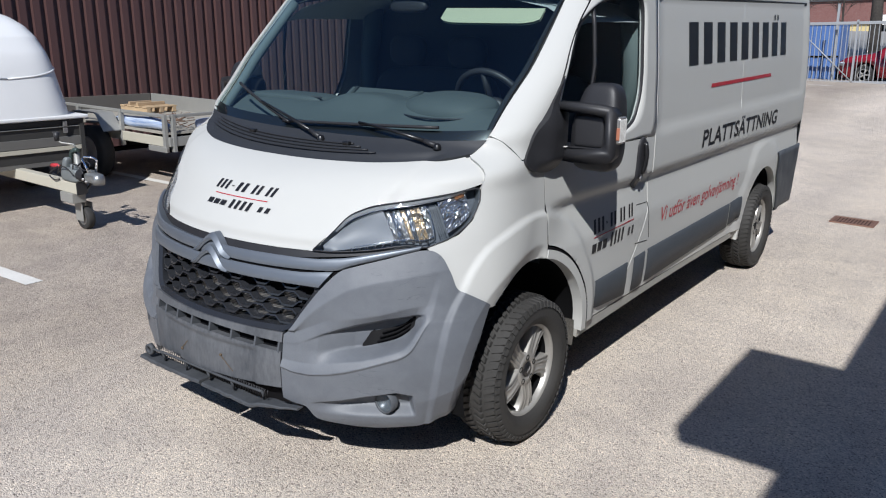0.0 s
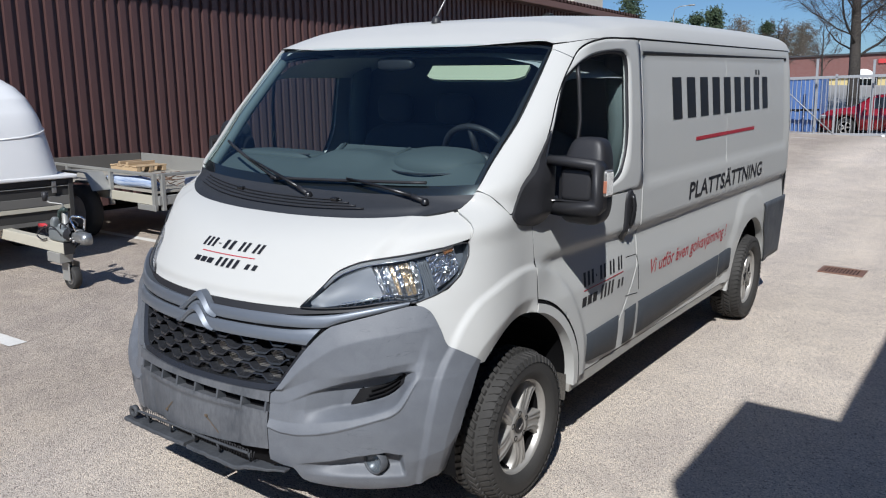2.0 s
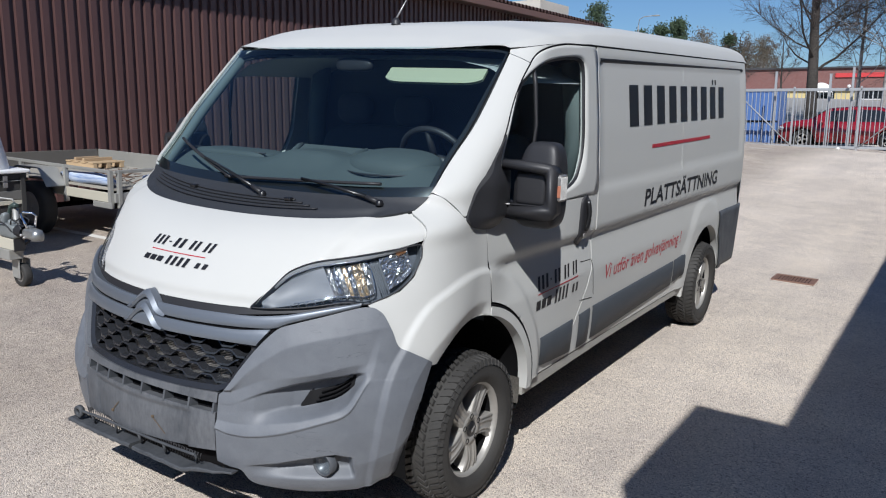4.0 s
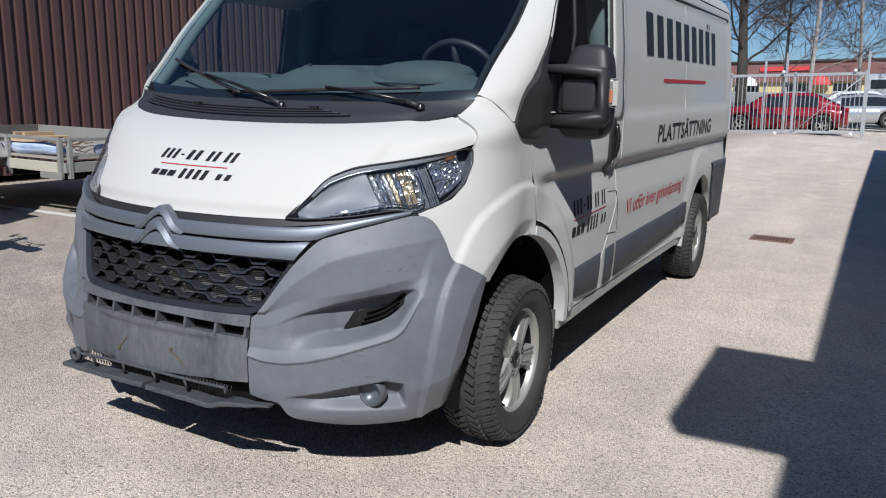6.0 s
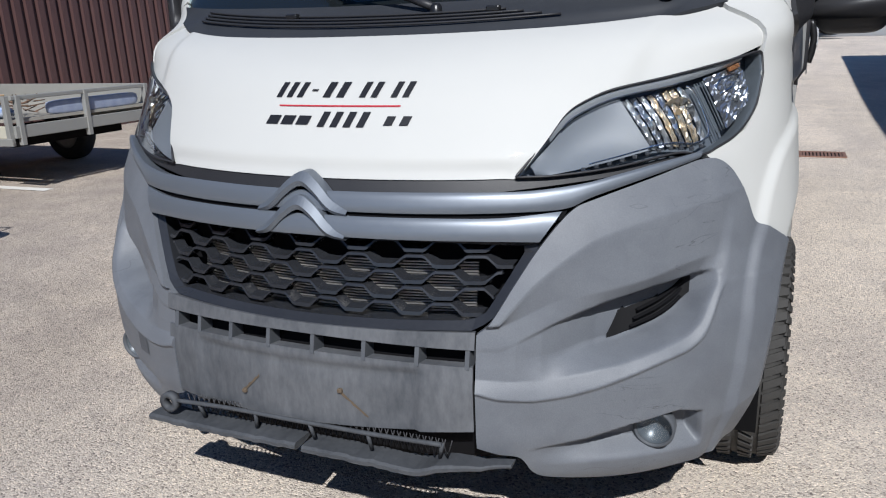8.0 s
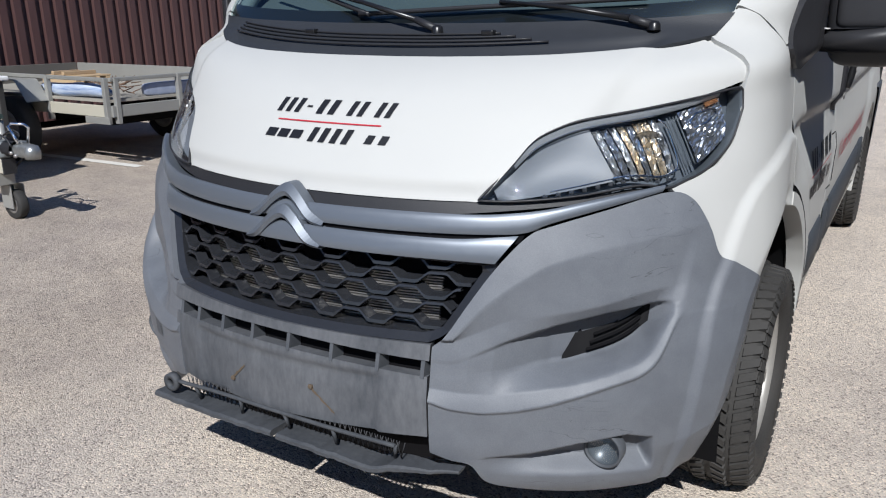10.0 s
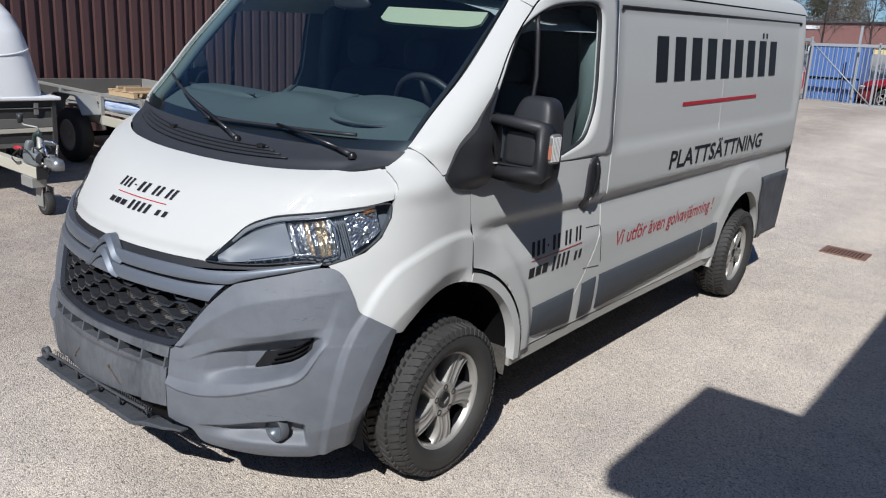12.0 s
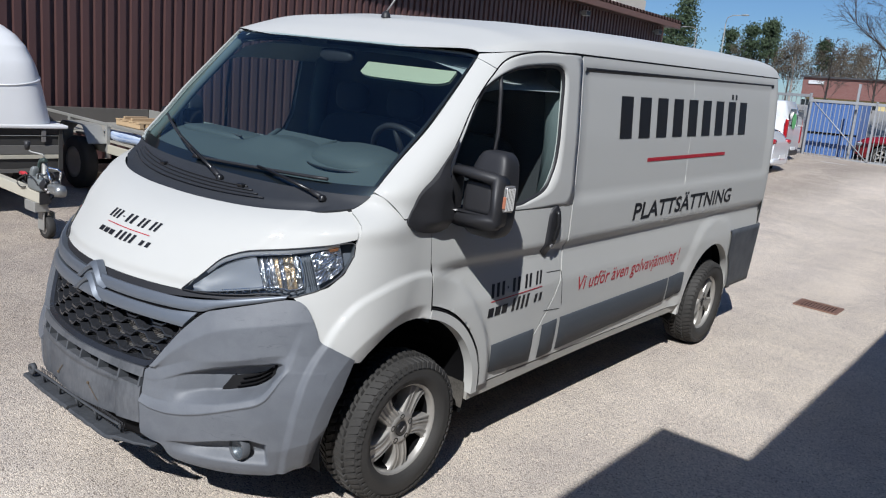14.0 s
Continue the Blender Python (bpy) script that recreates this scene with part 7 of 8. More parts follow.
    cyl(bm, (0.90, 0.07, 0.20), (0.90, 0.07, 0.66), 0.024)
    jock = part("jockey_stand", bm, M_GALV, ob)
    bm = bmesh.new()
    cyl(bm, (0.90, 0.07, 0.66), (0.90, 0.07, 0.70), 0.012)
    tube(bm, [(0.90, 0.07, 0.70), (0.885, 0.06, 0.735), (0.80, 0.0, 0.745), (0.77, -0.02, 0.765)], 0.008, 6)
    part("crank", bm, M_GALV, jock)
    bm = bmesh.new()
    cyl(bm, (0.77, -0.02, 0.76), (0.77, -0.02, 0.835), 0.020, 0.026)
    part("crank_knob", bm, M_BLACKP, jock)
    for y in (0.025, 0.115):
        bm = bmesh.new()
        box(bm, 0.875, 0.99, y - 0.004, y + 0.004, 0.08, 0.24, 0.002)
        part("fork", bm, M_GALV, jock)
    small_wheel(jock, (0.95, 0.07, 0.103), 0.10, 0.032, M_STEEL, "jockey_wheel")
    bm = bmesh.new()
    box(bm, 0.80, 1.0, -0.06, 0.06, 0.25, 0.335, 0.004)
    part("bracket", bm, M_GALV, ob)
    bm = bmesh.new()
    tube(bm, [(0.5, 0.05, 0.44), (0.7, 0.10, 0.36), (0.9, 0.12, 0.33), (1.08, 0.08, 0.42)], 0.008, 6)
    part("cable", bm, M_BLACKP, ob)
    for y in (-0.72, 0.72):
        w = small_wheel(ob, (-1.3, y, 0.27), 0.27, 0.075)
        bm = bmesh.new()
        rows = [[(-1.3 + 0.34 * math.cos(a), y + o, 0.27 + 0.33 * math.sin(a)) for o in (-0.10, 0.10)] for a in np.linspace(0.1, math.pi - 0.1, 14)]
        grid(bm, rows)
        part("mudguard", bm, M_BLACKP, ob)
    return ob


covered_trailer()


def flatbed_trailer():
    g = ground_z(-6.0, 3.8)
    ob = thing("flatbed_trailer", "open galvanised flatbed trailer with low side rails", "trailer", at=pose(-6.05, 3.85, g, 0, 1.9, 0))
    hx, hy = 1.29, 0.75
    M_BOARD = mat("front_board_dark_plywood", (0.085, 0.078, 0.07), 0.7, 0, 18.0, 0.5, 0.4, 0.05, 0.3, color2=(0.13, 0.12, 0.108))
    bm = bmesh.new()
    box(bm, -hx, hx, -hy, hy, 0.585, 0.61)
    part("bed", bm, mat("bed_plywood_grey", (0.30, 0.28, 0.24), 0.8, 0, 20.0, 0.4, 0.4), ob)
    for (x0, x1, y0, y1) in ((-hx, hx, -hy - 0.03, -hy), (-hx, hx, hy, hy + 0.03), (hx, hx + 0.03, -hy, hy), (-hx - 0.03, -hx, -hy, hy)):
        bm = bmesh.new()
        box(bm, x0, x1, y0, y1, 0.46, 0.56, 0.004)
        part("frame_beam", bm, M_CREAM if y1 < 0 else M_GALV, ob)
        if y0 > 0 or x1 < 0:
            bm = bmesh.new()
            box(bm, x0 + 0.001, x1 - 0.001, y0 + 0.001, y1 - 0.001, 0.562, 0.80, 0.004)
            part("side_board", bm, M_GALV if y0 > 0 else M_BOARD, ob)
        else:
            for z0, z1 in ((0.765, 0.80),):
                bm = bmesh.new()
                box(bm, x0, x1, y0, y1, z0, z1, 0.006)
                part("rail", bm, M_GALV, ob)
    for x, y in ((hx - 0.02, -hy - 0.018), (0.45, -hy - 0.018), (-0.45, -hy - 0.018), (-hx + 0.02, -hy - 0.018), (hx + 0.018, 0.0), (hx + 0.018, hy - 0.02), (hx + 0.018, -hy + 0.06)):
        bm = bmesh.new()
        box(bm, x - 0.022, x + 0.022, y - 0.022, y + 0.022, 0.40, 0.80, 0.004)
        part("post", bm, M_GALV, ob)
    # advertising sheeting rolled along the rails: a fluted blue and white tube
    bm = bmesh.new()
    superbox(bm, (0.75, -hy + 0.055, 0.675), (0.52, 0.055, 0.062), 2.4, 14, 40, lambda p: p + Vector((0, 0, 0.008 * math.sin(p.x * 9.0))))
    part("banner_roll", bm, M_BANNER, ob, "crumpled blue and white tarpaulin roll")
    bm = bmesh.new()
    superbox(bm, (hx - 0.04, 0.15, 0.67), (0.03, 0.52, 0.06), 6.0, 10, 24)
    part("banner_roll", bm, mat("banner_blue", (0.12, 0.17, 0.30), 0.5, 0, 9.0, 0.5, 0.8, 0, color2=(0.45, 0.48, 0.55)), ob, "blue tarpaulin roll")
    for y in (-hy - 0.14,):
        for x in (-0.15,):
            small_wheel(ob, (x + 0.20, y, 0.30), 0.30, 0.08)
        bm = bmesh.new()
        pts = [(-0.38, 0.44), (-0.32, 0.65), (-0.14, 0.760), (0.30, 0.765), (0.33, 0.755), (0.47, 0.575)]
        rows = [[(x, y + o, z) for o in (-0.115, 0.105)] for x, z in pts]
        grid(bm, rows, smooth=False)
        grid(bm, [[(x, yy, z - 0.006) for x, yy, z in r] for r in rows], smooth=False, flip=True)
        part("mudguard", bm, M_GALV, ob, "galvanised steel mudguard")
    small_wheel(ob, (0.05, hy + 0.14, 0.30), 0.30, 0.08)
    for x in (0.25, 1.05):
        bm = bmesh.new()
        box(bm, x - 0.03, x + 0.03, -0.6, 0.6, 0.36, 0.46)
        part("cross_member", bm, M_DARK, ob)
    bm = bmesh.new()
    box(bm, hx - 0.3, hx + 0.028, -hy - 0.05, -hy - 0.032, 0.40, 0.46, 0.004)
    part("lamp_bracket", bm, M_GALV, ob)
    bm = bmesh.new()
    cyl(bm, (0.05, -0.85, 0.30), (0.05, 0.85, 0.30), 0.03)
    part("axle", bm, M_DARK, ob)
    return ob


flatbed_trailer()


def wood_pallet():
    g = ground_z(-6.0, 3.8)
    ob = thing("wood_pallet", "small weathered pine pallet lying on the flatbed trailer", "pallet", at=pose(-6.80, 4.22, g + 0.642, 0, 1.9, 4))
    for y in (-0.20, 0.0, 0.20):
        bm = bmesh.new()
        box(bm, -0.27, 0.27, y - 0.03, y + 0.03, 0.0, 0.065, 0.004)
        part("bearer", bm, M_WOOD, ob)
    for k in range(4):
        bm = bmesh.new()
        x = -0.225 + 0.15 * k
        box(bm, x - 0.045, x + 0.045, -0.24, 0.24, 0.066, 0.084, 0.004)
        part("plank", bm, M_WOOD, ob)
    for x, y0, y1 in ((-0.13, -0.20, 0.14), (0.06, -0.22, 0.20)):
        bm = bmesh.new()
        box(bm, x - 0.02, x + 0.02, y0, y1, 0.085, 0.125, 0.004)
        part("plank", bm, M_WOOD, ob)
    return ob


wood_pallet()

bm = bmesh.new()
rng = random.Random(8)
g0 = ground_z(-5.0, 3.3) + 0.632
for k in range(60):
    a = Vector((-4.95 + rng.uniform(-0.2, 0.12), 3.28 + rng.uniform(-0.08, 0.18), g0 + rng.uniform(0, 0.14)))
    b = a + Vector((rng.uniform(-0.14, 0.14), rng.uniform(-0.12, 0.12), rng.uniform(-0.02, 0.06)))
    cyl(bm, a, b, 0.006, 0.004, 4)
solid("twig_heap", bm, mat("dry_twigs", (0.16, 0.10, 0.07), 0.9), "small heap of dry brown twigs on the flatbed", "twigs", kind="stuff")

# ---- gate and fence ----
M_FENCE = mat("fence_galvanised_pale", (0.30, 0.31, 0.32), 0.5, 0.25, 20.0, 0.3, 0.2, 0.0, 0.4, color2=(0.40, 0.41, 0.42))


def gate_section(x0, x1, y0, y1, zb, bars, label, brace=True, post_r=True, h=2.0):
    ob = thing("metal_gate" if brace else "metal_fence", label, "gate" if brace else "fence")
    L = math.hypot(x1 - x0, y1 - y0)

    def P(t):
        return x0 + (x1 - x0) * t, y0 + (y1 - y0) * t
    ang = math.degrees(math.atan2(y1 - y0, x1 - x0))
    at = pose(x0, y0, zb, 0, 0, ang)
    ob.matrix_world = at
    for z0, z1 in ((0.08, 0.16), (h - 0.12, h - 0.03)):
        bm = bmesh.new()
        box(bm, 0, L, -0.035, 0.035, z0, z1, 0.004)
        part("rail", bm, M_FENCE, ob)
    bm0 = bmesh.new()
    box(bm0, -0.010, 0.010, -0.010, 0.010, 0.16, h - 0.12)
    me = mesh_of("bar", bm0, M_FENCE)
    for i in range(1, bars):
        b = new("bar", me)
        b.parent = ob
        b.matrix_basis = pose(L * i / bars, 0, 0)
    for t in (0.0, 0.33, 0.66, 1.0):
        bm = bmesh.new()
        box(bm, L * t - 0.03, L * t + 0.03, -0.035, 0.035, 0.0, h + 0.02, 0.004)
        part("post", bm, M_FENCE, ob)
    if brace:
        bm = bmesh.new()
        tube(bm, [(L * 0.02, -0.03, h - 0.14), (L * 0.33, -0.03, 0.14)], 0.018, 6)
        part("brace", bm, M_FENCE, ob)
        bm = bmesh.new()
        tube(bm, [(L * 0.67, -0.03, 0.14), (L * 0.99, -0.03, h - 0.14)], 0.018, 6)
        part("brace", bm, M_FENCE, ob)
    return ob


gate_section(-4.15, 1.75, 26.2, 26.0, 0.47, 46, "pale galvanised sliding yard gate with upright bars")
gate_section(-14.0, -4.25, 29.5, 26.4, 0.62, 60, "pale galvanised bar fence along the yard edge", False)
for x, y, h in ((-2.85, 26.45, 2.55), (1.80, 26.22, 2.62), (-0.55, 26.4, 2.65), (-1.2, 26.42, 2.45)):
    ob = thing("gate_post", "tall square galvanised gate post", "post", "gate posts", at=pose(x, y, 0.44))
    bm = bmesh.new()
    box(bm, -0.035, 0.035, -0.035, 0.035, 0, h, 0.006)
    part("shaft", bm, M_FENCE, ob)
    bm = bmesh.new()
    box(bm, -0.042, 0.042, -0.042, 0.042, h, h + 0.015)
    part("cap", bm, M_FENCE, ob)
for x, z in ((1.45, 0.08), (-0.75, 0.08), (1.45, 2.02), (-0.6, 2.02)):
    bm = bmesh.new()
    lathe(bm, [(-0.02, 0.001), (-0.02, 0.05), (0.02, 0.05), (0.02, 0.001)], 20, "y", (x, 25.93, 0.47 + z))
    ob = solid("gate_roller", bm, mat("roller_white_plastic", (0.75, 0.75, 0.74), 0.5), "white plastic gate guide roller", "roller", "gate rollers")

# blue waste container behind the gate
M_BLUE = mat("container_blue_paint", (0.062, 0.130, 0.32), 0.5, 0, 10.0, 0.5, 0.3, 0.0, 0.4, color2=(0.10, 0.185, 0.41))
cont = thing("waste_container", "blue steel waste container behind the gate", "container", at=pose(-3.75, 28.2, 0.50))
bm = bmesh.new()
box(bm, -0.80, 0.80, -0.6, 0.9, 0.08, 1.95, 0.02)
part("body", bm, M_BLUE, cont)
for z in (0.1, 0.86, 1.91):
    bm = bmesh.new()
    box(bm, -0.82, 0.82, -0.63, -0.601, z - 0.03, z + 0.03)
    part("band", bm, M_BLUE if z != 0.86 else M_DARK, cont)
for x in np.linspace(-0.76, 0.76, 7):
    bm = bmesh.new()
    box(bm, x - 0.025, x + 0.025, -0.628, -0.601, 0.14, 1.87)
    part("rib", bm, M_BLUE, cont)
for x in (-0.7, 0.7):
    for y in (-0.45, 0.75):
        bm = bmesh.new()
        box(bm, x - 0.06, x + 0.06, y - 0.06, y + 0.06, 0.0, 0.08)
        part("foot", bm, M_DARK, cont)

# ---- parked vehicles ----
M_CARGLASS = mat("car_glass_dark", (0.015, 0.018, 0.022), 0.06, 0.0, spec=0.6)
M_TAIL = mat("tail_lamp_red", (0.35, 0.01, 0.015), 0.2)
M_HEADL = mat("car_lamp_clear", (0.6, 0.62, 0.64), 0.12, 0.4)


def car(name, label, paint, at, length=4.4, width=1.78, height=1.46, hood=0.24, roof0=0.36, roof1=0.74, tail=0.92, hatch=True, box_back=False, rim=M_ALLOY, group="parked vehicles", category="car"):
    """A parked car: nose at -x, built from its long section and a rounded cross section."""
    ob = thing(name, label, category, group, at=at)
    hl, belt = length / 2, height * 0.60
    xs = np.linspace(0, 1, 61)
    top = np.interp(xs, [0, 0.03, 0.12, hood, roof0, roof0 + 0.10, (roof0 + roof1) / 2, roof1, tail, 0.985, 1.0],
                    [0.48, 0.60, 0.66, 0.70, 0.70 + 0.285 * (0.9 if not box_back else 0.95), 0.975, 1.0, 0.985 if not box_back else 0.995, 0.72 if not box_back else 0.97, 0.64 if not box_back else 0.90, 0.50 if not box_back else 0.5]) * height
    k = np.ones(5) / 5
    top = np.convolve(np.pad(top, 2, mode="edge"), k, mode="valid")
    low = np.interp(xs, [0, 0.04, 0.9, 1.0], [0.30, 0.20, 0.20, 0.32])
    bodyw = width / 2 * np.interp(xs, [0, 0.05, 0.2, 0.8, 0.95, 1.0], [0.72, 0.90, 1.0, 1.0, 0.93, 0.80])
    wheels = [(-hl + 0.19 * length, 0.315), (hl - 0.19 * length, 0.315)]
    bm, rows = bmesh.new(), []
    for x, zt, zl, w in zip(xs * length - hl, top, low, bodyw):
        zb = min(belt, zt - 0.02)
        for wx, wr in wheels:
            d = wr + 0.06
            if abs(x - wx) < d:
                zl = max(zl, wr + math.sqrt(d * d - (x - wx) ** 2) - 0.03)
        zl = min(zl, zb - 0.1)
        half = [(0, zl), (w * 0.80, zl), (w * 0.98, zl + 0.06), (w, (zl + zb) / 2 + 0.05), (w * 0.97, zb - 0.02), (w * 0.93, zb)]
        tw = w * (0.93 - 0.24 * (zt - zb) / max(0.3, height - belt) * (0.5 if box_back else 1))
        half += [(w * 0.93 * 0.5 + tw * 0.5, (zb + zt) / 2), (tw, zt - 0.05 * min(1, (zt - zb) * 4)), (tw * 0.7, zt), (0, zt + 0.01)]
        rows.append([(x, -y, z) for y, z in half] + [(x, y, z) for y, z in half[-2::-1]])
    grid(bm, rows)
    for r in (rows[0], rows[-1]):
        bm.faces.new([bm.verts.new(p) for p in r[:-1]])
    part("body", bm, paint, ob)
    # side windows, windscreen and rear window as dark panes just proud of the body
    def row_at(x):
        i = int(np.clip((x + hl) / length * 60, 0, 59))
        f = (x + hl) / length * 60 - i
        return [tuple(np.array(a) * (1 - f) + np.array(b) * f) for a, b in zip(rows[i], rows[i + 1])]
    wx0, wx1 = -hl + length * (roof0 - 0.04), -hl + length * (tail - 0.10 if not box_back else 0.56)
    for s in (-1, 1):
        for a, b in ((wx0 + 0.25, (wx0 + wx1) / 2 - 0.03), ((wx0 + wx1) / 2 + 0.03, wx1 - 0.2)):
            bm, rr = bmesh.new(), []
            for x in np.linspace(a, b, 8):
                r = row_at(x)
                p, q, t = Vector(r[5]), Vector(r[6]), Vector(r[7])
                pts = [p.lerp(q, 0.25), q, q.lerp(t, 0.75)]
                rr.append([(v.x, s * (abs(v.y) + 0.008), v.z) for v in pts])
            grid(bm, rr)
            part("side_window", bm, M_CARGLASS, ob)
    for x0, x1, nm in ((-hl + length * (hood + 0.015), -hl + length * (roof0 + 0.005), "windscreen"), (-hl + length * (roof1 + 0.03), -hl + length * (tail - 0.02), "rear_window")):
        if box_back and nm == "rear_window":
            continue
        bm, rr = bmesh.new(), []
        for x in np.linspace(x0, x1, 8):
            r = row_at(x)
            w, z = abs(r[7][1]) * 0.95, r[9][2]
            rr.append([(x, y, z + 0.012 - 0.03 * (y / max(w, 0.1)) ** 2) for y in np.linspace(-w, w, 7)])
        grid(bm, rr)
        part(nm, bm, M_CARGLASS, ob)
    if box_back:
        bm = bmesh.new()
        for s in (-1, 1):
            box(bm, hl - 0.005, hl + 0.012, s * width * 0.24 - width * 0.17, s * width * 0.24 + width * 0.17, height * 0.62, height * 0.88, 0.004)
        part("rear_window", bm, M_CARGLASS, ob)
    for s in (-1, 1):
        bm = bmesh.new()
        if box_back:
            box(bm, hl - 0.07, hl + 0.012, s * width * 0.44 - 0.06, s * width * 0.44 + 0.06, height * 0.36, height * 0.72, 0.02)
        else:
            superbox(bm, (hl - 0.05, s * width * 0.37, height * 0.585), (0.07, 0.14, 0.06), 3.0, 8, 14)
        part("tail_lamp", bm, M_TAIL, ob)
        bm = bmesh.new()
        superbox(bm, (-hl + 0.12, s * width * 0.36, height * 0.47), (0.14, 0.14, 0.065), 3.0, 8, 14)
        part("head_lamp", bm, M_HEADL, ob)
        bm = bmesh.new()
        superbox(bm, (-hl + length * (roof0 - 0.03), s * (width / 2 + 0.08), belt + 0.05), (0.06, 0.09, 0.06), 3.0, 8, 12)
        part("wing_mirror", bm, paint, ob)
        for wx, wr in wheels:
            w = part("wheel", lathe(bmesh.new(), [(-0.10, wr * 0.6), (-0.10, wr * 0.94), (-0.06, wr), (0.06, wr), (0.10, wr * 0.94), (0.10, wr * 0.6)], 28, "y", (wx, s * (width / 2 - 0.10), wr)), M_RUBBER, ob)
            bm = bmesh.new()
            y = s * (width / 2 - 0.02)
            for k in range(5):
                a = 2 * math.pi * k / 5
                tube(bm, [(wx, y, wr), (wx + 0.55 * wr * math.cos(a), y, wr + 0.55 * wr * math.sin(a))], [0.035, 0.028], 6)
            lathe(bm, [(-0.02, wr * 0.54), (0.01, wr * 0.54), (0.012, wr * 0.64), (-0.02, wr * 0.64)], 28, "y", (wx, y, wr), True)
            part("rim", bm, rim, w)
            # black disc stands in for the shade behind the rim
            part("wheel_shade_back", lathe(bmesh.new(), [(0, 0.001), (0, wr * 0.6)], 20, "y", (wx, s * (width / 2 - 0.09), wr)), M_DARK, w)
    bm = bmesh.new()
    box(bm, -hl + 0.3, hl - 0.3, -width * 0.38, width * 0.38, 0.17, 0.30)
    part("underside", bm, M_DARK, ob)
    for xx, nm in ((hl, "rear_bumper"), (-hl, "front_bumper")):
        bm = bmesh.new()
        superbox(bm, (xx * 0.985, 0, 0.40), (0.07, width * 0.42, 0.09), 4.0, 8, 16)
        part(nm, bm, M_BLACKP if box_back else paint, ob)
    bm = bmesh.new()
    box(bm, hl * 0.985 + 0.065, hl * 0.985 + 0.078, -0.24, 0.24, 0.46, 0.56)
    part("number_plate", bm, M_LID, ob, "plain pale number plate")
    return ob


M_CRED = mat("car_paint_red", (0.24, 0.010, 0.018), 0.2, 0.2, coat=1.0)
M_CSIL = mat("car_paint_silver", (0.48, 0.50, 0.52), 0.25, 0.6, coat=0.8)
M_CWHT = mat("car_paint_white", (0.62, 0.63, 0.64), 0.25, 0.0, coat=0.8)
M_CDRK = mat("car_paint_dark_blue", (0.02, 0.03, 0.05), 0.2, 0.3, coat=0.8)
car("red_car", "red hatchback parked behind the gate bars", M_CRED, pose(-0.80, 28.3, 0.46, 0, 0, 2), 4.2, 1.8, 1.43)
car("silver_car", "silver hatchback parked beyond the gate end", M_CSIL, pose(1.2, 36.0, 0.56, 0, 0, 4), 4.2, 1.72, 1.38, tail=0.95)
car("white_suv", "white estate car parked among other cars", M_CWHT, pose(0.9, 40.5, 0.56, 0, 0, 4), 4.6, 1.85, 1.62)
car("dark_car", "dark blue car parked behind the others", M_CDRK, pose(1.2, 43.8, 0.60, 0, 0, 4), 4.5, 1.8, 1.5)
wv = car("small_white_van", "small white delivery van, green round mark on its rear", M_CWHT, pose(-5.55, 22.0, 0.42, 0, 0, 2), 4.3, 1.8, 1.82, hood=0.2, roof0=0.30, roof1=0.97, tail=0.985, box_back=True, category="van")
bm = bmesh.new()
lathe(bm, [(0, 0.001), (0, 0.22)], 28, "x", (2.17, -0.25, 1.26))
part("round_mark", bm, mat("mark_green", (0.10, 0.42, 0.12), 0.4), wv, "plain green round mark")
car("white_car", "white compact car parked beside the small van", M_CWHT, pose(-4.62, 18.2, 0.33, 0, 0, 2), 4.1, 1.75, 1.48, tail=0.965)

# lorry with a blue box trailer
lorry = thing("lorry", "white lorry cab with a bright blue box trailer", "lorry", at=pose(3.1, 55.0, ground_z(3.1, 55.0)))
bm = bmesh.new()
box(bm, 0.25, 13.5, -1.25, 1.25, 0.80, 2.42, 0.03)
part("box_body", bm, mat("tarpaulin_bright_blue", (0.03, 0.30, 0.62), 0.45, 0, 3.0, 0.2, 0.2), lorry)
bm = bmesh.new()
box(bm, 0.25, 13.5, -1.27, 1.27, 2.40, 2.47)
part("roof_edge", bm, M_CWHT, lorry)
bm = bmesh.new()
superbox(bm, (-0.9, 0, 1.38), (0.95, 1.22, 1.02), 6.0, 12, 24)
part("cab", bm, M_CWHT, lorry)
bm = bmesh.new()
box(bm, -1.5, -0.4, -1.235, -1.225, 1.45, 2.0, 0.003)
part("cab_window", bm, M_CARGLASS, lorry)
bm = bmesh.new()
box(bm, -1.0, 13.0, -0.5, 0.5, 0.5, 0.80)
part("chassis", bm, M_DARK, lorry)
for x in (-1.0, 1.6, 9.5, 10.8, 12.0):
    for s in (-1, 1):
        small_wheel(lorry, (x, s * 1.1, 0.42), 0.42, 0.14)
bm = bmesh.new()
box(bm, 2.6, 8.6, -1.26, -1.2, 0.45, 0.78)
part("side_guard", bm, M_BLACKP, lorry)
for x0, x1 in ((1.2, 1.9), (2.1, 2.7), (2.9, 3.5)):
    bm = bmesh.new()
    box(bm, x0, x1, -1.262, -1.251, 1.75, 1.98)
    part("lettering_bar", bm, M_CWHT, lorry, "white unreadable lettering bar")

# ---- far brick building ----
M_BRICK = bpy.data.materials.new("brick_red_brown")
M_BRICK.use_nodes = True
_nt = M_BRICK.node_tree
_bt = _nt.nodes.new("ShaderNodeTexBrick")
_bt.inputs["Color1"].default_value = (0.17, 0.072, 0.062, 1)
_bt.inputs["Color2"].default_value = (0.21, 0.095, 0.082, 1)
_bt.inputs["Mortar"].default_value = (0.20, 0.13, 0.12, 1)
_bt.inputs["Scale"].default_value = 4.0
_tc = _nt.nodes.new("ShaderNodeTexCoord")
_mp = _nt.nodes.new("ShaderNodeMapping")
_mp.inputs["Rotation"].default_value = (math.pi / 2, 0, 0)
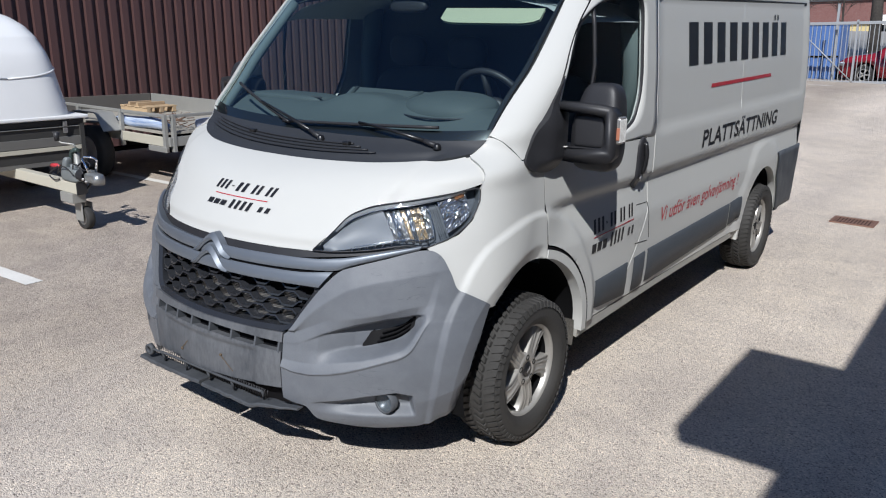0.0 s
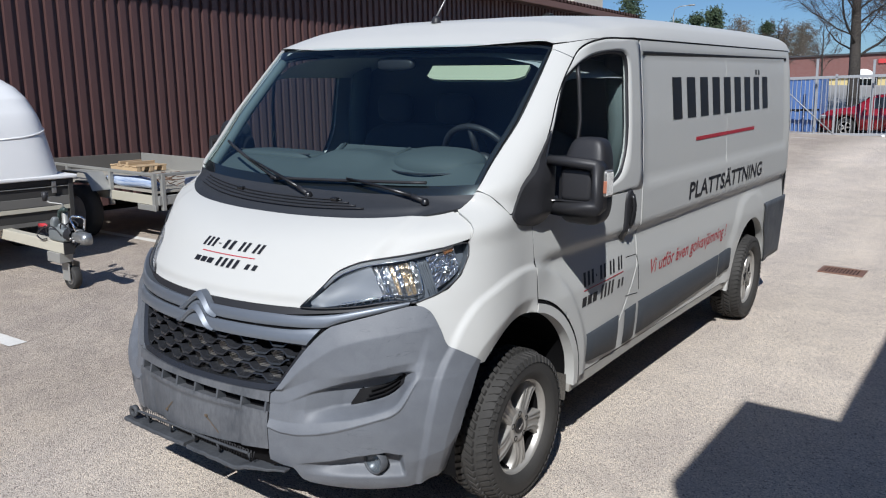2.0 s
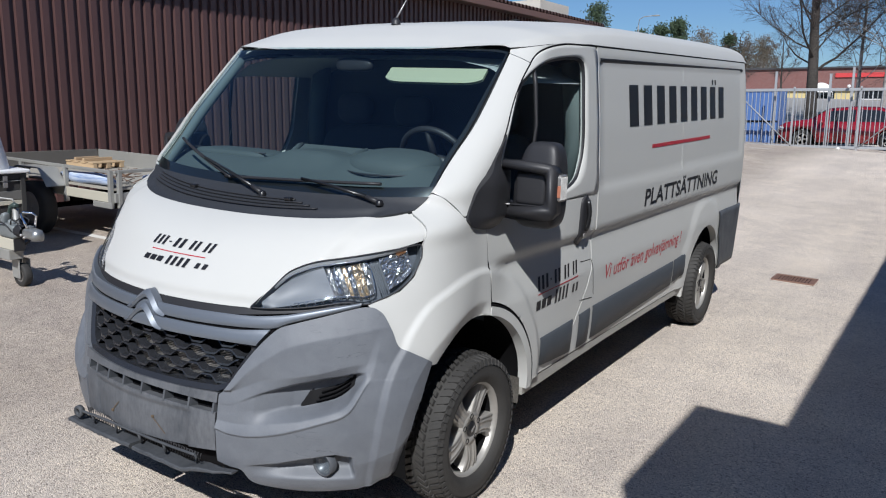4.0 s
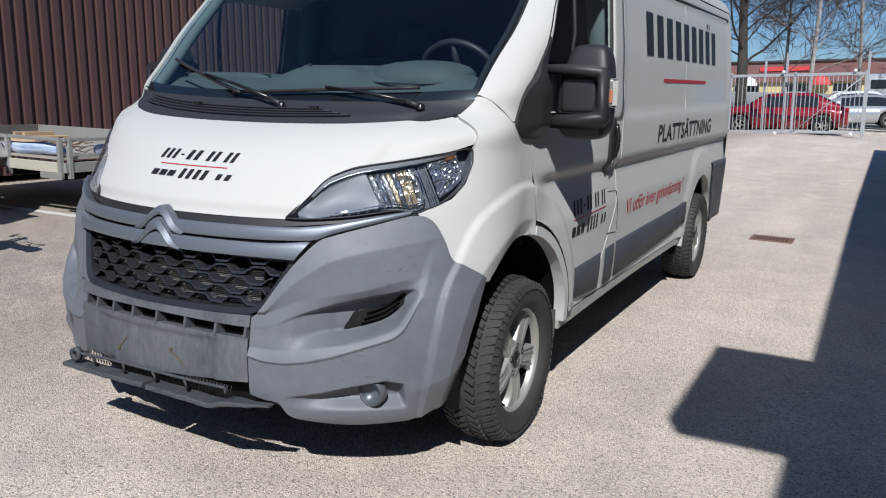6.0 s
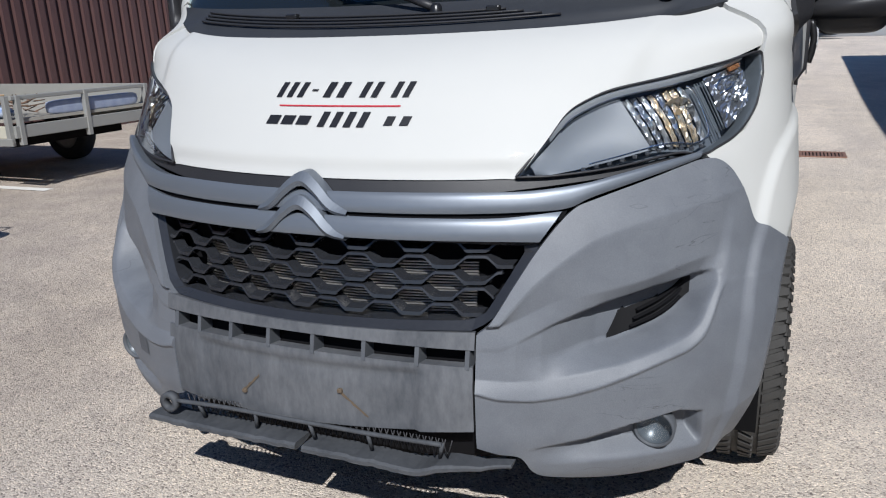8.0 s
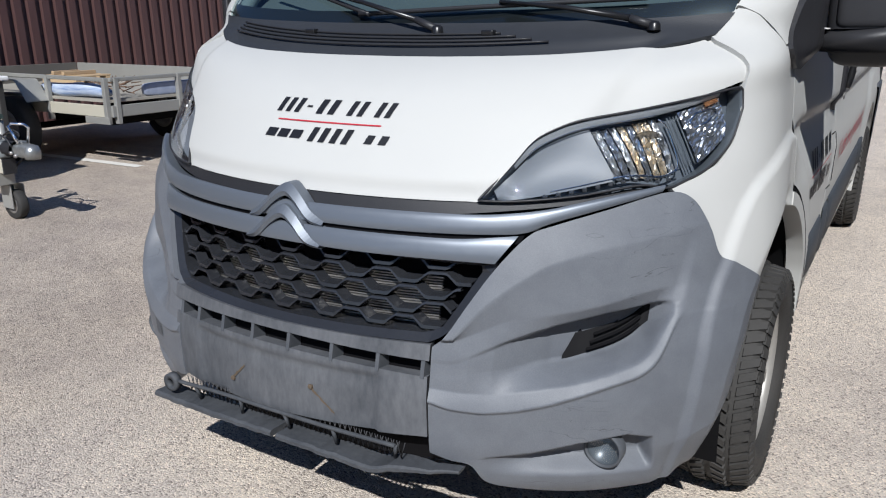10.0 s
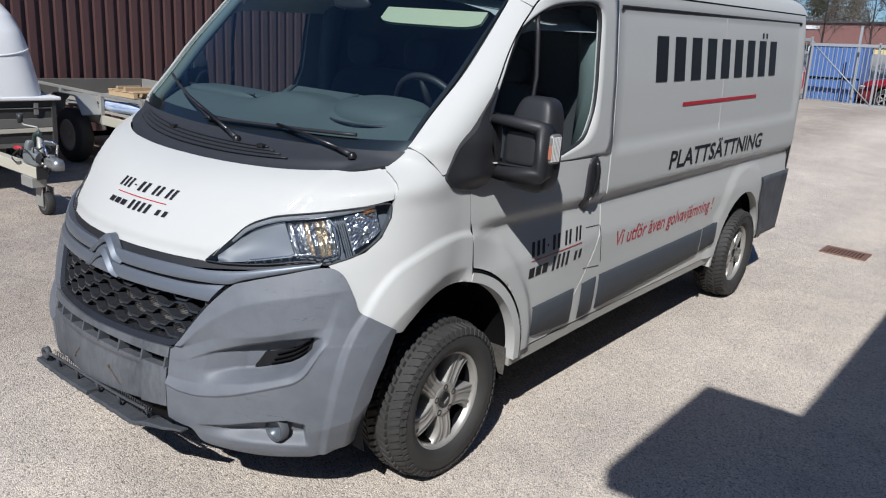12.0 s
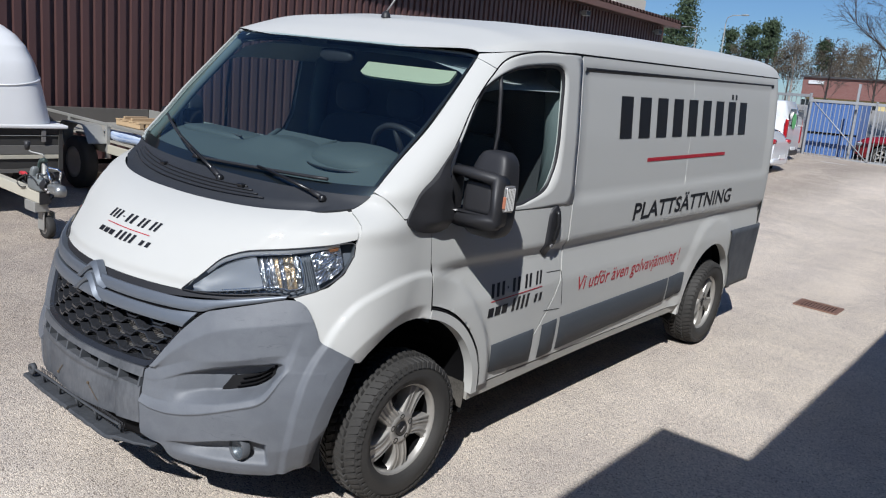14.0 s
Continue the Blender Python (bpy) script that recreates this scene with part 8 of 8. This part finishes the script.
_nt.links.new(_tc.outputs["Object"], _mp.inputs[0])
_nt.links.new(_mp.outputs[0], _bt.inputs["Vector"])
_nt.links.new(_bt.outputs["Color"], _nt.nodes["Principled BSDF"].inputs["Base Color"])
_nt.nodes["Principled BSDF"].inputs["Roughness"].default_value = 0.9
M_YELLOW = mat("yellow_panel", (0.56, 0.46, 0.22), 0.7, 0, 4.0, 0.3, 0.2)
hall2 = thing("brick_building", "long low red-brown brick building with a yellow ground storey", "building", at=pose(0, 75, 0))
bm = bmesh.new()
box(bm, -17.9, 45, 0, 14, 3.78, 5.50)
part("upper_wall", bm, M_BRICK, hall2)
bm = bmesh.new()
box(bm, -17.6, 45, 0.4, 14, 1.6, 3.779)
part("lower_wall", bm, M_YELLOW, hall2)
bm = bmesh.new()
box(bm, -18.1, 45.2, -0.2, 14.2, 5.50, 5.64)
part("roof_edge", bm, mat("roof_edge_dark", (0.05, 0.05, 0.055), 0.7), hall2)
for k in range(15):
    x = -16.8 + 4.1 * k
    w = part("window", box(bmesh.new(), x - 1.1, x + 1.1, 0.33, 0.40, 2.90, 3.55), M_CARGLASS, hall2)
    part("frame", box(bmesh.new(), x - 0.04, x + 0.04, 0.30, 0.33, 2.90, 3.55), M_CWHT, w)
    part("frame", box(bmesh.new(), x - 1.16, x + 1.16, 0.30, 0.34, 2.82, 2.90), M_CWHT, w)
for x0, x1 in ((6.0, 9.5),):
    part("louvre", box(bmesh.new(), x0, x1, -0.03, 0.0, 3.85, 4.85), mat("louvre_dark", (0.03, 0.03, 0.035), 0.7), hall2)
part("sign_bar", box(bmesh.new(), -7.5, -3.2, -0.12, 0.0, 4.72, 5.08), mat("sign_red", (0.55, 0.05, 0.05), 0.5), hall2, "red sign bar on the eaves")
part("sign_bar", box(bmesh.new(), -17.4, -16.1, -0.10, 0.0, 4.95, 5.25), M_CWHT, hall2, "white sign bar at the corner")
# round awnings over two doors
for _x, _z, _m, _l in ((-2.6, 3.45, mat("awning_red", (0.50, 0.05, 0.05), 0.6), "faded red half-round awning"), (-8.6, 3.45, mat("awning_white", (0.72, 0.71, 0.68), 0.6), "white half-round awning")):
    bm = bmesh.new()
    grid(bm, [[(_x + 0.95 * math.cos(a) * c, -0.05 - 0.55 * s, _z + 0.85 * math.sin(a) * c) for c, s in ((1.0, 0.0), (0.92, 0.45), (0.70, 0.75), (0.40, 0.93), (0.02, 1.0))] for a in np.linspace(0, math.pi, 13)])
    part("awning", bm, _m, hall2, _l)
# dark low building and pale sheds to its side
low2 = thing("low_building", "dark grey low industrial building", "building", at=pose(-31, 72, 0))
part("wall", box(bmesh.new(), -12, 8.5, 0, 10, 1.5, 4.6), mat("dark_cladding", (0.05, 0.055, 0.06), 0.6, 0, 2.0, 0.3, 0.2), low2)
part("roof", box(bmesh.new(), -12.2, 8.7, -0.2, 10.2, 4.6, 4.8), M_DARK, low2)
part("band", box(bmesh.new(), -12, 8.5, -0.05, 0.0, 3.2, 3.8), M_CWHT, low2)

# street lamps
for x, y, h, arm in ((-15.6, 48.0, 6.5, 0.9), (-24.0, 64.0, 6.0, -0.9)):
    ob = thing("street_lamp", "tall grey street lamp with a curved arm", "street lamp", "street lamps", at=pose(x, y, ground_z(x, y)))
    part("pole", cyl(bmesh.new(), (0, 0, 0), (0, 0, h - 0.5), 0.05, 0.035, 10), M_GALV, ob)
    part("arm", tube(bmesh.new(), [(0, 0, h - 0.5), (0.06 * arm, 0, h - 0.15), (0.4 * arm, 0, h), (1.0 * arm, 0, h + 0.02)], 0.026, 8), M_GALV, ob)
    bm = superbox(bmesh.new(), (1.25 * arm, 0, h + 0.02), (0.24, 0.10, 0.045), 3.0, 8, 14)
    part("lantern", bm, M_GALV, ob)

# ---- trees ----
M_BARK = mat("bark_grey_brown", (0.022, 0.019, 0.017), 0.95, 0, 9.0, 0.8, 1.2, 0.4, 0.2, color2=(0.085, 0.075, 0.066))
M_BIRCH = mat("bark_birch_pale", (0.10, 0.09, 0.08), 0.9, 0, 5.0, 0.5, 1.6, 0.1, 0.2, color2=(0.52, 0.48, 0.45))
M_TWIG = mat("twigs_brown", (0.075, 0.058, 0.050), 0.95)
M_NEEDLE = mat("pine_needles", (0.016, 0.034, 0.016), 0.8, island=0.9, color2=(0.042, 0.066, 0.030))
M_BUD = mat("spring_buds_olive", (0.075, 0.063, 0.045), 0.85, island=0.9, color2=(0.13, 0.11, 0.08))


def bare_tree(name, label, h, r, bark, at, seed, spread=0.8, limbs=16, droop=0.0, low=0.25, buds=0, dense=1.0):
    """A leafless tree: a straight tapering trunk, rising limbs, branches and a haze of fine twigs."""
    ob = thing(name, label, "tree", "trees beyond the gate", at=at)
    rng = random.Random(seed)
    big, fine, tips = bmesh.new(), bmesh.new(), []

    def branch(bm, p, d, length, rad, n, sides, wiggle, lift):
        pts, q, dd = [p], p.copy(), d.copy()
        for _ in range(n):
            dd = (dd + Vector((rng.uniform(-1, 1), rng.uniform(-1, 1), rng.uniform(-1, 1))) * wiggle + Vector((0, 0, lift))).normalized()
            q = q + dd * (length / n)
            pts.append(q.copy())
        tube(bm, pts, [rad * (1 - 0.75 * i / n) for i in range(n + 1)], sides)
        return pts

    def along(pts, t):
        x = t * (len(pts) - 1)
        i = min(len(pts) - 2, int(x))
        return pts[i].lerp(pts[i + 1], x - i), (pts[i + 1] - pts[i]).normalized()

    def off(d, amount):
        v = Vector((rng.gauss(0, 1), rng.gauss(0, 1), rng.gauss(0, 0.6)))
        v = (v - d * v.dot(d)).normalized()
        return (d + v * amount).normalized()

    trunk = branch(big, Vector((0, 0, -0.3)), Vector((0, 0, 1)), h * 0.95, r, 9, 9, 0.035, 0.05)
    for k in range(limbs):
        t = low + (0.97 - low) * (k + rng.random()) / limbs
        p, d = along(trunk, t)
        a = k * 2.4 + rng.uniform(-0.5, 0.5)
        d1 = (Vector((math.cos(a), math.sin(a), 0)) * spread + Vector((0, 0, rng.uniform(0.35, 0.9)))).normalized()
        L1 = h * (0.46 - 0.34 * t) * rng.uniform(0.8, 1.15)
        limb = branch(big, p, d1, L1, max(0.018, r * (1 - 0.75 * t) * rng.uniform(0.14, 0.30)), 8, 6, 0.17, 0.05)
        for _ in range(int(8 * dense)):
            p2, d2 = along(limb, rng.uniform(0.2, 1.0))
            L2 = L1 * rng.uniform(0.25, 0.5)
            br = branch(fine, p2, off(d2, rng.uniform(0.5, 1.1)), L2, rng.uniform(0.014, 0.024), 4, 4, 0.16, 0.03 - droop * 0.4)
            for _ in range(int(7 * dense)):
                p3, d3 = along(br, rng.uniform(0.2, 1.0))
                L3 = L2 * rng.uniform(0.3, 0.6)
                tw = branch(fine, p3, off(d3, rng.uniform(0.5, 1.0)), L3, 0.0095, 3, 3, 0.18, 0.02 - droop)
                tips.append(tw[-1])
                for _ in range(int(3 * dense)):
                    p4, d4 = along(tw, rng.uniform(0.2, 1.0))
                    branch(fine, p4, off(d4, 0.8), L3 * rng.uniform(0.35, 0.7), 0.0065, 2, 3, 0.2, -droop)
    part("trunk", big, bark, ob, recalc=False)
    t = part("crown", fine, M_TWIG, ob, "bare twiggy crown", recalc=False)
    tagged(t, kind="stuff")
    if buds:
        bm = bmesh.new()
        for q in tips:
            for _ in range(buds):
                c = q + Vector((rng.gauss(0, 0.30), rng.gauss(0, 0.30), rng.gauss(0, 0.30)))
                u = Vector((rng.gauss(0, 1), rng.gauss(0, 1), rng.gauss(0, 1))).normalized() * rng.uniform(0.05, 0.10)
                w = u.orthogonal()
                bm.faces.new([bm.verts.new(c + v) for v in (-u, w * 0.6, u, -w * 0.6)])
        b = part("spring_leaves", bm, M_BUD, ob, "sparse olive spring leaves", recalc=False)
        tagged(b, kind="stuff")
    return ob


def pine(label, h, at, seed, wide=0.2, low=0.35, clumps=120):
    ob = thing("pine_tree", label, "tree", "far pines", at=at)
    rng = random.Random(seed)
    bm = bmesh.new()
    tube(bm, [(0, 0, 0), (0.1, 0, h * 0.5), (0, 0.1, h * 0.97)], [0.2, 0.14, 0.04], 7)
    for k in range(26):
        z = h * rng.uniform(low, 0.97)
        a = rng.uniform(0, 6.283)
        L = h * wide * (1.15 - z / h) * 1.3
        tube(bm, [(0, 0, z), (L * math.cos(a), L * math.sin(a), z + 0.3)], [0.05, 0.02], 4)
    part("trunk", bm, M_BARK, ob, recalc=False)
    bm = bmesh.new()
    for k in range(clumps):
        z = h * (low + (1 - low) * rng.random() ** 0.8)
        R = h * wide * (1.12 - z / h) * 1.4 * rng.uniform(0.2, 1.0)
        a = rng.uniform(0, 6.283)
        c0 = Vector((R * math.cos(a), R * math.sin(a), z))
        s = rng.uniform(0.4, 0.9) * h / 14
        for _ in range(44):
            c = c0 + Vector((rng.gauss(0, s), rng.gauss(0, s), rng.gauss(0, s * 0.55)))
            u = Vector((rng.gauss(0, 1), rng.gauss(0, 1), rng.gauss(0.4, 0.7))).normalized() * rng.uniform(0.12, 0.26)
            w = u.orthogonal().normalized() * 0.075
            bm.faces.new([bm.verts.new(c + v) for v in (-u, w, u, -w)])
    t = part("crown", bm, M_NEEDLE, ob, "dark green needle crown", recalc=False)
    tagged(t, kind="stuff")
    return ob


def on_yard(x, y, turn=0.0):
    return pose(x, y, ground_z(x, y), 0, 0, turn)


bare_tree("oak_tree", "large bare oak with a thick grey trunk", 14.0, 0.34, M_BARK, on_yard(-4.6, 45.0), 3, 1.0, 30, 0.0, 0.24, 0, 1.3)
b1 = bare_tree("birch_tree", "bare birch with a pale flaking trunk", 13.0, 0.12, M_BIRCH, on_yard(-2.7, 47.0), 5, 0.6, 26, 0.06, 0.2, 0, 1.15)
b2 = bare_tree("birch_tree", "bare birch with a pale flaking trunk", 13.5, 0.14, M_BIRCH, on_yard(-1.1, 44.0), 9, 0.65, 26, 0.06, 0.2, 0, 1.15)
copy_thing(b1, on_yard(1.2, 46.0, 110))
copy_thing(b2, on_yard(3.6, 48.0, 200))
o2 = bare_tree("lime_tree", "bare young street tree", 5.6, 0.10, M_BARK, on_yard(-12.6, 62.0), 14, 0.7, 14, 0.0, 0.2, 0, 0.8)
copy_thing(o2, on_yard(-10.2, 66.0, 200))
w1 = bare_tree("spring_birch_tree", "tall birch with first olive leaves", 8.6, 0.16, M_BIRCH, on_yard(-26.0, 100.0), 21, 0.5, 16, 0.05, 0.22, 6, 0.8)
w2 = bare_tree("spring_birch_tree", "tall birch with first olive leaves", 8.0, 0.15, M_BARK, on_yard(-22.0, 104.0), 22, 0.6, 16, 0.05, 0.22, 5, 0.8)
rng = random.Random(31)
for x in (-41, -38, -35, -33, -31.5, -29, -27, -24.5, -23, -20.8, -19.5):
    s = rng.uniform(0.72, 1.0)
    c = copy_thing(rng.choice((w1, w2)), on_yard(x, 104 + rng.uniform(-6, 12), rng.uniform(0, 360)))
    c.scale = (s, s, s)
p1 = pine("dense dark green pine", 11.5, on_yard(-37.2, 92.0), 41, 0.24, 0.12)
p2 = pine("tall pine with a flat open crown", 9.4, on_yard(-27.5, 94.0), 42, 0.14, 0.58, 42)
for x, y, src, s in ((-34.2, 100, p2, 0.95), (-30.6, 97, p2, 0.98), (-29.2, 99, p2, 1.0), (-23.2, 101, p2, 0.85), (-42, 98, p1, 0.9), (-47, 100, p2, 1.0), (-52, 104, p1, 1.0)):
    c = copy_thing(src, on_yard(x, y, rng.uniform(0, 360)))
    c.scale = (s, s, s)
